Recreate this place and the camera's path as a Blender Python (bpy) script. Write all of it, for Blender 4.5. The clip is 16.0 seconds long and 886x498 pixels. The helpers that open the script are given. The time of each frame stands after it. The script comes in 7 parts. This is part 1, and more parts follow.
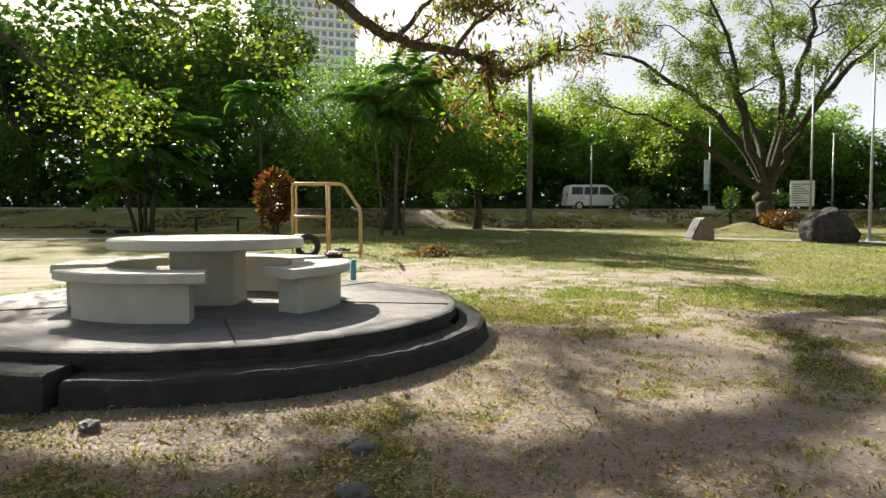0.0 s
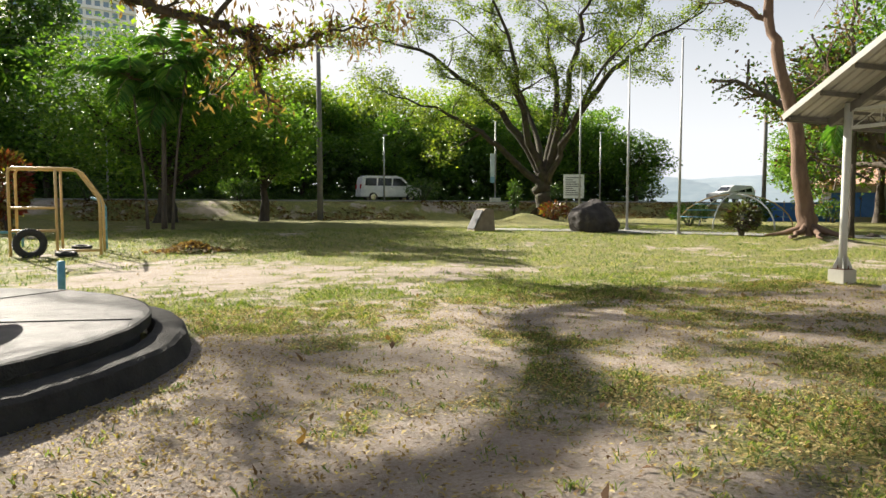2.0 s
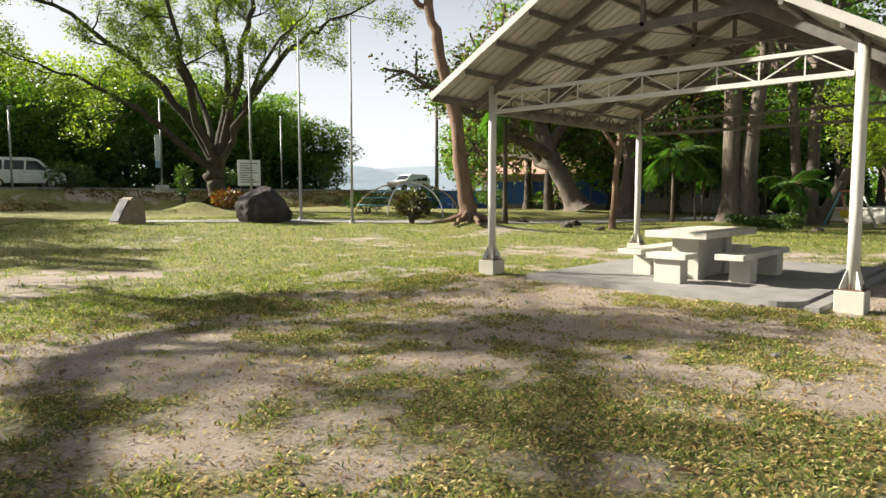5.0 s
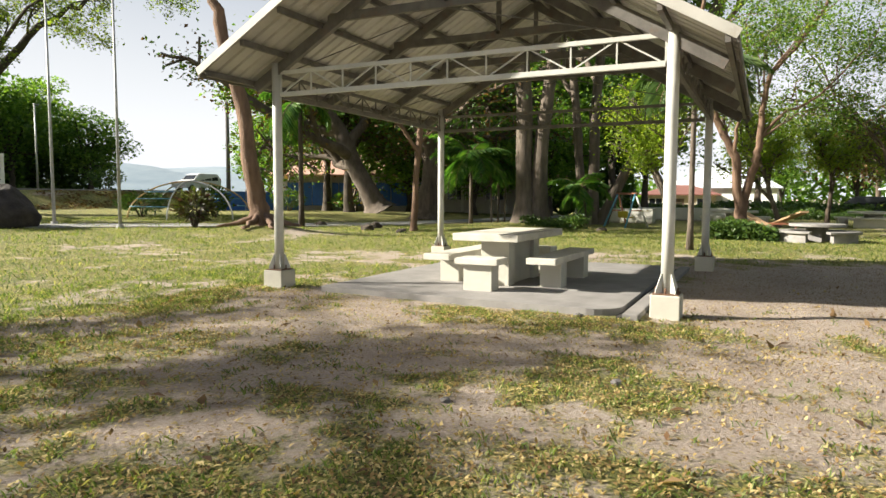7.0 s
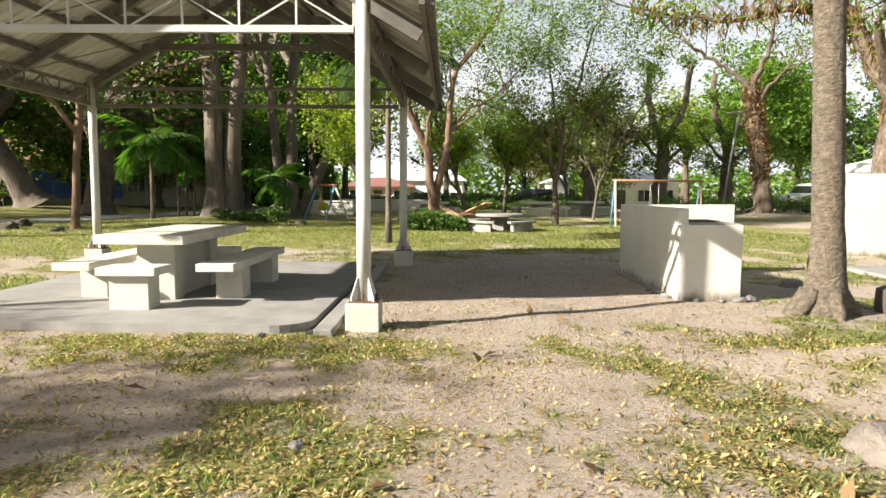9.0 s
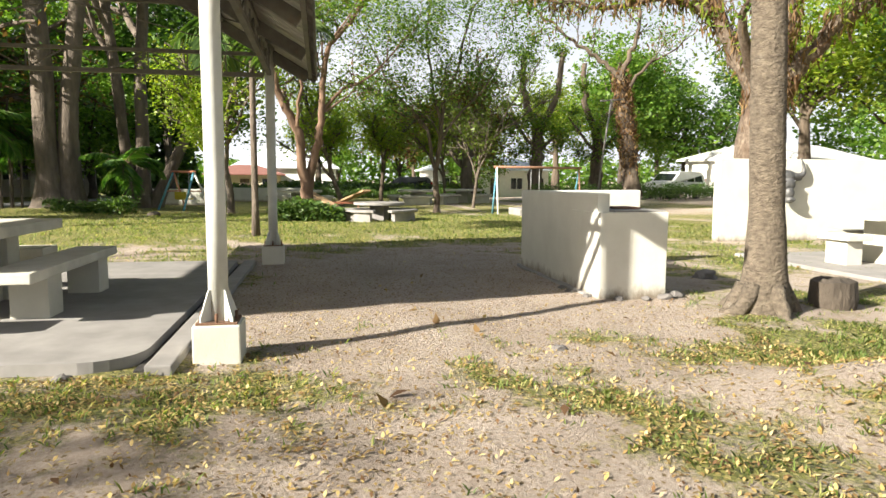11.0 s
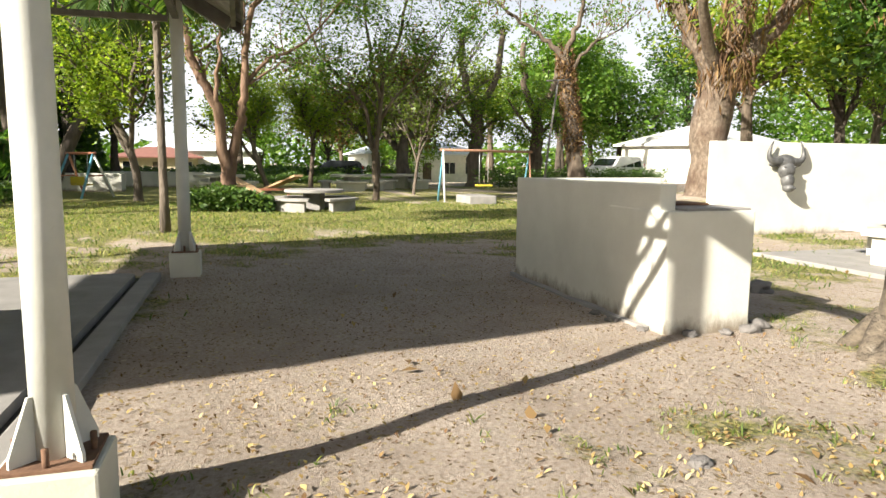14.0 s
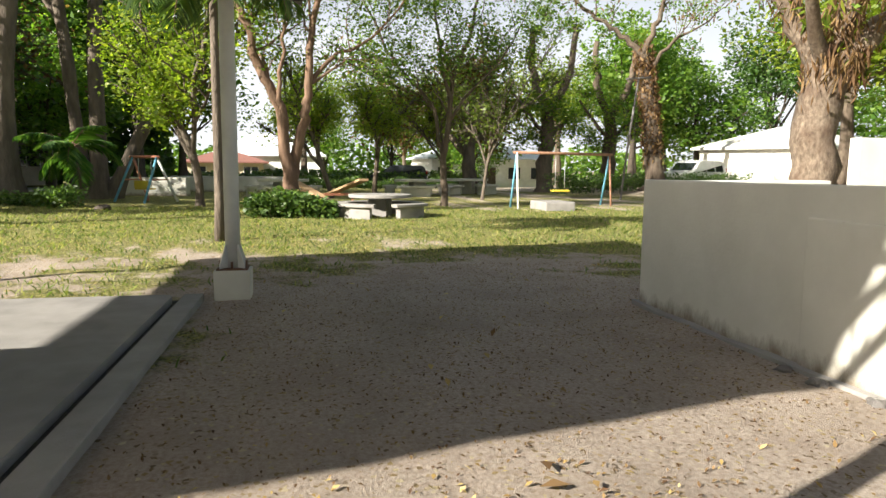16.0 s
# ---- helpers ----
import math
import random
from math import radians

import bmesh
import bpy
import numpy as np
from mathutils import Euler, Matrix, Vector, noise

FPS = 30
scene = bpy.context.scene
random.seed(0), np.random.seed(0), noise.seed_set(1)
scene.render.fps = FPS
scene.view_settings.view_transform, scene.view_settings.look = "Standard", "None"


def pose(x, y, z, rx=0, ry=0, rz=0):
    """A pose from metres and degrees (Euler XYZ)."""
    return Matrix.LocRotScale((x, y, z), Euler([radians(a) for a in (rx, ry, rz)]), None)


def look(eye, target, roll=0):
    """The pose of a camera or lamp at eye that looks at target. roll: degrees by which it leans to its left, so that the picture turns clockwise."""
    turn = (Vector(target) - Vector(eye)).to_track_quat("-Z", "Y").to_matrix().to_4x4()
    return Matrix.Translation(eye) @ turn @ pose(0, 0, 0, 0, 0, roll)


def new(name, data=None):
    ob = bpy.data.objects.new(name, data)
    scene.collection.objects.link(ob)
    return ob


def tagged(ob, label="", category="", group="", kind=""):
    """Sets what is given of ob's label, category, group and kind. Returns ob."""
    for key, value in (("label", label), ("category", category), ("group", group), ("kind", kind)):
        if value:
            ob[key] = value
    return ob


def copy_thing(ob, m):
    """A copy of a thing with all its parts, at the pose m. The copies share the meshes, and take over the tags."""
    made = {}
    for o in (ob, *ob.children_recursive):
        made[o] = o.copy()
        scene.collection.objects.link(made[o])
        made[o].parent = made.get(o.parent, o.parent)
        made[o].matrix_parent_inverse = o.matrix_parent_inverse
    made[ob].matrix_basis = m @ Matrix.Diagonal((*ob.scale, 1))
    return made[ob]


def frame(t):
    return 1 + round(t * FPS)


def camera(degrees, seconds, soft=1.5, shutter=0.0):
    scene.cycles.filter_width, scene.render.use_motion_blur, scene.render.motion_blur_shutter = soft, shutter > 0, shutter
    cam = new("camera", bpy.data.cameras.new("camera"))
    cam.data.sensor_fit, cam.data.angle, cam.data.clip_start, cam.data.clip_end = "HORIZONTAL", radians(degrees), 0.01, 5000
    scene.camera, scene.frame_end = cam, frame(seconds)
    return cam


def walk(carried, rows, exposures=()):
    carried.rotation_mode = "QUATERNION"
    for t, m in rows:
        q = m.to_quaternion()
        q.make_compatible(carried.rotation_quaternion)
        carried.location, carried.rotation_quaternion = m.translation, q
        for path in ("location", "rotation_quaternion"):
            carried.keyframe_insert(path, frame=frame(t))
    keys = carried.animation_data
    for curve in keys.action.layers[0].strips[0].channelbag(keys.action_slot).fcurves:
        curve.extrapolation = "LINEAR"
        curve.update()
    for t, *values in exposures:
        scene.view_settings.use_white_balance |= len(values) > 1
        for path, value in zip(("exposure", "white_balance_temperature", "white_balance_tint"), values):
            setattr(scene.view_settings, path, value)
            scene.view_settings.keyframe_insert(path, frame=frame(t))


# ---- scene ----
cam = camera(67.7, 16.0)
PATH = [
    (0, (0.59, 0.971, 1.352), (0.743, 2.963, 1.249), 0.1),
    (0.5, (0.867, 1.19, 1.37), (1.104, 3.173, 1.263), 0.0),
    (1, (1.162, 1.395, 1.34), (1.612, 3.341, 1.233), 0.1),
    (1.5, (1.423, 1.685, 1.339), (2.029, 3.587, 1.217), 0.1),
    (2, (1.679, 1.941, 1.35), (2.4, 3.802, 1.222), 0.1),
    (2.5, (1.981, 2.191, 1.348), (2.795, 4.014, 1.217), 0.1),
    (3, (2.315, 2.46, 1.31), (3.18, 4.257, 1.158), 0.1),
    (3.5, (2.636, 2.661, 1.327), (3.595, 4.408, 1.157), 0.1),
    (4, (3.006, 2.86, 1.336), (4.099, 4.526, 1.164), 0.0),
    (4.5, (3.369, 3.063, 1.372), (4.641, 4.596, 1.201), -0.1),
    (5, (3.71, 3.248, 1.35), (5.172, 4.604, 1.187), 0.0),
    (5.2, (3.843, 3.329, 1.344), (5.355, 4.628, 1.186), 0.1),
    (7.3, (5.178, 4.062, 1.294), (7.0, 4.871, 1.127), 0.2),
    (7.5, (5.315, 4.07, 1.292), (7.15, 4.846, 1.117), 0.2),
    (8, (5.682, 4.12, 1.267), (7.562, 4.779, 1.098), 0.1),
    (8.5, (6.021, 4.121, 1.307), (7.994, 4.396, 1.131), 0.3),
    (9, (6.387, 4.14, 1.287), (8.379, 4.158, 1.111), 0.3),
    (9.5, (6.755, 4.168, 1.268), (8.746, 4.105, 1.09), 0.3),
    (10, (7.102, 4.196, 1.251), (9.086, 4.036, 1.058), 0.3),
    (10.2, (7.246, 4.185, 1.245), (9.226, 3.99, 1.045), 0.3),
    (12.3, (8.777, 4.332, 1.206), (10.678, 3.757, 0.974), 0.5),
    (12.5, (8.919, 4.329, 1.227), (10.816, 3.745, 0.982), 0.6),
    (13, (9.301, 4.322, 1.224), (11.192, 3.724, 0.972), 0.4),
    (13.5, (9.744, 4.323, 1.224), (11.638, 3.734, 0.972), 0.5),
    (14, (10.134, 4.319, 1.218), (12.033, 3.742, 0.965), 0.5),
    (14.5, (10.496, 4.323, 1.231), (12.411, 3.804, 0.98), 0.4),
    (15, (10.848, 4.337, 1.206), (12.778, 3.87, 0.962), 0.6),
    (15.5, (11.222, 4.315, 1.15), (13.157, 3.869, 0.911), 0.4),
    (16, (11.62, 4.273, 1.156), (13.565, 3.871, 0.918), 0.5),
]
walk(cam, [(t, look(eye, target, roll)) for t, eye, target, roll in PATH],
     [(0, 1.46), (5, 1.48), (7.5, 1.48), (9, 1.68), (12.5, 1.70), (14, 1.70), (16, 1.66)])

# ---- light ----
SUN_EL, SUN_AZ = radians(27.5), math.atan2(-0.407, 0.914)   # azimuth from +y towards +x
world = bpy.data.worlds.new("world")
scene.world = world
world.use_nodes = True
wn, wl = world.node_tree.nodes, world.node_tree.links
sky = wn.new("ShaderNodeTexSky")
sky.sky_type, sky.sun_disc = "NISHITA", False
sky.sun_elevation, sky.sun_rotation = SUN_EL, SUN_AZ
sky.dust_density, sky.air_density, sky.ozone_density = 4.5, 1.0, 1.0
sky_co = wn.new("ShaderNodeTexCoord")
cloud = wn.new("ShaderNodeTexNoise")
cloud.inputs["Scale"].default_value, cloud.inputs["Detail"].default_value = 3.2, 6.0
cloud_ramp = wn.new("ShaderNodeValToRGB")
cloud_ramp.color_ramp.elements[0].position, cloud_ramp.color_ramp.elements[1].position = 0.52, 0.72
cloud_mix = wn.new("ShaderNodeMix")
cloud_mix.data_type = "RGBA"
cloud_mix.inputs[7].default_value = (8.3, 8.5, 8.8, 1)
wl.new(sky_co.outputs["Generated"], cloud.inputs["Vector"])
wl.new(cloud.outputs["Fac"], cloud_ramp.inputs["Fac"])
sky_z = wn.new("ShaderNodeSeparateXYZ")
haze = wn.new("ShaderNodeMapRange")
haze.inputs[1].default_value, haze.inputs[2].default_value, haze.inputs[3].default_value, haze.inputs[4].default_value = 0.10, 0.46, 1.0, 0.0
most = wn.new("ShaderNodeMath")
most.operation = "MAXIMUM"
wl.new(sky_co.outputs["Generated"], sky_z.inputs[0])
wl.new(sky_z.outputs["Z"], haze.inputs[0])
wl.new(haze.outputs[0], most.inputs[0])
wl.new(cloud_ramp.outputs["Color"], most.inputs[1])
wl.new(most.outputs[0], cloud_mix.inputs[0])
wl.new(sky.outputs["Color"], cloud_mix.inputs[6])
wl.new(cloud_mix.outputs[2], wn["Background"].inputs["Color"])
wn["Background"].inputs["Strength"].default_value = 0.043
sun = new("sun", bpy.data.lights.new("sun", "SUN"))
sun.data.energy, sun.data.angle, sun.data.color = 5.0, radians(0.6), (1.0, 0.93, 0.80)
sun_dir = Vector((math.sin(SUN_AZ) * math.cos(SUN_EL), math.cos(SUN_AZ) * math.cos(SUN_EL), math.sin(SUN_EL)))
sun.matrix_world = look(sun_dir * 60, (0, 0, 0))

# ---- materials ----
def mat(name, rough=0.8, metal=0.0):
    m = bpy.data.materials.new(name)
    m.use_nodes = True
    b = m.node_tree.nodes["Principled BSDF"]
    b.inputs["Roughness"].default_value, b.inputs["Metallic"].default_value = rough, metal
    return m, m.node_tree.nodes, m.node_tree.links, b


def noise_node(n, l, scale, detail=5.0, coord="Object", rough=0.6, stretch=None):
    c = n.new("ShaderNodeTexCoord")
    t = n.new("ShaderNodeTexNoise")
    t.inputs["Scale"].default_value, t.inputs["Detail"].default_value, t.inputs["Roughness"].default_value = scale, detail, rough
    out = c.outputs[coord]
    if stretch:
        mp = n.new("ShaderNodeMapping")
        mp.inputs["Scale"].default_value = stretch
        l.new(out, mp.inputs["Vector"])
        out = mp.outputs["Vector"]
    l.new(out, t.inputs["Vector"])
    return t.outputs["Fac"]


def ramp(n, l, fac, stops):
    r = n.new("ShaderNodeValToRGB")
    e = r.color_ramp.elements
    e[0].position, e[0].color = stops[0][0], (*stops[0][1], 1)
    e[1].position, e[1].color = stops[-1][0], (*stops[-1][1], 1)
    for p, c in stops[1:-1]:
        x = e.new(p)
        x.color = (*c, 1)
    l.new(fac, r.inputs["Fac"])
    return r.outputs["Color"]


def mix(n, l, fac, a, b, mode="MIX"):
    m = n.new("ShaderNodeMix")
    m.data_type, m.blend_type = "RGBA", mode
    for v, s in ((fac, m.inputs[0]), (a, m.inputs[6]), (b, m.inputs[7])):
        if isinstance(v, (int, float)):
            s.default_value = v
        elif isinstance(v, tuple):
            s.default_value = (*v, 1)
        else:
            l.new(v, s)
    return m.outputs[2]


def bump(n, l, b, height, strength=0.4, dist=0.02):
    k = n.new("ShaderNodeBump")
    k.inputs["Strength"].default_value, k.inputs["Distance"].default_value = strength, dist
    l.new(height, k.inputs["Height"])
    l.new(k.outputs["Normal"], b.inputs["Normal"])


def surface(name, dark, light, scale=6.0, rough=0.8, metal=0.0, grain=60.0, relief=0.3, stain=None, stain_scale=1.2, stain_cut=(0.55, 0.75), stretch=None, vary=0.0):
    """Two-tone noise with fine grain relief, and an optional stain colour in patches."""
    m, n, l, b = mat(name, rough, metal)
    c = ramp(n, l, noise_node(n, l, scale, 6, stretch=stretch), [(0.3, dark), (0.7, light)])
    if stain:
        f = ramp(n, l, noise_node(n, l, stain_scale, 8, rough=0.7), [(stain_cut[0], (0, 0, 0)), (stain_cut[1], (1, 1, 1))])
        c = mix(n, l, f, c, stain)
    if vary:
        o = n.new("ShaderNodeObjectInfo")
        v = ramp(n, l, o.outputs["Random"], [(0.0, (1 - vary,) * 3), (1.0, (1 + vary,) * 3)])
        c = mix(n, l, 1.0, c, v, "MULTIPLY")
    l.new(c, b.inputs["Base Color"])
    bump(n, l, b, noise_node(n, l, grain, 6, stretch=stretch), relief, 0.05 if relief > 0.65 else 0.01)
    return m


def leaf_mat(name, a, b_, c_, trans=0.5, gloss=0.45):
    """Foliage: three tones by leaf, part of the light passes through."""
    m, n, l, b = mat(name, gloss)
    g = n.new("ShaderNodeNewGeometry")
    col = ramp(n, l, g.outputs["Random Per Island"], [(0.0, a), (0.55, b_), (1.0, c_)])
    l.new(col, b.inputs["Base Color"])
    t = n.new("ShaderNodeBsdfTranslucent")
    l.new(mix(n, l, 1.0, col, (1.35, 1.45, 0.6), "MULTIPLY"), t.inputs["Color"])
    s = n.new("ShaderNodeMixShader")
    s.inputs[0].default_value = trans
    l.new(b.outputs[0], s.inputs[1])
    l.new(t.outputs[0], s.inputs[2])
    l.new(s.outputs[0], n["Material Output"].inputs["Surface"])
    return m


CREAM = surface("cream_painted_concrete", (0.45, 0.435, 0.375), (0.54, 0.525, 0.455), 3, 0.75, grain=40, relief=0.25, stain=(0.42, 0.38, 0.30), stain_scale=2.2, stain_cut=(0.66, 0.9))
CREAM_SEAT = surface("weathered_cream_top", (0.46, 0.44, 0.38), (0.60, 0.58, 0.51), 4, 0.8, grain=50, relief=0.3, stain=(0.35, 0.33, 0.29), stain_scale=3, stain_cut=(0.55, 0.85))
WHITEWALL, n, l, b = mat("white_painted_wall", 0.75)
wall_c = ramp(n, l, noise_node(n, l, 2, 6), [(0.3, (0.52, 0.51, 0.455)), (0.7, (0.61, 0.60, 0.54))])
wall_c = mix(n, l, ramp(n, l, noise_node(n, l, 1.4, 8, rough=0.7), [(0.66, (0, 0, 0)), (0.92, (1, 1, 1))]), wall_c, (0.46, 0.42, 0.34))
wall_z = n.new("ShaderNodeSeparateXYZ")
wall_o = n.new("ShaderNodeTexCoord")
l.new(wall_o.outputs["Object"], wall_z.inputs[0])
splash = n.new("ShaderNodeMath")
splash.operation = "MULTIPLY_ADD"
splash.inputs[1].default_value = -2.6
l.new(wall_z.outputs["Z"], splash.inputs[0])
l.new(noise_node(n, l, 5, 9, rough=0.75, stretch=(1, 1, 0.45)), splash.inputs[2])
wall_c = mix(n, l, ramp(n, l, splash.outputs[0], [(0.16, (0, 0, 0)), (0.5, (1, 1, 1))]), wall_c, (0.20, 0.165, 0.125))
l.new(wall_c, b.inputs["Base Color"])
bump(n, l, b, noise_node(n, l, 30, 5), 0.25, 0.01)
SLAB = surface("concrete_slab", (0.185, 0.177, 0.170), (0.285, 0.272, 0.26), 2.5, 0.85, grain=80, relief=0.35, stain=(0.22, 0.21, 0.20), stain_scale=1.1)
PLINTH = surface("rough_plinth_concrete", (0.13, 0.12, 0.115), (0.22, 0.205, 0.195), 5, 0.72, grain=70, relief=0.7, stain=(0.11, 0.105, 0.10), stain_scale=1.6)
DARK_CONCRETE = surface("dark_concrete", (0.028, 0.026, 0.024), (0.065, 0.06, 0.055), 4, 0.95, grain=40, relief=0.8, stain=(0.16, 0.155, 0.14), stain_scale=5, stain_cut=(0.62, 0.8))
POST = surface("white_painted_steel", (0.46, 0.46, 0.43), (0.57, 0.57, 0.53), 4, 0.5, grain=30, relief=0.12, stain=(0.30, 0.22, 0.14), stain_scale=6, stain_cut=(0.66, 0.82))
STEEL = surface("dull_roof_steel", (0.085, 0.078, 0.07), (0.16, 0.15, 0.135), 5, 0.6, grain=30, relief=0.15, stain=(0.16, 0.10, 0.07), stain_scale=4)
RUST = surface("rusty_bolt", (0.09, 0.046, 0.026), (0.17, 0.092, 0.055), 20, 0.9)
SHEET = surface("galvanised_roof_sheet", (0.38, 0.365, 0.33), (0.50, 0.485, 0.44), 2, 0.55, grain=20, relief=0.1, stain=(0.27, 0.24, 0.19), stain_scale=1.5, vary=0.12)
BARK = surface("grey_brown_bark", (0.055, 0.04, 0.029), (0.15, 0.115, 0.085), 5, 0.95, grain=22, relief=1.0, stretch=(1, 1, 0.25), stain=(0.16, 0.15, 0.11), stain_scale=1.5)
BARK_PALE = surface("pale_grey_bark", (0.075, 0.06, 0.047), (0.18, 0.145, 0.115), 4, 0.95, grain=16, relief=0.9, stretch=(1, 1, 0.3), stain=(0.12, 0.10, 0.08), stain_scale=1.2)
BARK_RED = surface("reddish_bark", (0.105, 0.062, 0.040), (0.215, 0.135, 0.09), 4, 0.9, grain=16, relief=0.7, stretch=(1, 1, 0.3), stain=(0.15, 0.11, 0.08), stain_scale=2)
BARK_DARK = surface("dark_bark", (0.035, 0.028, 0.022), (0.10, 0.08, 0.06), 6, 0.95, grain=20, relief=1.0, stretch=(1, 1, 0.3))
ROCK = surface("dark_boulder_stone", (0.022, 0.019, 0.017), (0.062, 0.051, 0.045), 3, 0.85, grain=14, relief=0.9, stain=(0.10, 0.085, 0.072), stain_scale=2.5)
ASPHALT = surface("asphalt", (0.045, 0.045, 0.047), (0.075, 0.074, 0.073), 8, 0.9, grain=120, relief=0.4)
PATHGREY = surface("path_concrete", (0.26, 0.25, 0.24), (0.36, 0.35, 0.33), 3, 0.9, grain=60, relief=0.3)
TYRE = surface("tyre_rubber", (0.02, 0.02, 0.02), (0.045, 0.043, 0.04), 8, 0.75, grain=40, relief=0.4)
YELLOWBAR = surface("faded_yellow_paint", (0.55, 0.36, 0.14), (0.68, 0.48, 0.22), 8, 0.5, grain=30, relief=0.1, stain=(0.28, 0.14, 0.07), stain_scale=8, stain_cut=(0.62, 0.75))
BLUEBAR = surface("faded_blue_paint", (0.08, 0.26, 0.38), (0.16, 0.38, 0.50), 8, 0.5, stain=(0.3, 0.25, 0.2), stain_scale=8, stain_cut=(0.65, 0.8))
REDBAR = surface("faded_red_paint", (0.45, 0.16, 0.10), (0.58, 0.26, 0.16), 8, 0.5)
WHITEBAR = surface("chalky_white_paint", (0.62, 0.62, 0.60), (0.74, 0.74, 0.71), 8, 0.5)
GREYPOLE = surface("galvanised_pole", (0.30, 0.31, 0.31), (0.42, 0.43, 0.43), 6, 0.5, metal=0.3)
DARKPOLE = surface("weathered_utility_pole", (0.14, 0.13, 0.125), (0.22, 0.21, 0.20), 6, 0.9)
L_MID = leaf_mat("green_leaves", (0.062, 0.138, 0.020), (0.118, 0.222, 0.033), (0.21, 0.31, 0.056), 0.5)
L_DARK = leaf_mat("dark_green_leaves", (0.030, 0.073, 0.015), (0.055, 0.12, 0.023), (0.103, 0.18, 0.034), 0.35)
L_LIGHT = leaf_mat("yellow_green_leaves", (0.12, 0.20, 0.02), (0.20, 0.28, 0.032), (0.30, 0.34, 0.05), 0.55)
L_FINE = leaf_mat("fine_olive_leaves", (0.08, 0.125, 0.022), (0.13, 0.18, 0.035), (0.20, 0.235, 0.055), 0.45)
L_BROWN = leaf_mat("dried_brown_leaves", (0.075, 0.038, 0.02), (0.16, 0.09, 0.042), (0.29, 0.19, 0.09), 0.4, 0.8)
L_RED = leaf_mat("red_and_green_leaves", (0.20, 0.018, 0.012), (0.10, 0.05, 0.02), (0.22, 0.20, 0.03), 0.35)
L_PALM = leaf_mat("palm_leaflets", (0.039, 0.111, 0.019), (0.078, 0.182, 0.033), (0.156, 0.260, 0.052), 0.45, 0.35)
L_HEDGE = leaf_mat("hedge_leaves", (0.035, 0.077, 0.017), (0.070, 0.133, 0.028), (0.126, 0.196, 0.042), 0.35)
GRASS = leaf_mat("grass_blades", (0.07, 0.125, 0.022), (0.165, 0.225, 0.046), (0.42, 0.385, 0.16), 0.4, 0.6)
LITTER = leaf_mat("fallen_leaf_litter", (0.13, 0.065, 0.03), (0.36, 0.25, 0.09), (0.62, 0.50, 0.24), 0.25, 0.8)


def plain(name, col, rough=0.5, metal=0.0):
    m, n, l, b = mat(name, rough, metal)
    c = ramp(n, l, noise_node(n, l, 3, 5), [(0.3, tuple(v * 0.88 for v in col)), (0.7, tuple(min(1, v * 1.08) for v in col))])
    l.new(c, b.inputs["Base Color"])
    return m


# ---- building blocks ----
def mesh_of(name, verts, faces, material, smooth=False):
    me = bpy.data.meshes.new(name)
    me.from_pydata([tuple(v) for v in verts], [], [tuple(f) for f in faces])
    if smooth:
        me.polygons.foreach_set("use_smooth", [True] * len(me.polygons))
    me.materials.append(material)
    me.update()
    return me


def link(name, me, parent=None, label="", m=None):
    ob = new(name, me)
    if parent:
        ob.parent = parent
    if m is not None:
        ob.matrix_basis = m
    if label:
        ob["label"] = label
    return ob


def part(name, bm, material, parent=None, label="", smooth=False, m=None):
    """Links a bmesh as one mesh object under a thing or a part."""
    me = bpy.data.meshes.new(name)
    bm.to_mesh(me)
    bm.free()
    me.materials.append(material)
    if smooth:
        me.polygons.foreach_set("use_smooth", [True] * len(me.polygons))
    return link(name, me, parent, label, m)


def thing(name, label, category, m=None, group="", kind=""):
    """An empty at a thing's base."""
    ob = new(name)
    if m is not None:
        ob.matrix_basis = m
    return tagged(ob, label, category, group, kind)


def box(bm, x0, x1, y0, y1, z0, z1, bevel=0.0):
    r = bmesh.ops.create_cube(bm, size=1)
    vs = r["verts"]
    for v in vs:
        v.co = Vector((x0 + (v.co.x + 0.5) * (x1 - x0), y0 + (v.co.y + 0.5) * (y1 - y0), z0 + (v.co.z + 0.5) * (z1 - z0)))
    if bevel:
        es = list({e for v in vs for e in v.link_edges})
        bmesh.ops.bevel(bm, geom=es, offset=bevel, segments=2, profile=0.6, affect="EDGES")
    return bm


def boxm(x0, x1, y0, y1, z0, z1, bevel=0.0):
    return box(bmesh.new(), x0, x1, y0, y1, z0, z1, bevel)


def rough_up(bm, amount, scale, cuts=0):
    """Breaks up clean faces and edges a little."""
    if cuts:
        bmesh.ops.subdivide_edges(bm, edges=bm.edges[:], cuts=cuts, use_grid_fill=True)
    for v in bm.verts:
        v.co += noise.noise_vector(v.co * scale) * amount
    return bm


def tube_data(pts, radii, sides=8, cap=True):
    """Verts and faces of a tapered tube along points."""
    P = [Vector(p) for p in pts]
    verts, faces = [], []
    ref = None
    for i, p in enumerate(P):
        d = (P[min(i + 1, len(P) - 1)] - P[max(i - 1, 0)]).normalized()
        if ref is None:
            ref = d.orthogonal().normalized()
        ref = (ref - d * ref.dot(d))
        ref = ref.normalized() if ref.length > 1e-5 else d.orthogonal().normalized()
        w = d.cross(ref)
        for k in range(sides):
            a = 2 * math.pi * k / sides
            verts.append(p + (ref * math.cos(a) + w * math.sin(a)) * radii[i])
    for i in range(len(P) - 1):
        for k in range(sides):
            a, b = i * sides + k, i * sides + (k + 1) % sides
            faces.append((a, b, b + sides, a + sides))
    if cap:
        faces.append(tuple(range(sides - 1, -1, -1)))
        faces.append(tuple((len(P) - 1) * sides + k for k in range(sides)))
    return verts, faces


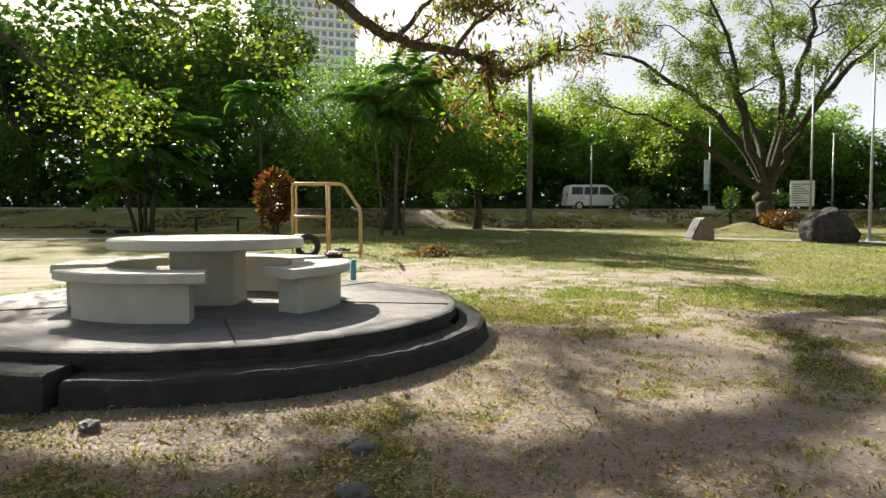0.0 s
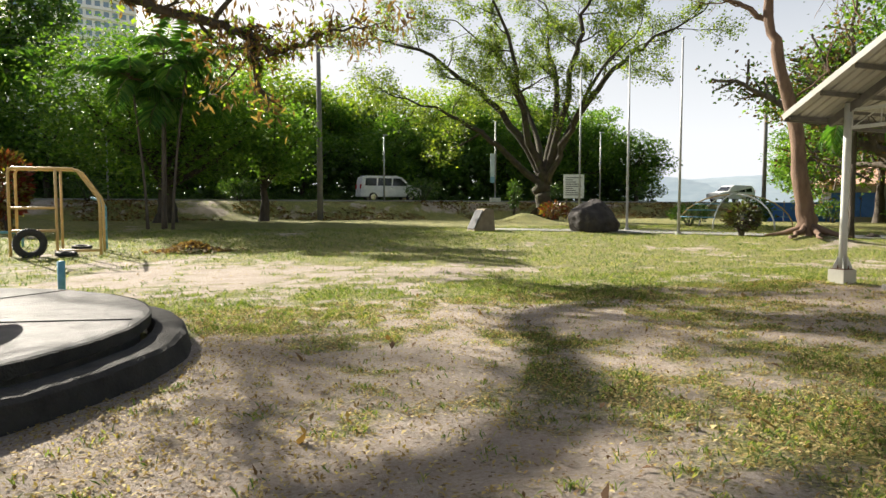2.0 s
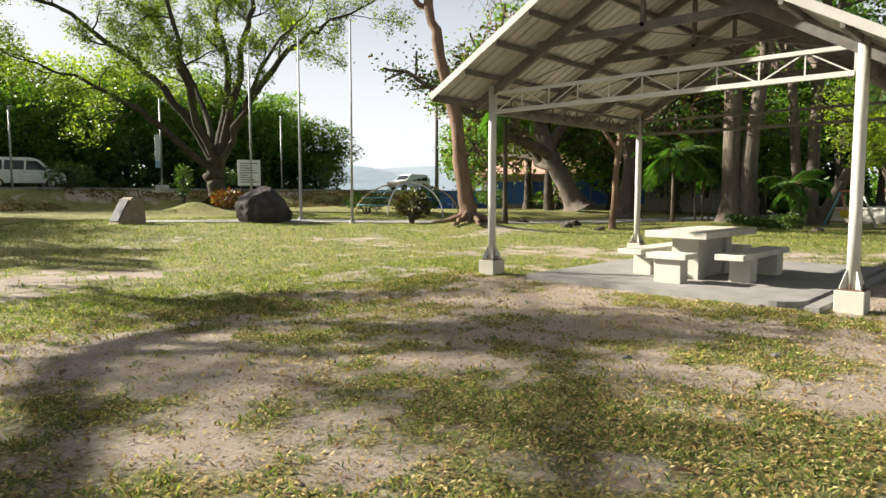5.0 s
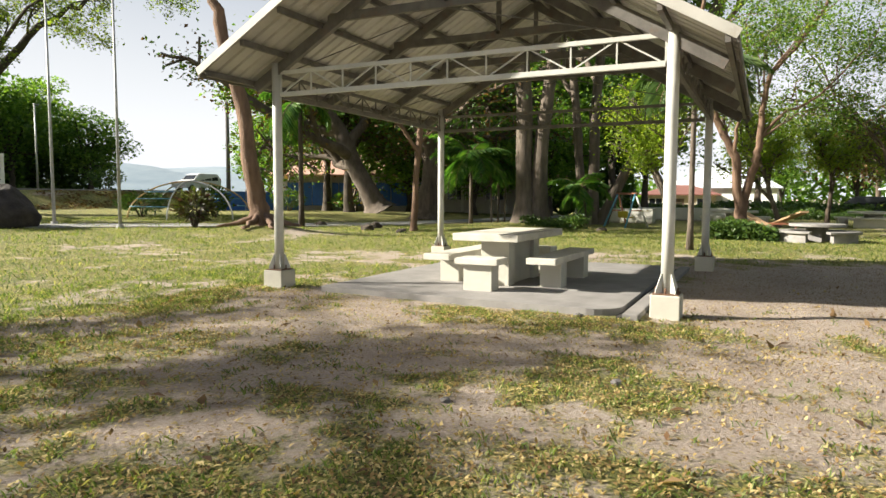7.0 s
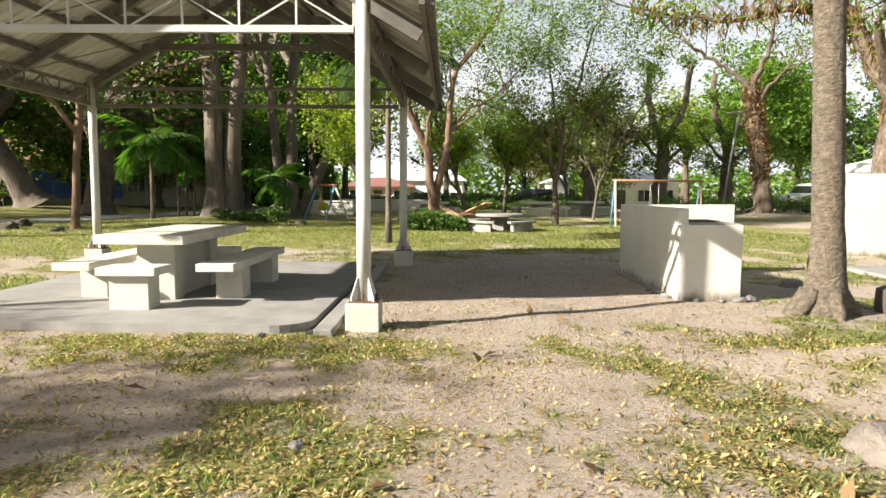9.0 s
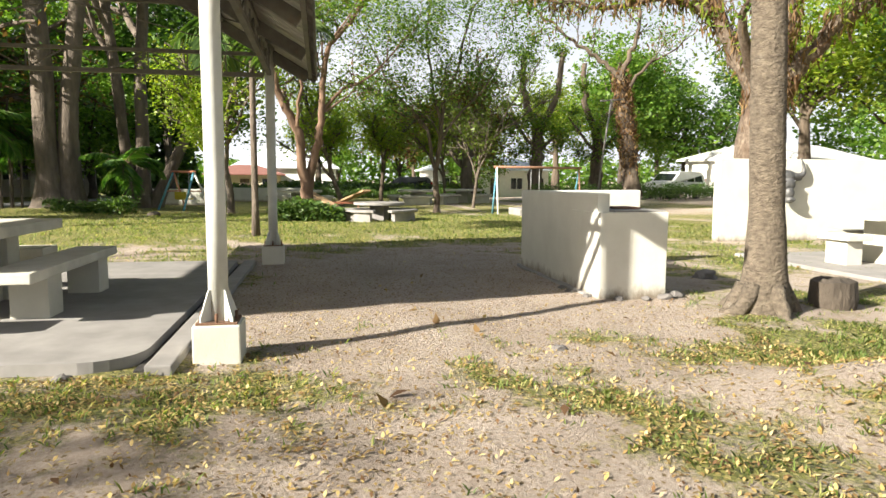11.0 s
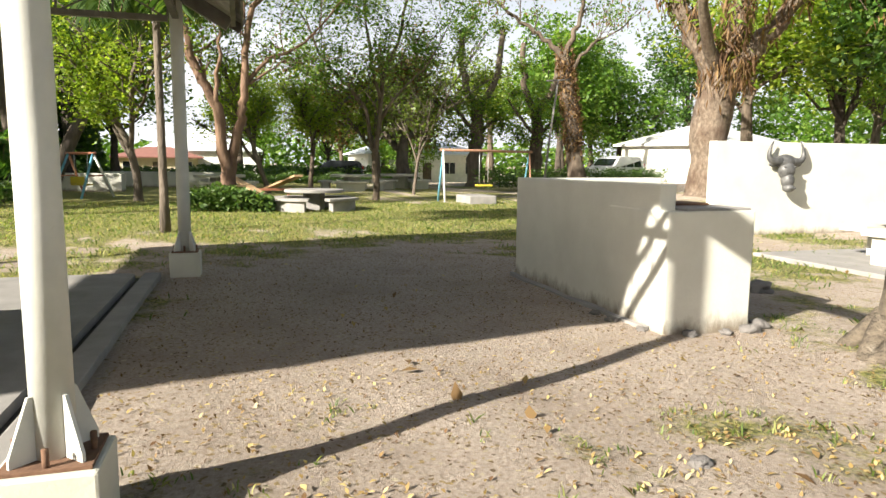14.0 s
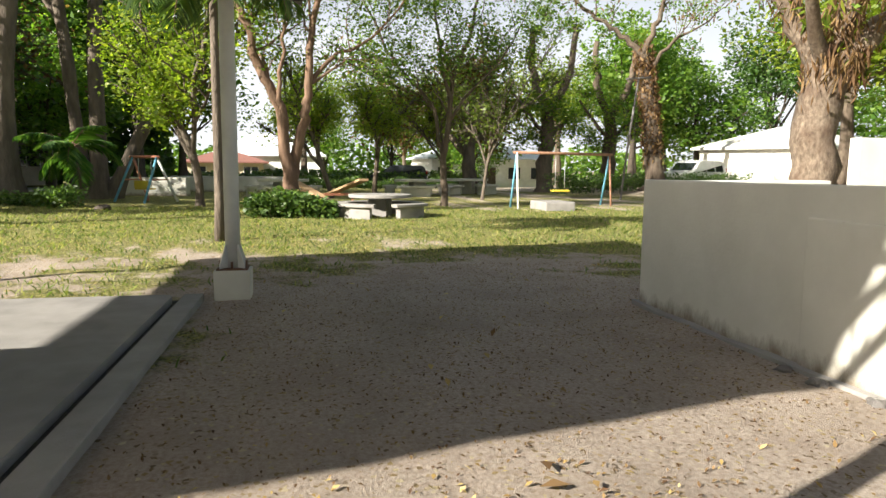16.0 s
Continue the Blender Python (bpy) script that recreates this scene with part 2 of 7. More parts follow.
def tube(name, pts, r, material, parent=None, label="", sides=10):
    radii = r if isinstance(r, (list, tuple)) else [r] * len(pts)
    v, f = tube_data(pts, radii, sides)
    return link(name, mesh_of(name, v, f, material, True), parent, label)


def bar(bm, a, b, w, h=None):
    """A square bar from a to b, w wide and h deep."""
    a, b = Vector(a), Vector(b)
    h = h or w
    d = b - a
    m = Matrix.Translation((a + b) / 2) @ d.to_track_quat("Z", "Y").to_matrix().to_4x4() @ Matrix.Diagonal((w, h, d.length, 1))
    bmesh.ops.create_cube(bm, size=1, matrix=m)
    return bm


def lathe(bm, profile, seg=40, a0=0.0, a1=2 * math.pi, wobble=0.0, closed=True):
    """Turns (r, z) pairs about z."""
    full = abs(a1 - a0 - 2 * math.pi) < 1e-6
    cols = []
    for k in range(seg if full else seg + 1):
        a = a0 + (a1 - a0) * k / seg
        cols.append([])
        for r, z in profile:
            q = r * (1 + wobble * noise.noise(Vector((math.cos(a) * 4, math.sin(a) * 4, z * 3)))) if wobble else r
            cols[-1].append(bm.verts.new((q * math.cos(a), q * math.sin(a), z + (wobble * 0.5 * noise.noise(Vector((math.cos(a) * 6, math.sin(a) * 6, 9))) if wobble else 0))))
    n = len(profile)
    for k in range(seg):
        c, d = cols[k], cols[(k + 1) % len(cols)]
        for i in range(n if closed else n - 1):
            j = (i + 1) % n
            bm.faces.new((c[i], d[i], d[j], c[j]))
    if not full and closed:
        bm.faces.new(cols[0])
        bm.faces.new(cols[-1][::-1])
    bmesh.ops.recalc_face_normals(bm, faces=bm.faces[:])
    return bm


# ---- ground ----
def smooth01(a, b, v):
    u = min(1.0, max(0.0, (v - a) / (b - a)))
    return u * u * (3 - 2 * u)


BANK_Y = 45.5


def ground_z(x, y):
    """Height of the lawn: level, rising a little to the north, then a bank up to the road."""
    wob = 1.2 * noise.noise(Vector((x * 0.07, 3.1, 0)))
    h = 0.32 * smooth01(14, 30, y) + 0.15 * smooth01(30, 44, y) + 1.25 * smooth01(BANK_Y - 2.0 + wob, BANK_Y + 3.2 + wob, y)
    return h


def hump(x, y):
    h = 0.0
    for cx, cy, r, a in ((22.6, 19.3, 1.9, 0.28), (10.75, 1.15, 0.75, 0.26), (33.5, 13.6, 3.2, 0.22), (29.6, 4.7, 1.8, 0.12), (30.3, -11.8, 2.4, 0.3), (21.5, 38.8, 1.5, 0.55), (38.4, 24.2, 3.0, 0.3), (13.2, 0.2, 0.9, 0.04), (40.5, -11.9, 2.0, 0.25)):
        d2 = ((x - cx) ** 2 + (y - cy) ** 2) / (r * r)
        if d2 < 6:
            h += a * math.exp(-d2 * 1.5)
    return h


def bumps(x, y):
    return 0.020 * noise.noise(Vector((x * 1.1, y * 1.1, 0.3))) + 0.010 * noise.noise(Vector((x * 4.3, y * 4.3, 7.7)))


def land(x, y):
    return ground_z(x, y) + hump(x, y) + 0.10 * smooth01(37, 45, x) * smooth01(-7, -13, y) - 1.1 * smooth01(44, 100, x) * smooth01(34, 20, y)


def turf(x, y):
    """How much grass covers the soil, 0 to 1."""
    v = 0.60 + 0.45 * noise.noise(Vector((x * 0.28 + 5, y * 0.28, 1.5))) + 0.52 * noise.noise(Vector((x * 0.9, y * 0.9, 4.2))) + 0.48 * noise.noise(Vector((x * 2.9, y * 2.9, 8.0)))
    v -= 0.06 * math.exp(-((x - 3.5) ** 2 / 16 + (y - 14.5) ** 2 / 6))          # trodden clearing
    v -= 0.75 * math.exp(-(((x - 15.5) / 3.2) ** 4 + ((y - 3.2) / 2.2) ** 4))   # bare soil by the shelter
    v -= 0.15 * math.exp(-(((x - 11.0) / 1.5) ** 2 + ((y - 5.6) / 2.5) ** 2))
    v += 0.42 * smooth01(16, 24, y) + 0.45 * smooth01(18, 24, x) * smooth01(20, 5, abs(y - 5))
    v -= 0.45 * smooth01(43.5, 45.5, y) * smooth01(49.5, 47.5, y) * (0.6 + noise.noise(Vector((x * 0.25, y * 0.4, 2.0))))
    v -= 0.25 * smooth01(27, 31, x) * smooth01(2.5, -1, y)
    v -= 0.07 * smooth01(7, 9, x) * smooth01(6, 4.5, y) * smooth01(16, 13, x)
    v += 0.12 * smooth01(2, 8, x) * smooth01(8, 11, y) - 0.1
    return min(1.0, max(0.0, v))


def axis(lo, hi, step, outer):
    a = list(np.arange(lo, hi + 1e-6, step))
    s = step
    while a[-1] < outer:
        s *= 1.22
        a.append(a[-1] + s)
    s = step
    while a[0] > -outer:
        s *= 1.22
        a.insert(0, a[0] - s)
    return a


gx, gy = axis(-3, 20, 0.16, 2600), axis(-3, 14, 0.16, 2600)
gy = sorted(set([v for v in gy if v < 14.5] + list(np.arange(14.6, 24, 0.22)) + list(np.arange(24.2, 54, 0.45)) + [v for v in axis(53, 54, 0.5, 2600) if v > 54]))
gverts, gturf = [], []
for y in gy:
    for x in gx:
        near = smooth01(60, 25, abs(x - 10)) * smooth01(60, 30, abs(y - 8))
        gverts.append((x, y, land(x, y) + bumps(x, y) * near))
        gturf.append(turf(x, y))
W = len(gx)
gfaces = [(j * W + i, j * W + i + 1, (j + 1) * W + i + 1, (j + 1) * W + i) for j in range(len(gy) - 1) for i in range(W - 1)]
gm, n, l, b = mat("soil_and_turf", 0.95)
at = n.new("ShaderNodeAttribute")
at.attribute_name = "turf"
soil = ramp(n, l, noise_node(n, l, 1.3, 8), [(0.25, (0.34, 0.275, 0.225)), (0.5, (0.46, 0.385, 0.325)), (0.75, (0.56, 0.48, 0.415))])
soil = mix(n, l, ramp(n, l, noise_node(n, l, 38, 6, rough=0.8), [(0.42, (0, 0, 0)), (0.66, (1, 1, 1))]), soil, (0.29, 0.225, 0.17))
cells = n.new("ShaderNodeTexVoronoi")
cells.inputs["Scale"].default_value = 46.0
cells_o = n.new("ShaderNodeTexCoord")
cells_m = n.new("ShaderNodeMapping")
cells_m.inputs["Scale"].default_value = (1.0, 1.2, 1.0)
l.new(cells_o.outputs["Object"], cells_m.inputs["Vector"])
l.new(cells_m.outputs["Vector"], cells.inputs["Vector"])
cell_v = n.new("ShaderNodeSeparateColor")
l.new(cells.outputs["Color"], cell_v.inputs["Color"])
green = ramp(n, l, cell_v.outputs["Red"], [(0.0, (0.045, 0.045, 0.016)), (0.3, (0.13, 0.14, 0.032)), (0.55, (0.20, 0.205, 0.05)), (0.8, (0.28, 0.26, 0.08)), (1.0, (0.44, 0.38, 0.18))])
patch = ramp(n, l, noise_node(n, l, 1.1, 7, rough=0.7), [(0.3, (0.62, 0.72, 0.50)), (0.7, (1.25, 1.15, 0.95))])
green = mix(n, l, 1.0, green, patch, "MULTIPLY")
specks = ramp(n, l, cell_v.outputs["Green"], [(0.90, (0, 0, 0)), (0.96, (1, 1, 1))])
soil = mix(n, l, specks, soil, ramp(n, l, cell_v.outputs["Blue"], [(0.0, (0.12, 0.08, 0.045)), (0.6, (0.34, 0.25, 0.11)), (1.0, (0.55, 0.48, 0.33))]))
edge = n.new("ShaderNodeMath")
edge.operation = "MULTIPLY_ADD"
edge.inputs[1].default_value, edge.inputs[2].default_value = 1.5, -0.75
l.new(noise_node(n, l, 6, 9, rough=0.85), edge.inputs[0])
add = n.new("ShaderNodeMath")
l.new(at.outputs["Fac"], add.inputs[0])
l.new(edge.outputs[0], add.inputs[1])
l.new(mix(n, l, ramp(n, l, add.outputs[0], [(0.36, (0, 0, 0)), (0.62, (1, 1, 1))]), soil, green), b.inputs["Base Color"])
bump(n, l, b, noise_node(n, l, 30, 10, rough=0.85), 0.9, 0.05)
gme = mesh_of("ground", gverts, gfaces, gm, True)
gat = gme.attributes.new("turf", "FLOAT", "POINT")
gat.data.foreach_set("value", gturf)
tagged(link("ground", gme), "patchy park lawn, worn turf over pale dusty soil", "ground", kind="structure")

# ---- plants ----
rng = np.random.default_rng(11)


def leaves_mesh(name, centres, size, material, flat=0.35, long=1.7, droop=0.0, seed=1):
    """Folded four-sided leaves, one island each, at the given centres."""
    r = np.random.default_rng(seed)
    C = np.asarray(centres, float)
    N = len(C)
    d = r.normal(size=(N, 3))
    d[:, 2] = d[:, 2] * 0.5 - droop
    d /= np.linalg.norm(d, axis=1)[:, None]
    up = r.normal(size=(N, 3)) * (1 - flat) + np.array([0, 0, 1.0]) * flat * 2
    s = np.cross(d, up)
    s /= np.linalg.norm(s, axis=1)[:, None] + 1e-9
    nn = np.cross(s, d)
    L = (size * (0.6 + 0.8 * r.random(N)))[:, None]
    Wd = L / long
    fold = Wd * 0.25
    a, c = C - d * L * 0.5, C + d * L * 0.5
    e, f = C + s * Wd * 0.5 + nn * fold, C - s * Wd * 0.5 + nn * fold
    V = np.stack([a, e, c, f], 1).reshape(-1, 3)
    me = bpy.data.meshes.new(name)
    me.vertices.add(4 * N)
    me.vertices.foreach_set("co", V.ravel())
    me.loops.add(4 * N)
    me.loops.foreach_set("vertex_index", np.arange(4 * N, dtype=np.int32))
    me.polygons.add(N)
    me.polygons.foreach_set("loop_start", np.arange(0, 4 * N, 4, dtype=np.int32))
    me.materials.append(material)
    me.update(calc_edges=True)
    return me


def grow(r, p, d, length, rad, level, out, spec, tips):
    """Adds one limb and its side limbs to out as (points, radii); tips collects where leaves hang."""
    n = 7 if level == 0 else 5
    pts, rads = [Vector(p)], [rad]
    d = Vector(d).normalized()
    for i in range(n):
        w = Vector(r.normal(size=3)) * spec["wander"] * (0.6 if level == 0 else 1.0)
        lift = spec["lift"][min(level, len(spec["lift"]) - 1)]
        d = (d + w + Vector((0, 0, lift))).normalized()
        pts.append(pts[-1] + d * (length / n))
        rads.append(rad * (1 - (1 - spec["taper"]) * (i + 1) / n))
    out.append((pts, rads, level))
    if level >= spec["levels"]:
        tips.extend(pts[2:])
        return
    kids = spec["kids"][min(level, len(spec["kids"]) - 1)]
    start = spec["start"] if level == 0 else 0.3
    for k in range(kids):
        u = start + (1 - start) * (k + 0.5 + r.uniform(-0.4, 0.4)) / kids
        i = min(n - 1, int(u * n))
        q = pts[i].lerp(pts[i + 1], u * n - i)
        ax = (pts[i + 1] - pts[i]).normalized()
        side = ax.orthogonal().normalized()
        side.rotate(Matrix.Rotation(r.uniform(0, 2 * math.pi) if level else 2 * math.pi * (k * 0.382 + r.uniform(-0.06, 0.06)), 3, ax))
        ang = radians(r.uniform(*spec["angle"]))
        nd = ax * math.cos(ang) + side * math.sin(ang)
        grow(r, q, nd, length * spec["short"] * r.uniform(0.75, 1.2) * (1.0 if level else spec.get("first", 1.0)), rads[i] * spec["thin"], level + 1, out, spec, tips)
    grow(r, pts[-1], d, length * spec["short"], rads[-1], level + 1, out, spec, tips)


def wood_mesh(name, limbs, material, flare=0.0, base_sides=12):
    V, F = [], []
    for pts, rads, level in limbs:
        rr = list(rads)
        sides = max(3, base_sides - 3 * level)
        if level == 0 and flare:
            p0, p1 = pts[0], pts[1]
            k = 5
            extra = [p0.lerp(p1, j / k) for j in range(k)]
            er = [rads[0] * (1 + flare * (1 - j / k) ** 2.2) for j in range(k)]
            pts, rr = extra + pts[1:], er + rads[1:]
        v, f = tube_data(pts, rr, sides, cap=False)
        if level == 0:
            for q in v:
                h = q.z - pts[0].z
                a = math.atan2(q.y - pts[0].y, q.x - pts[0].x)
                s = 0.10 * math.sin(a * 5 + 1.3) * max(0, 1 - h / 1.4) * flare + 0.05 * noise.noise(q * 2.5)
                q.x += math.cos(a) * s * rads[0] * 4
                q.y += math.sin(a) * s * rads[0] * 4
        o = len(V)
        V += v
        F += [tuple(i + o for i in g) for g in f]
    return mesh_of(name, V, F, material, True)


def tree(label, m, spec, bark, leaf, leaf_size, per_tip, spread, seed, extra=(), category="tree", group="", droop=0.0, limbs_first=None, flat=0.35):
    """A trunk with limbs (one part) and a crown of single leaves (one part); extra: other leaf kinds."""
    r = np.random.default_rng(seed)
    out, tips = [], []
    for (p, d, ln, rad) in (limbs_first or [((0, 0, -0.12), (r.uniform(-0.1, 0.1), r.uniform(-0.1, 0.1), 1), spec["trunk"], spec["rad"])]):
        grow(r, p, d, ln, rad, 0, out, spec, tips)
    t = thing("tree", label, category, m, group)
    link("trunk", wood_mesh("trunk", out, bark, spec.get("flare", 0.6)), t)
    T = np.array([tuple(v) for v in tips])
    for mat_, size, k, sp, name, dr in [(leaf, leaf_size, per_tip, spread, "crown", droop), *extra]:
        if k < 1:
            pick = T[r.random(len(T)) < k]
            k = 6
        else:
            pick = T
        C = np.repeat(pick, int(k), 0)
        C = C + r.normal(size=C.shape) * sp * np.array([1, 1, 0.75])
        C[:, 2] = np.maximum(C[:, 2], 0.4)
        link(name, leaves_mesh(name, C, size, mat_, flat, 1.7, dr, seed + 5), t)
    return t


def clump_tree(label, m, height, width, trunk_h, bark, leaf, leaf_size, count, seed, blobs=26, group="", category="tree", trunk_r=0.3, base=0.25):
    """A full-crowned tree: limbs reach into leafy clumps that leave gaps between them."""
    r = np.random.default_rng(seed)
    t = thing("tree", label, category, m, group)
    cz = trunk_h + (height - trunk_h) * 0.5
    cs, rs = [], []
    for i in range(blobs):
        v = r.normal(size=3)
        v /= np.linalg.norm(v)
        q = v * (r.random() ** 0.4) * np.array([width / 2, width / 2, (height - trunk_h) / 2]) * 0.82
        cs.append(q + np.array([0, 0, cz]))
        rs.append(width * r.uniform(0.10, 0.19))
    limbs = [([Vector((0, 0, -0.15)), Vector((0.1, 0, trunk_h * 0.5)), Vector((0, 0.1, trunk_h)), Vector((0, 0, cz))], [trunk_r, trunk_r * 0.85, trunk_r * 0.7, trunk_r * 0.3], 0)]
    for c in cs[: blobs // 2]:
        a = Vector((0, 0, r.uniform(trunk_h * 0.7, cz)))
        b = Vector(c)
        mid = a.lerp(b, 0.5) + Vector((0, 0, -0.3)) + Vector(r.normal(size=3)) * 0.3
        limbs.append(([a, mid, b], [trunk_r * 0.38, trunk_r * 0.26, 0.04], 1))
    link("trunk", wood_mesh("trunk", limbs, bark, 0.5), t)
    k = count // blobs
    P = []
    for c, q in zip(cs, rs):
        v = r.normal(size=(k, 3))
        v /= np.linalg.norm(v, axis=1)[:, None]
        rad = q * (0.45 + 0.75 * r.random((k, 1)) ** 0.6)
        P.append(c + v * rad * np.array([1.15, 1.15, 0.8]))
    P = np.concatenate(P)
    P[:, 2] = np.maximum(P[:, 2], base)
    link("crown", leaves_mesh("crown", P, leaf_size, leaf, 0.45, 1.6, 0.0, seed), t)
    return t


def frond_data(r, p, yaw, pitch, length, leaflets, lw, sag):
    """One palm frond: a curved rib and two rows of narrow leaflets."""
    pts = [Vector(p)]
    el = pitch
    n = 10
    for i in range(n):
        d = Vector((math.cos(yaw) * math.cos(el), math.sin(yaw) * math.cos(el), math.sin(el)))
        pts.append(pts[-1] + d * length / n)
        el -= sag / n
    V, F = [], []
    side = Vector((-math.sin(yaw), math.cos(yaw), 0))
    for k in range(leaflets):
        u = 0.15 + 0.85 * k / leaflets
        i = min(n - 1, int(u * n))
        q = pts[i].lerp(pts[i + 1], u * n - i)
        ax = (pts[i + 1] - pts[i]).normalized()
        ln = length * 0.34 * math.sin(math.pi * min(0.97, 0.18 + u * 0.8)) ** 0.7 * r.uniform(0.85, 1.1)
        for sgn in (1, -1):
            d = (side * sgn + ax * 0.75 + Vector((0, 0, -0.25 + r.uniform(-0.2, 0.2)))).normalized()
            up = d.cross(ax).normalized().cross(d)
            w = d.cross(Vector((0, 0, 1))).normalized() * lw
            mid, end = q + d * ln * 0.5 + Vector((0, 0, 0.02)), q + d * ln + Vector((0, 0, -0.25 * ln))
            o = len(V)
            V += [q - w * 0.3, q + w * 0.3, mid + w, end, mid - w]
            F.append((o, o + 1, o + 2, o + 3, o + 4))
    return pts, V, F


def palm(label, m, height, rad, fronds, length, seed, lw=0.035, leaflets=26, bark=BARK_PALE, leaf=None, group="", stems=None, low=-0.3, sag=1.5):
    """A palm: one or several stems, each with its crown of fronds."""
    r = np.random.default_rng(seed)
    t = thing("palm", label, "palm tree", m, group)
    for sx, sy, h, lean in stems or [(0, 0, height, 0.0)]:
        pts = [Vector((sx + lean * (k / 6) ** 1.5, sy, -0.1 + (h + 0.1) * k / 6)) for k in range(7)]
        rr = [rad * (1.35 if k == 0 else 1.0 - 0.25 * k / 6) for k in range(7)]
        tube("stem", pts, rr, bark, t)
        V, F, RV, RF = [], [], [], []
        for k in range(fronds):
            yaw = 2 * math.pi * (k * 0.382 + r.uniform(-0.05, 0.05))
            pitch = r.uniform(low, 1.25)
            rib, v, f = frond_data(r, pts[-1], yaw, pitch, length * r.uniform(0.8, 1.1), leaflets, lw, r.uniform(0.75, 1.1) * sag)
            o = len(V)
            V += v
            F += [tuple(i + o for i in g) for g in f]
            v, f = tube_data(rib, [0.025 * (1 - 0.85 * i / 10) for i in range(11)], 4, False)
            o = len(RV)
            RV += v
            RF += [tuple(i + o for i in g) for g in f]
        link("fronds", mesh_of("fronds", V, F, leaf or L_PALM), t)
        link("ribs", mesh_of("ribs", RV, RF, BARK_RED, True), t)
    return t


def smooth_line(pts, k=4):
    """More points on a curve through the given ones."""
    P = [Vector(p) for p in pts]
    P = [P[0] * 2 - P[1]] + P + [P[-1] * 2 - P[-2]]
    q = []
    for i in range(1, len(P) - 2):
        a, b, c, d = P[i - 1:i + 3]
        for j in range(k):
            u = j / k
            q.append(0.5 * (b * 2 + (c - a) * u + (a * 2 - b * 5 + c * 4 - d) * u * u + (b * 3 - a - c * 3 + d) * u ** 3))
    return q + [P[-2]]


def limbed(label, m, mains, twig, bark, leaf_sets, seed, category="tree", gnarl=0.06, flare=0.6, from_u=0.35):
    """A tree of given main limbs, (points, first radius, last radius, side twigs); leaf_sets: (name, material, size, per tip, spread, droop, long)."""
    r = np.random.default_rng(seed)
    out, tips = [], []
    for k, (pts, r0, r1, kids) in enumerate(mains):
        L = smooth_line(pts)
        n = len(L)
        for i in range(1, n - 1):
            L[i] = L[i] + Vector(r.normal(size=3)) * gnarl
        rr = [r0 + (r1 - r0) * (i / (n - 1)) ** 0.8 for i in range(n)]
        out.append((L, rr, 0 if k == 0 else 1))
        total = sum((a - b).length for a, b in zip(L, L[1:]))
        for j in range(kids):
            u = from_u + (1 - from_u) * (j + r.uniform(0.1, 0.9)) / max(1, kids)
            i = min(n - 2, int(u * (n - 1)))
            ax = (L[i + 1] - L[i]).normalized()
            side = ax.orthogonal().normalized()
            side.rotate(Matrix.Rotation(r.uniform(0, 2 * math.pi), 3, ax))
            ang = radians(r.uniform(*twig["angle"]))
            grow(r, L[i], ax * math.cos(ang) + side * math.sin(ang), twig["length"] * r.uniform(0.7, 1.3), max(0.012, rr[i] * twig["thin0"]), 2, out, twig, tips)
        if kids:
            grow(r, L[-1], L[-1] - L[-2], twig["length"], r1, 2, out, twig, tips)
    t = thing("tree", label, category, m)
    link("trunk", wood_mesh("trunk", out, bark, flare), t)
    T = np.array([tuple(v) for v in tips])
    for i, (name, material, size, k, sp, droop, long) in enumerate(leaf_sets):
        pick = T if k >= 1 else T[r.random(len(T)) < k]
        C = np.repeat(pick, max(1, int(k)), 0)
        C = C + r.normal(size=C.shape) * sp
        C[:, 2] -= droop * 0.15
        link(name, leaves_mesh(name, C, size, material, 0.35, long, droop, seed + i), t)
    return t


def tufted(label, m, mains, tufts_, bark, seed, leaf, leaf2, size=0.17, per=620, bark_leaf=None):
    """A lopped tree: stout limbs (points, first and last radius) and leafy tufts (centre, radius) that cling to them."""
    r = np.random.default_rng(seed)
    out = []
    for k, (pts, r0, r1) in enumerate(mains):
        L = smooth_line(pts)
        n = len(L)
        L = [q + Vector(r.normal(size=3)) * 0.05 if 0 < i < n - 1 else q for i, q in enumerate(L)]
        out.append((L, [r0 + (r1 - r0) * i / (n - 1) for i in range(n)], 0 if k == 0 else 1))
    t = thing("tree", label, "tree", m)
    P, Q = [], []
    for c, q in tufts_:
        c = np.array(c)
        for j in range(7):
            d = r.normal(size=3)
            d /= np.linalg.norm(d)
            e = c + d * q * np.array([1, 1, 0.9]) * r.uniform(0.35, 0.85)
            out.append(([Vector(c) - Vector((0, 0, 0.4 * q)), Vector((c + e) / 2), Vector(e)], [0.04, 0.03, 0.012], 3))
            k = int(per / 7 * q * q)
            w = e + r.normal(size=(k, 3)) * q * 0.27
            P.append(w[: k * 2 // 3])
            Q.append(w[k * 2 // 3:])
    link("trunk", wood_mesh("trunk", out, bark, 0.5), t)
    link("crown", leaves_mesh("crown", np.concatenate(P), size, leaf, 0.4, 1.8, 0.15, seed), t)
    link("young_leaves", leaves_mesh("young_leaves", np.concatenate(Q), size, leaf2, 0.4, 1.8, 0.15, seed + 1), t)
    return t


TWIG = dict(wander=0.2, lift=(0.03, 0.05, 0.05, 0.04, 0.02), taper=0.45, levels=4, kids=(3, 3, 4, 4), start=0.3, angle=(25, 60), short=0.6, thin=0.6, thin0=0.45, length=2.4)

MOSSBARK = surface("dark_mossy_bark", (0.028, 0.022, 0.016), (0.075, 0.06, 0.04), 5, 0.95, grain=18, relief=1.0, stain=(0.06, 0.075, 0.02), stain_scale=2.0, stain_cut=(0.5, 0.7))

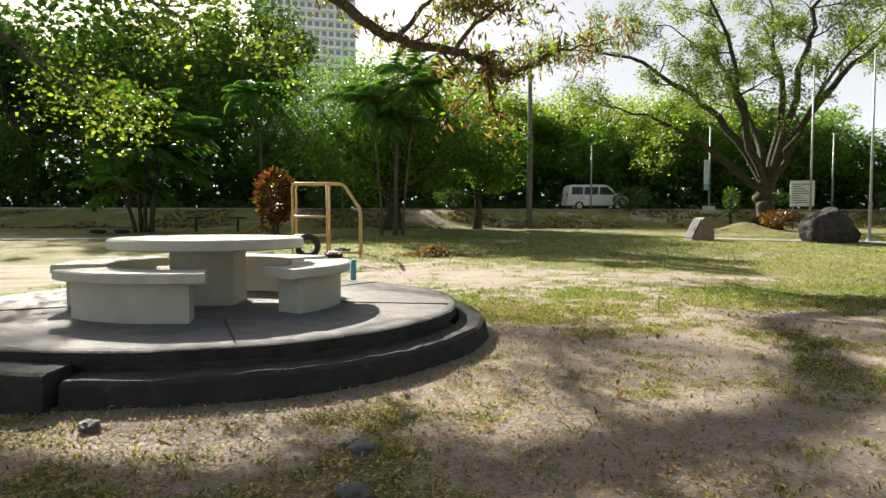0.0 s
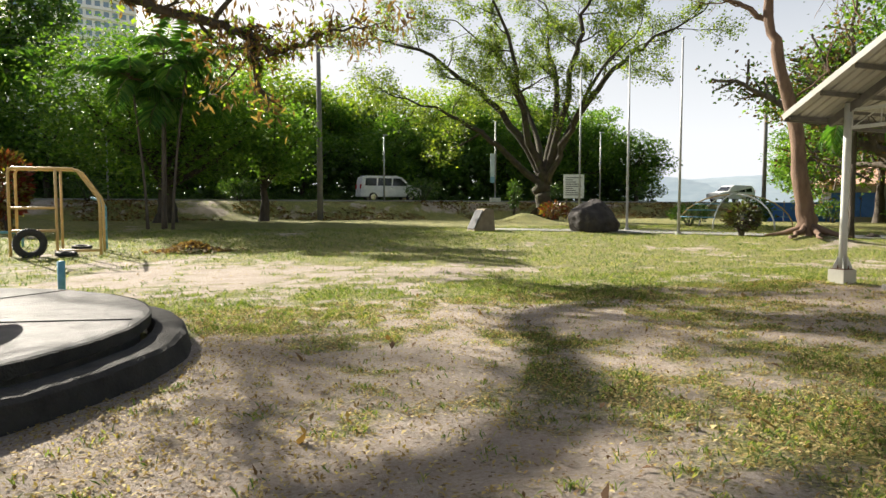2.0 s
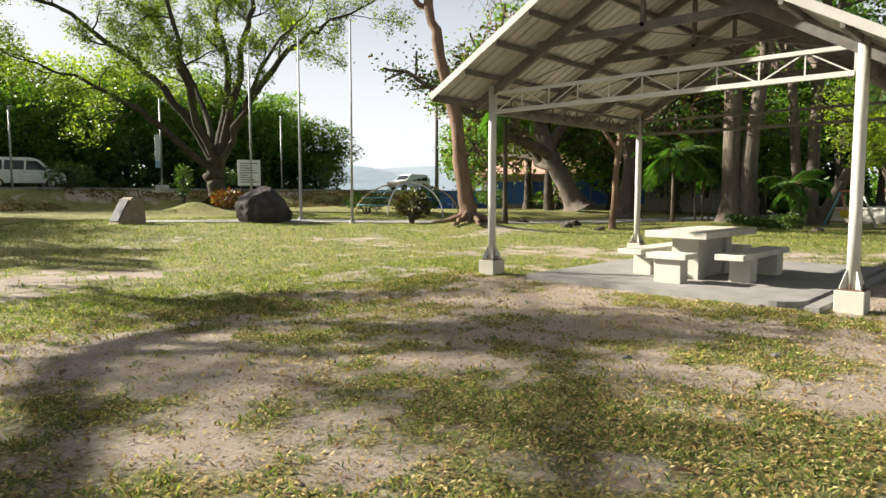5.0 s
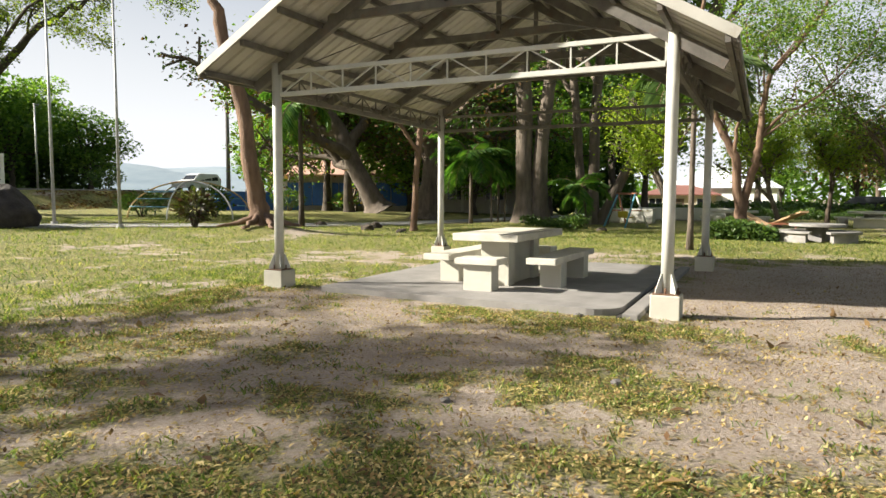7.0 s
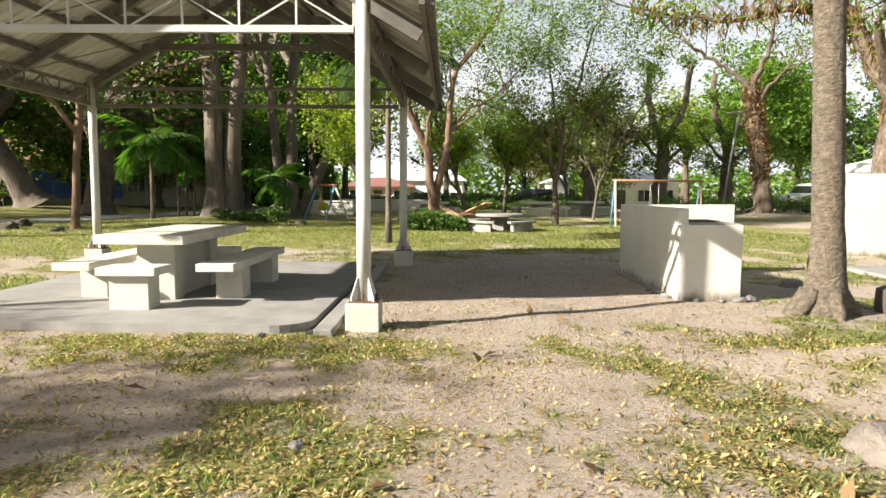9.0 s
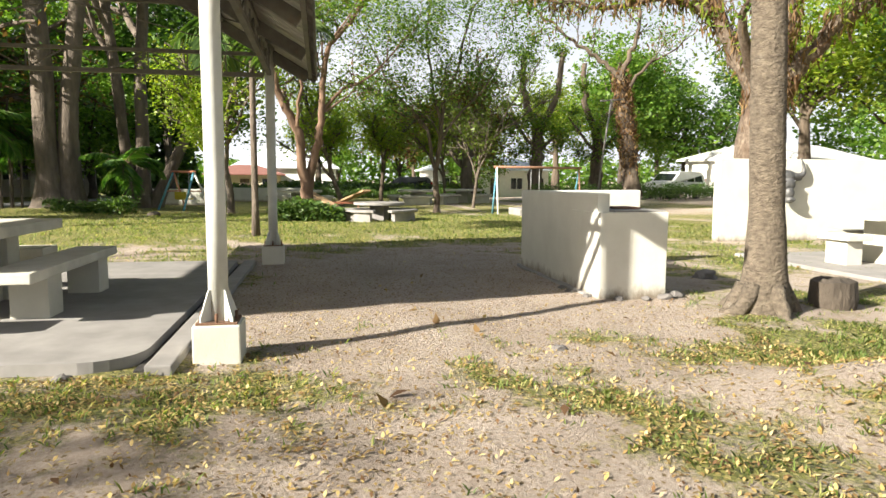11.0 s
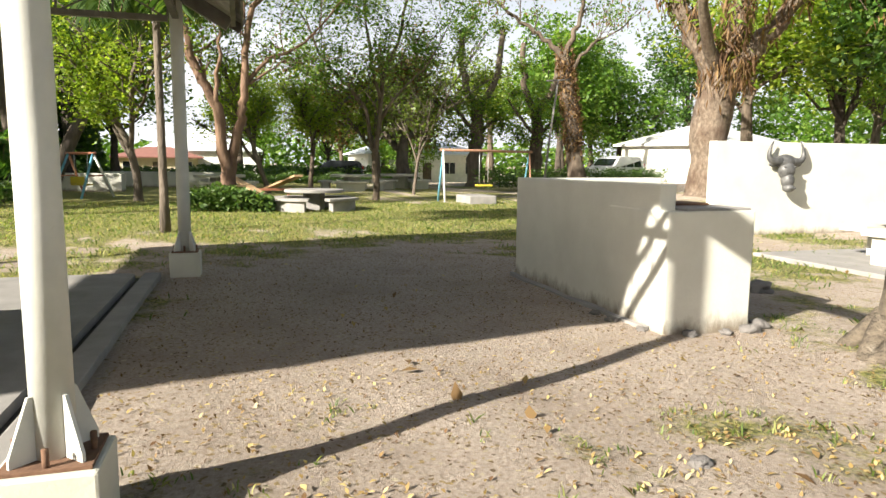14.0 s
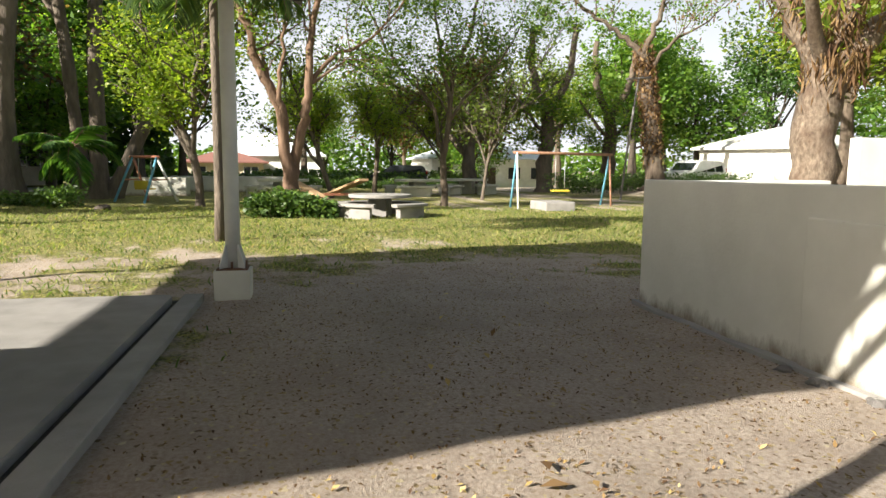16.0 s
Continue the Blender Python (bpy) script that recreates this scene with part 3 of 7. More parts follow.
# ---- road and paths ----
ry = BANK_Y + 4.4
bm = boxm(-220, 260, ry, ry + 6.5, 1.62, 1.745)
tagged(part("road", bm, ASPHALT), "grey asphalt road along the top of the bank", "road", kind="structure")
bm = boxm(-220, 260, ry - 0.25, ry - 0.01, 1.5, 1.83, 0.02)
tagged(part("kerb", bm, PATHGREY), "pale concrete kerb along the road", "kerb", kind="structure")


def strip(name, pts, width, material, label, lift=0.025):
    """A thin paved strip laid over the ground along a line."""
    V, F = [], []
    P = [Vector((x, y, 0)) for x, y in pts]
    fine = []
    for a, b in zip(P, P[1:]):
        k = max(1, int((b - a).length / 0.5))
        fine += [a.lerp(b, i / k) for i in range(k)]
    fine.append(P[-1])
    for i, p in enumerate(fine):
        d = (fine[min(i + 1, len(fine) - 1)] - fine[max(0, i - 1)]).normalized()
        s = Vector((-d.y, d.x, 0)) * width / 2 * (1 + 0.06 * noise.noise(p * 0.8))
        for q, dz in ((p + s, 0), (p + s, 1), (p - s, 1), (p - s, 0)):
            V.append((q.x, q.y, land(q.x, q.y) + (lift if dz else -0.05)))
    for i in range(len(fine) - 1):
        o = i * 4
        F += [(o, o + 1, o + 5, o + 4), (o + 1, o + 2, o + 6, o + 5), (o + 2, o + 3, o + 7, o + 6)]
    return tagged(link(name, mesh_of(name, V, F, material)), label, "path", kind="structure")


strip("path", [(13.8, 29.6), (17, 27.6), (20.5, 25.4), (25, 22.2), (31, 19.2), (40, 17.5), (60, 17)], 1.9, PATHGREY, "weathered grey concrete footpath across the lawn", 0.035)
strip("path", [(-30, 27.6), (-18, 28.6), (-12.5, 29.2), (-8.5, 29.4)], 1.3, PATHGREY, "pale concrete footpath ending on the lawn", 0.035)
strip("path", [(46, 15), (56, 12), (75, 10)], 3, PATHGREY, "pale paved walk behind the playground", 0.03)

# ---- round table set ----
def round_set(m, label, dark=False, lift=0.0, turns=(-112, -22, 68, 158)):
    """A round concrete table and four curved benches about it; returns the table."""
    a, b2 = (CREAM, CREAM_SEAT) if not dark else (SLAB, SLAB)
    t = thing("round_table", label, "table", m @ pose(0, 0, lift, 0, 0, 0))
    bm = bmesh.new()
    lathe(bm, [(0, 0.62), (1.0, 0.62), (1.035, 0.635), (1.035, 0.715), (1.01, 0.735), (0, 0.735)], 48, closed=False, wobble=0.004)
    bmesh.ops.remove_doubles(bm, verts=bm.verts, dist=0.001)
    part("tabletop", bm, b2, t)
    part("pedestal", rough_up(boxm(-0.34, 0.34, -0.30, 0.30, -0.02, 0.62, 0.012), 0.004, 5), a, t)
    for turn in turns:
        a0 = radians(turn)
        w = radians(26)
        s = thing("curved_bench", ("dull grey" if dark else "cream-painted") + " curved concrete bench beside the round table", "bench", m @ pose(0, 0, lift, 0, 0, 0), "benches round the table")
        bm = lathe(bmesh.new(), [(1.16, -0.02), (1.46, -0.02), (1.46, 0.36), (1.16, 0.36)], 14, a0 - w, a0 + w)
        part("support", rough_up(bm, 0.004, 6), a, s)
        bm = lathe(bmesh.new(), [(1.06, 0.362), (1.555, 0.362), (1.57, 0.375), (1.57, 0.445), (1.55, 0.46), (1.07, 0.46), (1.06, 0.45)], 16, a0 - w - 0.1, a0 + w + 0.1)
        part("seat", rough_up(bm, 0.004, 5), b2, s)
    return t


PC = Vector((-1.47, 8.76, 0))
pl = thing("plinth", "round blackened concrete plinth with a broken kerb ring", "plinth", pose(PC.x, PC.y, 0), kind="structure")
bm = bmesh.new()
lathe(bm, [(0, 0.37), (2.74, 0.355), (2.80, 0.335), (2.80, 0.245), (2.72, 0.22), (2.70, -0.1), (0, -0.1)], 96, closed=False, wobble=0.008)
bmesh.ops.remove_doubles(bm, verts=bm.verts, dist=0.002)
part("slab", bm, PLINTH, pl, "dark grey rough concrete slab")
# near-black ring round the side of the grey slab
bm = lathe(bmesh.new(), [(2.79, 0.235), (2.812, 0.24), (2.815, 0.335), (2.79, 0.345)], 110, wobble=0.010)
part("slab_edge", rough_up(bm, 0.006, 9), DARK_CONCRETE, pl, "near-black chipped slab edge")
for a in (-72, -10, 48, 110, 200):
    part("joint", bar(bmesh.new(), (1.5 * math.cos(radians(a)), 1.5 * math.sin(radians(a)), 0.366), (2.72 * math.cos(radians(a)), 2.72 * math.sin(radians(a)), 0.3585), 0.014, 0.012), DARK_CONCRETE, pl)
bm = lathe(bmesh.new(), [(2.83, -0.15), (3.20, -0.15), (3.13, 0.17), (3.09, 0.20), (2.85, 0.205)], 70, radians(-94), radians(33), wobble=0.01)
part("kerb", rough_up(rough_up(bm, 0.014, 3), 0.008, 11), DARK_CONCRETE, pl, "blackened concrete kerb ring")
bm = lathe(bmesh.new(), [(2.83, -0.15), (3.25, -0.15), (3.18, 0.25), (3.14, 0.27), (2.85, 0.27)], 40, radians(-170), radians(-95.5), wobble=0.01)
part("kerb", rough_up(rough_up(bm, 0.014, 3), 0.008, 11), DARK_CONCRETE, pl, "raised blackened kerb segment")
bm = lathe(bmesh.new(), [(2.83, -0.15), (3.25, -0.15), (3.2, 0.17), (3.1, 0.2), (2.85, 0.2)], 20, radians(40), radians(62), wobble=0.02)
part("kerb", rough_up(bm, 0.03, 3), DARK_CONCRETE, pl, "broken tilted kerb piece")
round_set(pose(-1.46, 8.55, 0, 0, 0, 0), "cream-painted round concrete table on a blackened plinth", lift=0.362, turns=(-108, -14, 72, 163))
round_set(pose(27.9, 2.5, 0, 0, 0, -23) @ Matrix.Scale(0.75, 4), "grey round concrete picnic table on the lawn", True)
for x, y, a in ((41, -0.6, 10), (43.5, -3.5, 60), (39.5, 5.2, 25)):
    round_set(pose(x, y, 0, 0, 0, a), "pale round concrete picnic table far across the lawn")

# ---- shelter ----
PX, PY = (12.48, 17.78), (4.93, 10.25)
YC = 7.6
RX0, RX1, RIDGE = 11.52, 18.05, 4.70
SIDES = ((1, 3.13, 2.93), (-1, 3.32, 2.76))
sh = thing("picnic_shelter", "open steel picnic shelter with a ribbed metal gable roof", "shelter")
k = 0
for x in PX:
    for y in PY:
        bm = boxm(x - 0.156, x + 0.156, y - 0.156, y + 0.156, -0.1, 0.255, 0.012)
        part("footing", rough_up(bm, 0.006, 4), CREAM, sh, "cream-painted concrete footing block")
        tube("post", [(x, y, 0.26), (x, y, 1.2), (x, y, 2.2), (x, y, 3.16)], 0.066, POST, sh, sides=20)
        bm = boxm(x - 0.135, x + 0.135, y - 0.135, y + 0.135, 0.256, 0.27, 0.003)
        part("base_plate", bm, RUST, sh, "rusty steel base plate")
        for a in range(4):
            bm = bmesh.new()
            q = [(0.055, 0.27), (0.15, 0.27), (0.15, 0.30), (0.08, 0.48), (0.055, 0.48)]
            f = [bm.verts.new((u, -0.006, v)) for u, v in q]
            g = [bm.verts.new((u, 0.006, v)) for u, v in q]
            bm.faces.new(f[::-1])
            bm.faces.new(g)
            for i in range(5):
                bm.faces.new((f[i], f[(i + 1) % 5], g[(i + 1) % 5], g[i]))
            part("gusset", bm, POST, sh, m=pose(x, y, 0, 0, 0, 45 + 90 * a))
            u, v = x + 0.115 * math.cos(a * math.pi / 2), y + 0.115 * math.sin(a * math.pi / 2)
            tube("bolt", [(u, v, 0.25), (u, v, 0.33)], 0.011, RUST, sh, sides=6)


def truss(p, q, z0, z1, bays, material):
    """A light lattice girder from p to q, one part a chord and one for each web bar."""
    p, q = Vector((*p, 0)), Vector((*q, 0))
    for z, w in ((z0, 0.06), (z1, 0.05)):
        part("truss_chord", bar(bmesh.new(), p + Vector((0, 0, z)), q + Vector((0, 0, z)), w), material, sh)
    for i in range(bays + 1):
        a = p.lerp(q, i / bays)
        part("truss_bar", bar(bmesh.new(), a + Vector((0, 0, z0)), a + Vector((0, 0, z1)), 0.018), material, sh)
        if i < bays:
            c = p.lerp(q, (i + 1) / bays)
            u, v = (z0, z1) if i % 2 == 0 else (z1, z0)
            part("truss_bar", bar(bmesh.new(), a + Vector((0, 0, u)), c + Vector((0, 0, v)), 0.016), material, sh)


truss((PX[0], PY[0] + 0.08), (PX[0], PY[1] - 0.08), 2.73, 3.03, 10, POST)
truss((PX[1], PY[0] + 0.08), (PX[1], PY[1] - 0.08), 2.70, 2.99, 10, STEEL)
truss((PX[0] + 0.08, PY[1]), (PX[1] - 0.08, PY[1]), 2.72, 3.0, 12, STEEL)
truss((PX[0] + 0.08, PY[0]), (PX[1] - 0.08, PY[0]), 2.72, 3.0, 12, STEEL)
for x in (12.48, 14.25, 16.0, 17.78):
    for s, half, eave in SIDES:
        slope = (RIDGE - eave) / half
        a, c = (x, YC + s * (half - 0.12), eave + 0.12 * slope - 0.15), (x, YC, RIDGE - 0.15)
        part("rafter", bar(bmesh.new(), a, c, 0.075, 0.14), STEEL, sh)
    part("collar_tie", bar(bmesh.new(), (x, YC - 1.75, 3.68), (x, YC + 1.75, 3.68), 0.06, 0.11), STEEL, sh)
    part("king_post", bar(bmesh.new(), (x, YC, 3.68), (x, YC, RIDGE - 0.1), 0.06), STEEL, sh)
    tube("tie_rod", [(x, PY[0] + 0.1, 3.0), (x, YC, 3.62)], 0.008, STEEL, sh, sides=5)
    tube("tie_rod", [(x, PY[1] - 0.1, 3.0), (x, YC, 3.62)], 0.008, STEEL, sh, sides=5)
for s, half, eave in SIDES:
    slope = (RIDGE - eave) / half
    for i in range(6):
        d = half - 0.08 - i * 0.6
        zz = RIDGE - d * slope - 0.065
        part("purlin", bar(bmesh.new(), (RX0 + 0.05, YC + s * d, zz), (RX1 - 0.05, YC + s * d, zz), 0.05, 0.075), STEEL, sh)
    # ribbed sheets, side by side along the ridge
    nsheet = 8
    wsh = (RX1 - RX0) / nsheet
    V, F = [], []
    prof = []
    for i in range(4):
        u = wsh * i / 4
        prof += [(u, 0), (u + 0.02, 0.028), (u + 0.055, 0.028), (u + 0.075, 0)]
    prof.append((wsh + 0.004, 0))
    for top in (0, 1):
        for u, h in prof:
            y = YC + s * (half if not top else 0.02)
            z = eave if not top else RIDGE
            V.append((u, y, z + h))
    n_ = len(prof)
    F = [(i, i + 1, n_ + i + 1, n_ + i) for i in range(n_ - 1)]
    V += [(x, y, z - 0.006) for x, y, z in V]
    F += [(2 * n_ + i, 3 * n_ + i, 3 * n_ + i + 1, 2 * n_ + i + 1) for i in range(n_ - 1)]
    F += [(i, 2 * n_ + i, 2 * n_ + i + 1, i + 1) for i in range(n_ - 1)]
    me = mesh_of("roof_sheet", V, F, SHEET)
    for i in range(nsheet):
        link("roof_sheet", me, sh, m=pose(RX0 + i * wsh, 0, 0))
    a, c = Vector((RX0 - 0.012, YC + s * (half + 0.02), eave - 0.04)), Vector((RX0 - 0.012, YC, RIDGE - 0.04))
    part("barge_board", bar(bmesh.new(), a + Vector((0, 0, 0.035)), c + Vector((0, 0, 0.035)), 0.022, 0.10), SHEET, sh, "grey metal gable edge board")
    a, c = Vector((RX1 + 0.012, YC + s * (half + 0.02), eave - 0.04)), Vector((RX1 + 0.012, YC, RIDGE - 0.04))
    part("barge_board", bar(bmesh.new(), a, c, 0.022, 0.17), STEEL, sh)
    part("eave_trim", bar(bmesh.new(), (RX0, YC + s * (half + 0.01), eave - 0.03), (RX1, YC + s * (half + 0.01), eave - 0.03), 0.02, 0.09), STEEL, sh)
bm = bmesh.new()
bar(bm, (RX0, YC - 0.1, RIDGE + 0.02), (RX1, YC - 0.1, RIDGE + 0.02), 0.24, 0.012)
bar(bm, (RX0, YC + 0.1, RIDGE + 0.02), (RX1, YC + 0.1, RIDGE + 0.02), 0.24, 0.012)
part("ridge_cap", bm, SHEET, sh)

# floor slab with its gutter strip
fl = thing("floor", "grey concrete floor slab with a kerb strip under the shelter", "floor", kind="structure")
bm = bmesh.new()
cs = []
for cx, cy, a0 in ((12.21 + 0.35, 5.40 + 0.35, 180), (17.55 - 0.1, 5.40 + 0.1, 270), (17.55 - 0.1, 9.48 - 0.1, 0), (12.35 + 0.1, 9.48 - 0.1, 90)):
    rr = 0.35 if a0 == 180 else 0.1
    cs += [(cx + rr * math.cos(radians(a0 + k * 15)), cy + rr * math.sin(radians(a0 + k * 15))) for k in range(7)]
lo, hi = [bm.verts.new((x, y, -0.1)) for x, y in cs], [bm.verts.new((x, y, 0.075)) for x, y in cs]
bm.faces.new(hi)
for i in range(len(cs)):
    j = (i + 1) % len(cs)
    bm.faces.new((lo[i], lo[j], hi[j], hi[i]))
part("slab", bm, SLAB, fl)
part("kerb", rough_up(boxm(12.12, 17.66, 5.17, 5.335, -0.1, 0.06, 0.012), 0.006, 2), SLAB, fl)
# near-black strip, set low between slab and kerb
part("gutter", boxm(12.2, 17.6, 5.33, 5.42, -0.12, 0.012), DARK_CONCRETE, fl, "dark gutter strip")

# ---- rectangular concrete table sets ----
def long_set(m, label):
    """A long concrete table with a long bench on each side and a short one at each end."""
    t = thing("picnic_table", label, "table", m)
    part("tabletop", rough_up(boxm(-1.08, 1.08, -0.47, 0.47, 0.635, 0.735, 0.012), 0.005, 2), CREAM_SEAT, t)
    for u0, u1 in ((-0.68, -0.42), (0.42, 0.68)):
        part("pedestal", rough_up(boxm(u0, u1, -0.21, 0.21, -0.02, 0.635, 0.01), 0.004, 3), CREAM, t)
    part("web_panel", rough_up(boxm(-0.419, 0.419, -0.15, 0.15, -0.02, 0.634, 0.006), 0.004, 3), CREAM, t)
    for s in (-1, 1):
        b_ = thing("bench", "long cream-painted concrete bench beside the picnic table", "bench", m, "benches by the picnic table")
        part("seat", rough_up(boxm(-1.0, 1.18, s * 0.76 - 0.2, s * 0.76 + 0.2, 0.345, 0.43, 0.01), 0.004, 3), CREAM_SEAT, b_)
        for u in (-0.4, 0.86):
            part("support", rough_up(boxm(u - 0.15, u + 0.15, s * 0.76 - 0.15, s * 0.76 + 0.15, -0.02, 0.345, 0.008), 0.003, 4), CREAM, b_)
    for s in (-1, 1):
        b_ = thing("bench", "short cream-painted concrete bench at the table's end", "bench", m, "benches by the picnic table")
        c = s * 1.18
        part("seat", rough_up(boxm(c - 0.2, c + 0.2, -0.30, 0.30, 0.345, 0.43, 0.01), 0.004, 3), CREAM_SEAT, b_)
        part("support", rough_up(boxm(c - 0.13, c + 0.13, -0.2, 0.2, -0.02, 0.345, 0.008), 0.003, 4), CREAM, b_)
    return t


long_set(pose(14.25, 7.36, 0.077), "cream-painted concrete picnic table on the shelter floor")
bm = boxm(14.5, 17.6, -6.6, -2.45, -0.1, 0.05, 0.02)
tagged(part("paving", rough_up(bm, 0.01, 2), SLAB), "grey concrete paving by the white wall", "paving", kind="structure")
long_set(pose(16.1, -4.35, 0.052, 0, 0, -90), "cream-painted concrete picnic table in front of the white wall")

# ---- counter with walls ----
ct = thing("outdoor_counter", "white-painted masonry cooking counter with high walls", "counter")
part("wall", rough_up(boxm(14.26, 16.86, 1.29, 1.43, -0.1, 1.09, 0.012), 0.006, 2.5, 3), WHITEWALL, ct, "white-painted wall with grime at its foot")
part("wall", rough_up(boxm(16.70, 16.86, -0.3, 1.288, -0.1, 1.088, 0.012), 0.006, 2.5, 3), WHITEWALL, ct)
part("counter_block", rough_up(boxm(14.12, 14.92, 0.70, 1.448, -0.1, 0.90, 0.012), 0.008, 2.5, 3), WHITEWALL, ct)
part("counter_top", rough_up(boxm(14.14, 14.94, 0.72, 1.283, 0.902, 0.922, 0.006), 0.004, 5), SLAB, ct, "dark sooty slab")
part("grill_plate", boxm(14.45, 14.8, 0.85, 1.15, 0.924, 0.942, 0.004), RUST, ct, "rusty flat grill plate")
bm = boxm(14.3, 16.9, 1.30, 1.50, -0.12, 0.03)
part("foundation", rough_up(bm, 0.035, 3, 5), SLAB, ct, "broken concrete foundation edge")

# ---- white wall with a bull's head ----
w2 = thing("wall", "long white-painted freestanding wall by the picnic table", "wall", kind="structure")
part("panel", rough_up(boxm(19.95, 20.15, -12.5, -3.66, -0.1, 1.68, 0.012), 0.006, 1.5, 3), WHITEWALL, w2)


def bull_head(m):
    """A relief of a horned bull's head, one plain mesh."""
    bm = bmesh.new()
    for c, s in (((0, 0.05, 0.12), (0.20, 0.12, 0.13)), ((0, 0.09, -0.03), (0.15, 0.13, 0.16)), ((0, 0.13, -0.2), (0.105, 0.12, 0.14)), ((0, 0.16, -0.33), (0.095, 0.11, 0.075)), ((-0.25, 0.05, 0.08), (0.10, 0.03, 0.05)), ((0.25, 0.05, 0.08), (0.10, 0.03, 0.05))):
        bmesh.ops.create_uvsphere(bm, u_segments=18, v_segments=12, radius=1, matrix=Matrix.Translation(c) @ Matrix.Diagonal((*s, 1)))
    for sx in (-1, 1):
        pts = [(sx * (0.10 + 0.27 * math.sin(u * 2.35)), 0.07, 0.14 - 0.07 * math.sin(u * 3.0) + 0.34 * u ** 1.7) for u in [i / 9 for i in range(10)]]
        v, f = tube_data(pts, [0.075 * (1 - 0.85 * (i / 9) ** 1.3) for i in range(10)], 10)
        vs = [bm.verts.new(q) for q in v]
        for g in f:
            bm.faces.new([vs[i] for i in g])
        bmesh.ops.create_uvsphere(bm, u_segments=8, v_segments=6, radius=0.022, matrix=Matrix.Translation((sx * 0.105, 0.17, 0.03)))
        bmesh.ops.create_uvsphere(bm, u_segments=8, v_segments=6, radius=0.02, matrix=Matrix.Translation((sx * 0.045, 0.255, -0.33)))
    return tagged(part("bull_head_relief", bm, surface("cast_grey_relief", (0.045, 0.045, 0.046), (0.12, 0.12, 0.12), 7, 0.5, 0.2, grain=25, relief=0.6), smooth=True, m=m), "dark grey cast horned bull head on the white wall", "sculpture")


bull_head(pose(19.93, -5.1, 1.2, 0, 0, 90) @ Matrix.Scale(1.04, 4))

# ---- playground ----
def pipes(name, label, parts, m=None, category="play equipment"):
    t = thing(name, label, category, m)
    for nm, pts, r, mt in parts:
        tube(nm, pts, r, mt, t, sides=8)
    return t


def arc_pts(c, r, a0, a1, k, plane="xz"):
    q = []
    for i in range(k + 1):
        a = radians(a0 + (a1 - a0) * i / k)
        q.append((c[0] + r * math.cos(a), c[1], c[2] + r * math.sin(a)))
    return q


# yellow climbing rails at about y 20.5
by, g0 = 20.6, land(-1.5, 20.6)
rail = []
for dy in (0.0, 0.75):
    pts = [(-2.32, by + dy, g0 - 0.1), (-2.32, by + dy, g0 + 2.05), (-2.25, by + dy, g0 + 2.15), (-0.95, by + dy, g0 + 2.15), (-0.83, by + dy, g0 + 2.09), (-0.40, by + dy, g0 + 1.45), (-0.36, by + dy, g0 + 1.3), (-0.36, by + dy, g0 - 0.1)]
    rail.append(("rail", pts, 0.035, YELLOWBAR))
    rail.append(("upright", [(-1.32, by + dy, g0 - 0.1), (-1.32, by + dy, g0 + 2.15)], 0.033, YELLOWBAR))
for h in (1.18, 0.62):
    rail.append(("crossbar", [(-2.32, by, g0 + h), (-1.32, by, g0 + h)], 0.033, YELLOWBAR))
rail.append(("crossbar", [(-1.32, by, g0 + 0.12), (-0.36, by, g0 + 0.12)], 0.033, YELLOWBAR))
rail.append(("crossbar", [(-2.32, by, g0 + 2.13), (-2.32, by + 0.75, g0 + 2.13)], 0.033, YELLOWBAR))
pipes("climbing_frame", "yellow-painted pipe climbing frame on the lawn", rail)
lad = [("side_rail", [(-0.38, by + 0.9 + d, g0 - 0.1), (-0.38, by + 0.9 + d, g0 + 1.2), (-0.46, by + 0.9 + d, g0 + 1.38), (-0.68, by + 0.9 + d, g0 + 1.45)], 0.03, BLUEBAR) for d in (0, 0.55)]
lad += [("rung", [(-0.38, by + 0.9, g0 + h), (-0.38, by + 1.45, g0 + h)], 0.022, BLUEBAR) for h in (0.3, 0.6, 0.9, 1.2)]
pipes("ladder", "blue-painted pipe ladder beside the climbing frame", lad)
pipes("balance_bar", "low blue pipe bar beyond the climbing frame", [("bar", [(-7.5, 23.4, 0.62), (-2.4, 23.2, 0.62)], 0.04, BLUEBAR)] + [("leg", [(x, 23.3, 0.1), (x, 23.3, 0.62)], 0.035, BLUEBAR) for x in (-7.3, -5, -2.6)])
pipes("bollard_pipe", "short blue-painted pipe standing by the plinth", [("pipe", [(-0.15, 13.55, -0.1), (-0.15, 13.55, 0.5)], 0.055, BLUEBAR)])


def tyre(m, label):
    t = thing("tyre", label, "tyre", m)
    bm = lathe(bmesh.new(), [(0.30, -0.07), (0.33, -0.1), (0.48, -0.115), (0.535, -0.09), (0.55, 0), (0.535, 0.09), (0.48, 0.115), (0.33, 0.1), (0.30, 0.07), (0.34, 0.06), (0.5, 0.075), (0.51, 0), (0.5, -0.075), (0.34, -0.06)], 40)
    part("casing", bm, TYRE, t, smooth=True)
    for i in range(36):
        a = 2 * math.pi * i / 36
        part("tread", bar(bmesh.new(), (0.545 * math.cos(a), 0.545 * math.sin(a), -0.085), (0.545 * math.cos(a + 0.07), 0.545 * math.sin(a + 0.07), 0.085), 0.045, 0.022), TYRE, t)
    return t


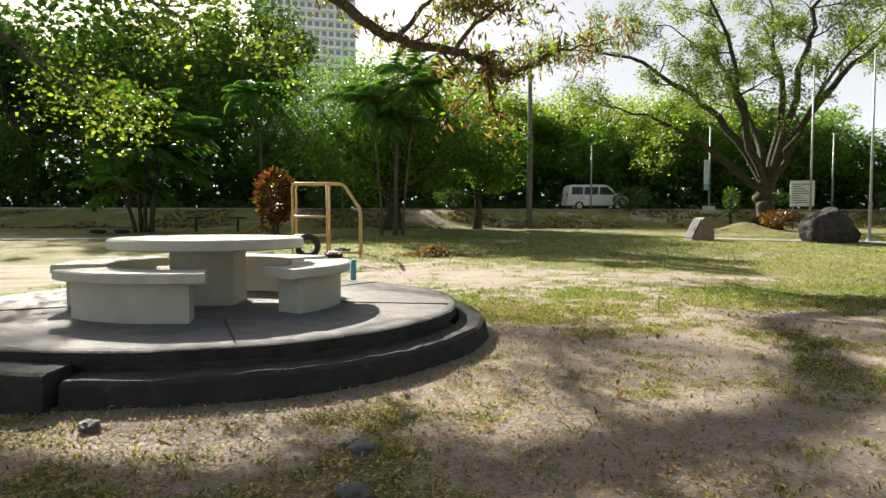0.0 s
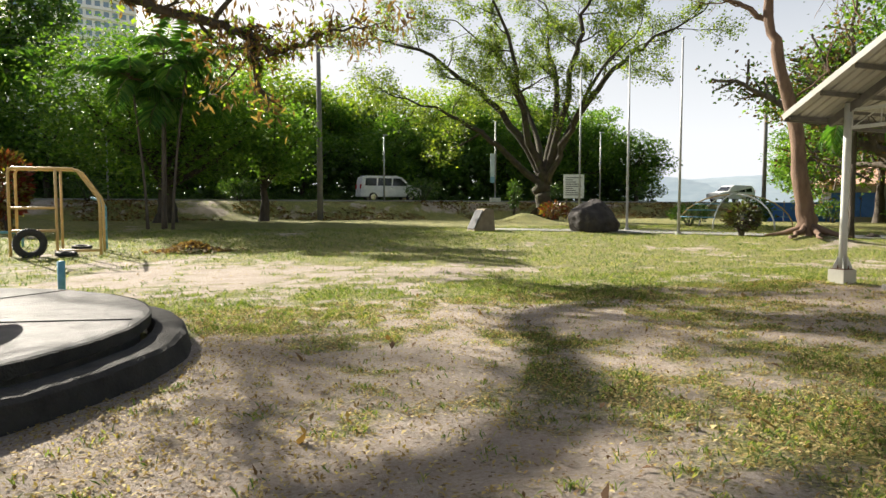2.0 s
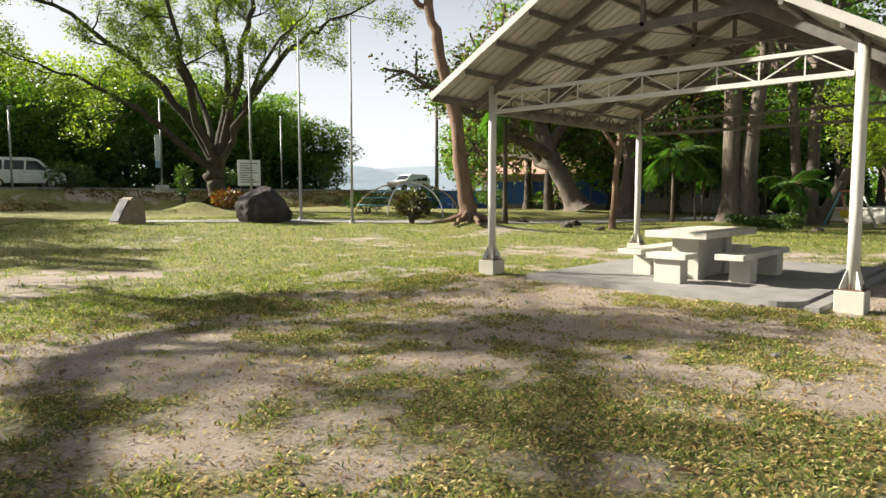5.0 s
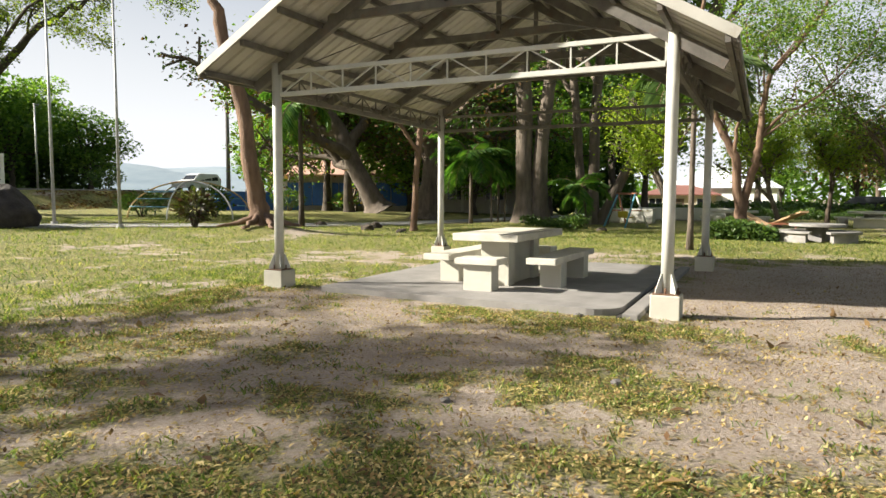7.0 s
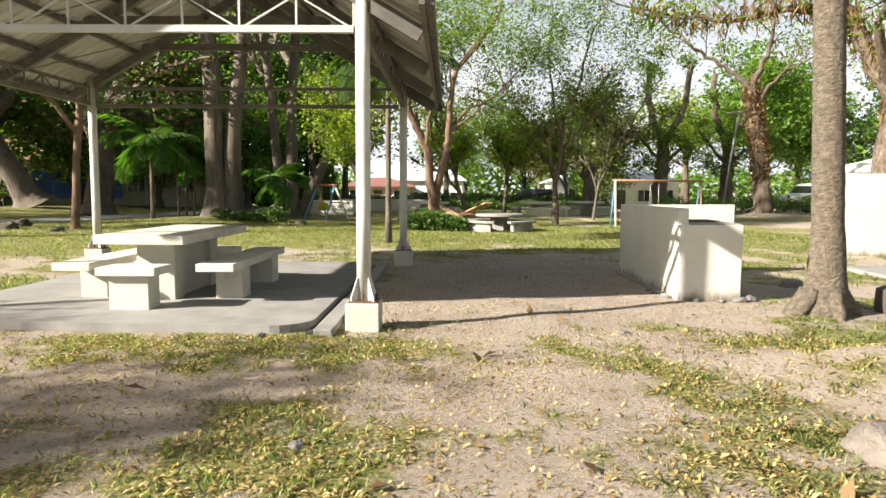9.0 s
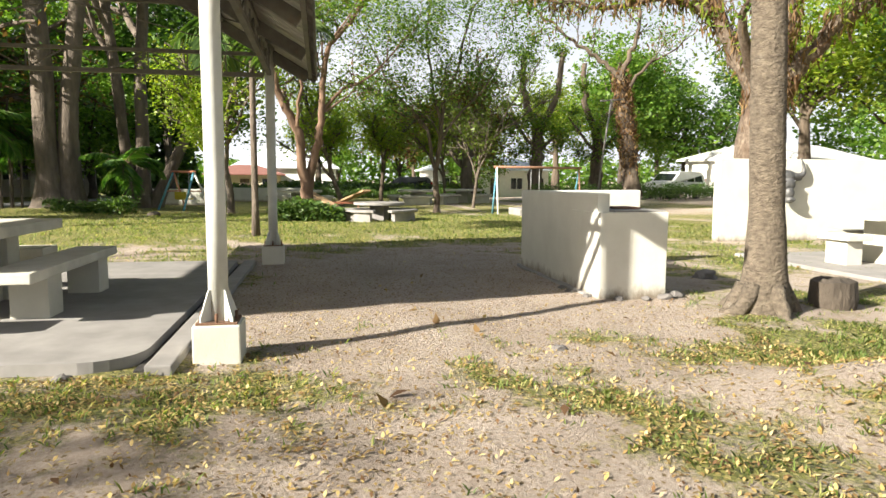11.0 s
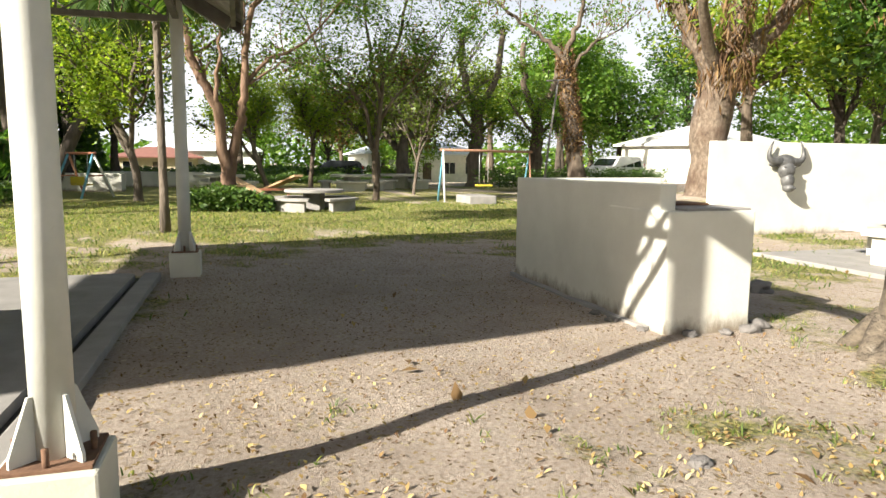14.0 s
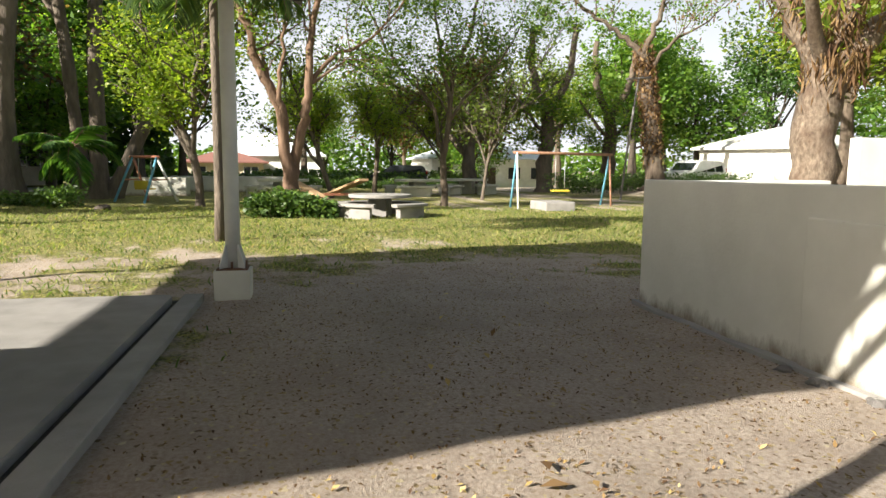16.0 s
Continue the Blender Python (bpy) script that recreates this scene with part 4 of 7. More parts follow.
ty = tyre(pose(-1.85, 20.3, land(-2, 20.4) + 0.33, 90, 0, 12) @ Matrix.Scale(0.66, 4), "old black rubber tyre standing half-buried by the climbing frame")
for x, y, z, a in ((-1.1, 20.35, 0.07, 3), (-3.1, 20.7, 0.07, -4), (-1.0, 22.2, 0.07, 5), (-1.2, 21.0, 0.07, 2)):
    c = copy_thing(ty, pose(x, y, land(x, y) + z, a, 0, 20) @ Matrix.Scale(0.66, 4))
    c["label"] = "old black rubber tyre lying flat on the lawn"
for x in (-14.5, -13.3):
    c = copy_thing(ty, pose(x, 36.2, land(x, 36.2) + 0.1, 4, 0, 50))
    c["label"] = "old black tyre lying in the grass under the palms"


def swing_a(m, h, w, half, label, seat_mat):
    """Two A-frames, a top bar and a seat hung on chains."""
    parts = []
    for x, c1, c2 in ((-w / 2, WHITEBAR, BLUEBAR), (w / 2, REDBAR, BLUEBAR)):
        parts += [("leg", [(x * 1.25, -half, -0.1), (x, 0, h)], 0.04, c1), ("leg", [(x * 1.25, half, -0.1), (x, 0, h)], 0.04, c2), ("brace", [(x * 1.12, -half * 0.5, h * 0.5), (x * 1.12, half * 0.5, h * 0.5)], 0.025, REDBAR)]
    parts.append(("top_bar", [(-w / 2 - 0.1, 0, h), (w / 2 + 0.1, 0, h)], 0.045, REDBAR))
    for sx in (-0.25, 0.25):
        parts.append(("chain", [(sx, 0, h), (sx, 0.05, 0.5)], 0.012, GREYPOLE))
    t = pipes("swing", label, parts, m)
    part("seat", boxm(-0.27, 0.27, -0.18, 0.22, 0.42, 0.47, 0.02), seat_mat, t, "yellow swing seat")
    part("seat_back", boxm(-0.27, 0.27, 0.2, 0.24, 0.472, 0.72, 0.02), seat_mat, t, "yellow seat back")
    return t


SEATY = plain("yellow_seat_paint", (0.62, 0.48, 0.05))
swing_a(pose(35.2, 9.5, 0, 0, 0, 62), 1.5, 0.95, 0.85, "painted pipe A-frame swing with a yellow seat", SEATY)
RUSTBAR = surface("rust_streaked_paint", (0.20, 0.10, 0.06), (0.36, 0.20, 0.13), 9, 0.8)
gs = []
for x, c1 in ((31.0, WHITEBAR), (32.2, RUSTBAR)):
    yy = -2.0 if x < 31.5 else -5.6
    gs += [("leg", [(x - 0.25, yy, -0.1), (x, yy, 1.70)], 0.035, c1), ("leg", [(x + 0.6, yy, -0.1), (x, yy, 1.70)], 0.035, BLUEBAR)]
gs.append(("top_bar", [(31.0, -1.9, 1.70), (32.2, -5.7, 1.70)], 0.045, RUSTBAR))
for d in (0.4, 0.5):
    gs.append(("chain", [(31.0 + 1.2 * d, -2 - 3.6 * d, 1.70), (31.0 + 1.2 * d, -2 - 3.6 * d, 0.6)], 0.012, GREYPOLE))
sw = pipes("swing", "rusty red swing bar with blue feet across the lawn", gs)
part("seat", boxm(31.38, 31.68, -3.9, -3.35, 0.5, 0.56, 0.015), SEATY, sw, "yellow swing seat")
bm = rough_up(boxm(29.6, 31.0, -3.35, -2.45, -0.05, 0.26, 0.04), 0.02, 2)
tagged(part("concrete_block", bm, SLAB), "low pale concrete block lying by the swing", "block")
# seesaw boards
ss_ = thing("seesaw", "weathered wooden seesaw boards on a low red frame", "seesaw", pose(31.0, 4.1, 0, 0, 0, 15))
WOOD = surface("weathered_board", (0.30, 0.19, 0.10), (0.42, 0.28, 0.16), 5, 0.8, stretch=(1, 8, 8))
for i, (a, z) in enumerate(((9, 0.55), (-7, 0.5), (5, 0.42))):
    part("board", boxm(-2.1, 2.1, -0.13, 0.13, -0.03, 0.03, 0.006), WOOD, ss_, m=pose(0, i * 0.8 - 0.8, z, 0, a, 0))
part("frame_bar", bar(bmesh.new(), (0, -1.3, 0.42), (0, 1.3, 0.42), 0.07), REDBAR, ss_)
for yq in (-1.2, 0, 1.2):
    part("leg", bar(bmesh.new(), (0, yq, -0.1), (0, yq, 0.42), 0.06), REDBAR, ss_)

# dome climber
dz = land(27.5, 28)
dm = []
dc = (27.7, 28.0)
for a in (25, 85, 145):
    ca, sa = math.cos(radians(a - 60)), math.sin(radians(a - 60))
    pts = [(dc[0] + 2.75 * ca * math.cos(radians(u)), dc[1] + 2.75 * sa * math.cos(radians(u)), dz - 0.05 + 1.75 * math.sin(radians(u))) for u in range(0, 181, 12)]
    dm.append(("arch", pts, 0.035, YELLOWBAR if a == 25 else WHITEBAR))
for u, sx in ((28, 1), (152, 1)):
    for zz in (0.55, 0.9, 1.2):
        w = 2.75 * math.sqrt(max(0, 1 - (zz / 1.75) ** 2))
        s = 1 if u < 90 else -1
        a = radians(-35)
        dm.append(("rung", [(dc[0] + s * w * math.cos(a), dc[1] + s * w * math.sin(a), dz + zz), (dc[0] + s * w * math.cos(radians(25)), dc[1] + s * w * math.sin(radians(25)), dz + zz)], 0.022, BLUEBAR))
pipes("dome_climber", "curved pipe dome climber in faded yellow, white and blue", dm)

# ---- poles, sign, markers ----
def flagpole(x, y, h, r, mt, label, name="flagpole"):
    z = land(x, y)
    t = thing(name, label, "pole", pose(x, y, z))
    tube("shaft", [(0, 0, -0.1), (0, 0, h * 0.5), (0, 0, h)], [r, r * 0.8, r * 0.55], mt, t)
    bm = bmesh.new()
    bmesh.ops.create_cone(bm, cap_ends=True, segments=16, radius1=r * 2.2, radius2=r * 1.8, depth=0.16, matrix=Matrix.Translation((0, 0, 0.04)))
    part("collar", bm, mt, t)
    bm = bmesh.new()
    bmesh.ops.create_uvsphere(bm, u_segments=10, v_segments=8, radius=r * 0.9, matrix=Matrix.Translation((0, 0, h)))
    part("finial", bm, mt, t)
    return t


flagpole(20.55, 23.8, 7.95, 0.06, GREYPOLE, "tall bare grey metal flagpole on the lawn")
flagpole(20.15, 26.7, 7.75, 0.06, GREYPOLE, "tall bare grey metal flagpole beside the boulder")
flagpole(20.6, 31.3, 8.1, 0.06, GREYPOLE, "tall bare grey metal flagpole behind the boulder")
tl = thing("utility_pole", "tall weathered grey utility pole at the foot of the bank", "pole", pose(9.6, 44.0, land(9.6, 44)))
tube("shaft", [(0, 0, -0.2), (0, 0, 6), (-0.05, 0, 11.6)], [0.2, 0.17, 0.13], DARKPOLE, tl)
part("crossarm", bar(bmesh.new(), (-1, 0, 10.9), (1, 0, 10.9), 0.1), DARKPOLE, tl)
for x in (-0.9, -0.4, 0.4, 0.9):
    tube("insulator", [(x, 0, 10.95), (x, 0, 11.15)], 0.05, GREYPOLE, tl, sides=8)
for x, y, h in ((50, 47, 9.5), (-40, 52, 10)):
    t = copy_thing(tl, pose(x, y, land(x, y)))
    t["label"] = "tall weathered grey utility pole by the road"
for x, y, h in ((15.2, 48.8, 4.6), (34, 49, 5.6), (-3.0, 49.3, 4.3)):
    t = thing("street_lamp", "slim grey roadside lamp pole on the bank", "lamp", pose(x, y, land(x, y)))
    tube("shaft", [(0, 0, -0.1), (0, 0, h * 0.5), (0, 0, h + 0.2)], [0.07, 0.06, 0.05], GREYPOLE, t)
    part("lamp_head", boxm(-0.08, 0.3, -0.07, 0.07, h + 0.2, h + 0.27, 0.02), GREYPOLE, t)
z = land(24.1, 48.6)
t = thing("banner_pole", "roadside pole with a white vertical banner on a concrete foot", "banner", pose(24.1, 48.6, z))
tube("shaft", [(0, 0, 0), (0, 0, 6.2)], 0.06, GREYPOLE, t)
part("foot", boxm(-0.35, 0.35, -0.3, 0.3, -0.1, 0.32, 0.03), WHITEBAR, t, "white concrete foot")
part("banner", boxm(-0.42, -0.06, -0.012, 0.012, 1.5, 3.75, 0.004), plain("banner_cloth", (0.62, 0.74, 0.80), 0.7), t, "white and pale blue banner")
part("banner_stripe", boxm(-0.42, -0.06, -0.016, 0.016, 1.5, 1.95, 0.002), plain("banner_blue", (0.25, 0.48, 0.66), 0.7), t)
z = land(22.3, 38.4)
t = thing("notice_board", "white notice board with grey lines of text on two posts", "sign", pose(24.5, 38.0, z, 0, 0, -20))
part("board", boxm(-0.65, 0.65, -0.02, 0.02, 1.15, 2.65, 0.008), plain("notice_white", (0.72, 0.74, 0.72)), t)
for s in (-0.45, 0.45):
    part("post", boxm(s - 0.035, s + 0.035, 0.02, 0.09, -0.2, 2.5, 0.005), BARK, t)
INK = plain("notice_ink", (0.12, 0.12, 0.13))
for i in range(9):
    w = 0.5 - 0.09 * ((i * 7) % 4)
    part("text_line", boxm(-0.52, -0.52 + w * 2, -0.028, -0.02, 2.42 - i * 0.135, 2.47 - i * 0.135), INK, t)

# memorial marker: leaning plate on a concrete wedge
z = land(13.5, 27.9)
t = thing("memorial_marker", "wedge-shaped concrete marker with a dark sloping plaque", "marker", pose(13.6, 28.0, z, 0, 0, 8) @ Matrix.Scale(0.84, 4))
bm = bmesh.new()
q = [(-0.75, 0.0), (0.55, 0.0), (0.45, 1.12), (-0.05, 1.18), (-0.12, 1.12)]
f, g = [bm.verts.new((u, -0.4, v - 0.03)) for u, v in q], [bm.verts.new((u, 0.4, v - 0.03)) for u, v in q]
bm.faces.new(f)
bm.faces.new(g[::-1])
for i in range(5):
    bm.faces.new((f[i], g[i], g[(i + 1) % 5], f[(i + 1) % 5]))
bmesh.ops.recalc_face_normals(bm, faces=bm.faces[:])
bmesh.ops.bevel(bm, geom=bm.edges[:], offset=0.03, segments=2, affect="EDGES")
part("body", bm, surface("marker_concrete", (0.20, 0.155, 0.105), (0.30, 0.24, 0.17), 4, 0.85), t)
bm = bmesh.new()
q = [(-0.69, -0.34, 0.12), (-0.69, 0.34, 0.12), (-0.18, 0.34, 1.06), (-0.18, -0.34, 1.06)]
f = [bm.verts.new(v) for v in q]
g = [bm.verts.new((v[0] - 0.03, v[1], v[2] + 0.016)) for v in q]
bm.faces.new(f[::-1])
bm.faces.new(g)
for i in range(4):
    bm.faces.new((f[i], f[(i + 1) % 4], g[(i + 1) % 4], g[i]))
bmesh.ops.recalc_face_normals(bm, faces=bm.faces[:])
part("plaque", bm, surface("plaque_metal", (0.08, 0.083, 0.087), (0.14, 0.143, 0.147), 5, 0.85), t, "dark metal plaque")

# boulder
bm = bmesh.new()
bmesh.ops.create_icosphere(bm, subdivisions=5, radius=1)
for v in bm.verts:
    d = 1 + 0.16 * noise.noise(v.co * 1.3 + Vector((3, 1, 0))) + 0.07 * noise.noise(v.co * 3.1) + 0.035 * noise.noise(v.co * 8)
    c = v.co * d
    s = 1.0 - 0.35 * max(0, c.z) * (1 if c.x > 0.1 else 0.55)
    v.co = Vector((c.x * 1.16 * s, c.y * 1.0 * s, max(-0.42, c.z * 0.95) + 0.45))
tagged(part("boulder", bm, ROCK, smooth=True, m=pose(18.25, 26.5, land(18.2, 26.5) - 0.05)), "large dark rounded boulder beside the footpath", "boulder")


# ---- vehicles ----
GLASS = plain("dark_car_glass", (0.02, 0.025, 0.03), 0.08)
CHROME = plain("bright_trim", (0.6, 0.6, 0.6), 0.2, 0.9)
LAMPR = plain("red_lamp_plastic", (0.45, 0.02, 0.02), 0.25)
LAMPW = plain("clear_lamp_plastic", (0.75, 0.75, 0.72), 0.15)


def vehicle(label, m, paint, kind="van"):
    """A car with a shaped body, windows, lamps and four wheels."""
    t = thing("car", label, "car", m)
    L = 4.9 if kind == "van" else 4.6
    if kind == "van":
        prof = [(-2.4, 0.35), (-2.43, 1.0), (-2.30, 1.80), (-2.1, 1.95), (0.5, 1.97), (0.9, 1.85), (1.6, 1.22), (2.3, 1.02), (2.43, 0.75), (2.4, 0.35)]
        win = [(-2.1, 1.2, -1.2), (-1.1, 1.2, 0.0), (0.1, 1.2, 1.0)]
        wtop, hw = 1.78, 0.9
    else:
        prof = [(-2.25, 0.4), (-2.3, 1.0), (-2.15, 1.55), (-1.9, 1.72), (0.2, 1.74), (0.5, 1.66), (1.15, 1.12), (2.1, 0.98), (2.28, 0.75), (2.25, 0.4)]
        win = [(-1.95, 1.08, -1.15), (-1.05, 1.08, -0.25), (-0.15, 1.08, 0.75)]
        wtop, hw = 1.55, 0.88
    bm = bmesh.new()
    def ring(y, inset):
        return [bm.verts.new((x * (1 - 0.01 * inset), y, z - (0.05 * inset if z > 1.3 else 0))) for x, z in prof]
    rings = [ring(-hw + 0.1, 1), ring(-hw, 0), ring(hw, 0), ring(hw - 0.1, 1)]
    for v in rings[1] + rings[2]:
        if v.co.z > 1.15:
            v.co.y *= 0.86
    for v in rings[0] + rings[3]:
        if v.co.z > 1.15:
            v.co.y *= 0.8
            v.co.z += 0.07
    rings = [rings[1], rings[0], rings[3], rings[2]]
    k = len(prof)
    for a, c in zip(rings, rings[1:]):
        for i in range(k):
            bm.faces.new((a[i], a[(i + 1) % k], c[(i + 1) % k], c[i]))
    bm.faces.new(rings[0])
    bm.faces.new(rings[-1][::-1])
    bmesh.ops.recalc_face_normals(bm, faces=bm.faces[:])
    bmesh.ops.bevel(bm, geom=[e for e in bm.edges if e.calc_face_angle(0) > 0.5], offset=0.04, segments=2, affect="EDGES")
    part("body", bm, paint, t, smooth=False)
    for x0, z0, x1 in win:
        for s in (-1, 1):
            bm = bmesh.new()
            sl = 0.35 if x1 > 0.6 else 0.05
            q = [(x0, z0), (x1 + (0.35 if x1 > 0.6 else 0), z0), (x1 - sl + 0.1, wtop), (x0 + 0.08, wtop)]
            f = [bm.verts.new((x, s * (hw + 0.012 - 0.14 * hw * (1 if z > 1.25 else 0.45)), z)) for x, z in q]
            g = [bm.verts.new((v.co.x, v.co.y - s * 0.05, v.co.z)) for v in f]
            bm.faces.new(f)
            bm.faces.new(g[::-1])
            for i in range(4):
                bm.faces.new((f[i], g[i], g[(i + 1) % 4], f[(i + 1) % 4]))
            bmesh.ops.recalc_face_normals(bm, faces=bm.faces[:])
            part("window", bm, GLASS, t, "dark tinted window")
    bx = prof[2][0]
    part("rear_window", bar(bmesh.new(), (bx - 0.05, 0, 1.15), (bx + 0.06, 0, wtop), 1.25, 0.05), GLASS, t)
    fx = prof[5][0]
    part("windscreen", bar(bmesh.new(), (prof[6][0] - 0.02, 0, prof[6][1] + 0.06), (fx + 0.1, 0, prof[5][1] - 0.08), 1.35, 0.05), GLASS, t)
    for s in (-1, 1):
        part("tail_lamp", boxm(prof[1][0] - 0.03, prof[1][0] + 0.1, s * 0.72 - 0.1, s * 0.72 + 0.1, 0.95, 1.3, 0.02), LAMPR, t, "red tail lamp")
        part("headlight", boxm(prof[8][0] - 0.18, prof[8][0] + 0.03, s * 0.65 - 0.17, s * 0.65 + 0.17, 0.72, 0.9, 0.03), LAMPW, t, "clear headlight")
        part("door_handle", boxm(-0.1, 0.1, s * (hw + 0.01) - 0.015, s * (hw + 0.01) + 0.015, 1.02, 1.05), CHROME, t)
        for x in (-L * 0.3, L * 0.31):
            w = link("wheel", mesh_of("wheel", *tube_data([(0, -0.11, 0), (0, -0.1, 0), (0, 0.1, 0), (0, 0.11, 0)], [0.30, 0.34, 0.34, 0.30], 24), TYRE), t, m=pose(x, s * (hw - 0.1), 0.34))
            v, f = tube_data([(0, -0.115, 0), (0, 0.115, 0)], [0.21, 0.21], 20)
            link("rim", mesh_of("rim", v, f, CHROME), w)
    part("bumper", boxm(prof[0][0] - 0.06, prof[0][0] + 0.15, -hw + 0.05, hw - 0.05, 0.38, 0.62, 0.04), paint, t)
    part("number_plate", boxm(prof[0][0] - 0.075, prof[0][0] - 0.055, -0.25, 0.25, 0.7, 0.85), LAMPW, t)
    return t


WHITECAR = plain("white_car_paint", (0.78, 0.78, 0.77), 0.25)
BLUECAR = plain("light_blue_car_paint", (0.30, 0.46, 0.52), 0.3)
vehicle("white passenger van on the road above the bank", pose(16.5, ry + 2.2, 1.75, 0, 0, 0), WHITECAR)
vehicle("white sport utility vehicle on the road by the woods", pose(52, ry + 3, 1.75, 0, 0, 180), WHITECAR, "suv")
vehicle("white sport utility vehicle parked behind the hedge", pose(47.2, -18.1, land(47.2, -18.1), 0, 0, 115), WHITECAR, "suv")
vehicle("dark car parked by far houses", pose(62, -2.5, land(62, -2.5), 0, 0, 80), plain("dark_car_paint", (0.04, 0.045, 0.05), 0.3), "suv")

# ---- buildings ----
WALLW = plain("white_house_wall", (0.72, 0.72, 0.68), 0.8)
ROOFG = plain("pale_grey_roof", (0.62, 0.66, 0.72), 0.6)
ROOFP = plain("faded_pink_roof", (0.60, 0.36, 0.29), 0.7)
BLUETARP = plain("blue_tarpaulin", (0.03, 0.13, 0.52), 0.5)


def house(label, m, w, d, h, roof, wall=None, rise=1.2, windows=4, eave=0.5):
    """A one-storey house: walls, hipped roof, windows with frames and a door."""
    t = thing("house", label, "house", m)
    part("wall", boxm(-w / 2, w / 2, -d / 2, d / 2, -0.1, h), wall or WALLW, t)
    bm = bmesh.new()
    e = [(-w / 2 - eave, -d / 2 - eave), (w / 2 + eave, -d / 2 - eave), (w / 2 + eave, d / 2 + eave), (-w / 2 - eave, d / 2 + eave)]
    lo = [bm.verts.new((x, y, h)) for x, y in e]
    up = [bm.verts.new((x, y, h + 0.12)) for x, y in e]
    r0, r1 = bm.verts.new((-w / 2 + d * 0.4, 0, h + rise)), bm.verts.new((w / 2 - d * 0.4, 0, h + rise))
    bm.faces.new(lo[::-1])
    for i in range(4):
        bm.faces.new((lo[i], lo[(i + 1) % 4], up[(i + 1) % 4], up[i]))
    bm.faces.new((up[0], up[1], r1, r0))
    bm.faces.new((up[2], up[3], r0, r1))
    bm.faces.new((up[1], up[2], r1))
    bm.faces.new((up[3], up[0], r0))
    part("roof", bm, roof, t)
    for i in range(windows):
        x = -w / 2 + w * (i + 0.5) / windows
        if i == windows // 2:
            part("door", boxm(x - 0.45, x + 0.45, -d / 2 - 0.04, -d / 2 + 0.02, 0.0, 2.05), BARK, t, "brown door")
            continue
        wd = part("window", boxm(x - 0.62, x + 0.62, -d / 2 - 0.03, -d / 2 + 0.02, 0.95, 2.05), GLASS, t)
        for s in (-0.66, 0, 0.66):
            part("window_frame", boxm(x + s - 0.035, x + s + 0.035, -d / 2 - 0.06, -d / 2 - 0.031, 0.9, 2.1), WHITEBAR, wd)
    return t


house("low white bungalow with a pale roof behind the hedge", pose(55.5, -33.0, land(55, -33), 0, 0, -58), 19, 8, 2.7, WHITEBAR, rise=1.6, windows=6)
house("white bungalow with a pale roof behind the trees", pose(78, -13, land(78, -13), 0, 0, -85), 12, 8, 2.8, ROOFG, rise=1.6, windows=5)
house("white house with a pale blue-grey roof past the park", pose(88, 8.0, land(88, 8), 0, 0, -92), 11, 9, 3.4, ROOFG, rise=2.6, windows=4)
house("small cream hut with a red-brown hipped roof", pose(80, 12.0, land(80, 12), 0, 0, -85), 7, 6, 2.4, plain("red_brown_roof", (0.22, 0.10, 0.08), 0.8), plain("cream_hut_wall", (0.58, 0.50, 0.36), 0.8), 1.1, 3)
pv = house("open hall with a faded pink roof hung with blue tarpaulin", pose(52, 29, 0.2, 0, 0, -62), 20, 9, 2.6, ROOFP, plain("shaded_hall_wall", (0.45, 0.42, 0.37), 0.8), 1.9, 7, 0.9)
for i in range(6):
    x = -9.5 + i * 1.9
    part("tarpaulin", rough_up(boxm(x, x + 1.85, -4.75, -4.7, 0.5, 2.15), 0.05, 2, 3), BLUETARP, pv, "blue tarpaulin sheet")
for i in range(7):
    part("hall_post", boxm(-9.6 + i * 3.2, -9.4 + i * 3.2, -4.9, -4.7, 0, 2.6), WHITEWALL, pv)
fc = thing("tarpaulin_fence", "long bright blue tarpaulin fence between trees", "fence")
for i in range(9):
    a = Vector((37.5 + i * 1.35, 37.2 - i * 0.55, 0.3))
    part("sheet", rough_up(bar(bmesh.new(), a + Vector((0, 0, 0.7)), a + Vector((1.3, -0.53, 0.7)), 0.04, 1.3), 0.04, 2), BLUETARP, fc)
    part("post", bar(bmesh.new(), a, a + Vector((0, 0, 1.5)), 0.07), DARKPOLE, fc)
for x, y, a, w in ((41, 11.2, 75, 4.5), (46, 7.8, 85, 6)):
    bm = rough_up(boxm(-w / 2, w / 2, -0.2, 0.2, -0.1, 0.75, 0.03), 0.01, 2)
    tagged(part("low_wall", bm, WHITEWALL, m=pose(x, y, 0, 0, 0, a)), "low cream wall behind the playground", "wall")

# high-rise far behind the woods
HB = thing("apartment_tower", "high-rise apartment tower far behind the trees, distance haze in its paint", "building", pose(-31, 245, 0, 0, 0, 12))
# distance haze is mixed into the paint: facade and glass paler and bluer
HAZED_TOWER = plain("hazed_tower_facade", (0.80, 0.83, 0.86), 0.8)
HAZED_GLASS = plain("hazed_tower_glass", (0.20, 0.30, 0.42), 0.3)
part("wall", boxm(-17, 17, -11, 11, 0, 92), HAZED_TOWER, HB)
part("roof", boxm(-16, 16, -8, 8, 92, 95), HAZED_TOWER, HB)
pane = mesh_of("window", [(-0.75, 0, 0), (0.75, 0, 0), (0.75, 0, 1.7), (-0.75, 0, 1.7), (-0.75, 0.15, 0), (0.75, 0.15, 0), (0.75, 0.15, 1.7), (-0.75, 0.15, 1.7)], [(0, 1, 2, 3), (4, 7, 6, 5), (0, 4, 5, 1), (1, 5, 6, 2), (2, 6, 7, 3), (3, 7, 4, 0)], HAZED_GLASS)
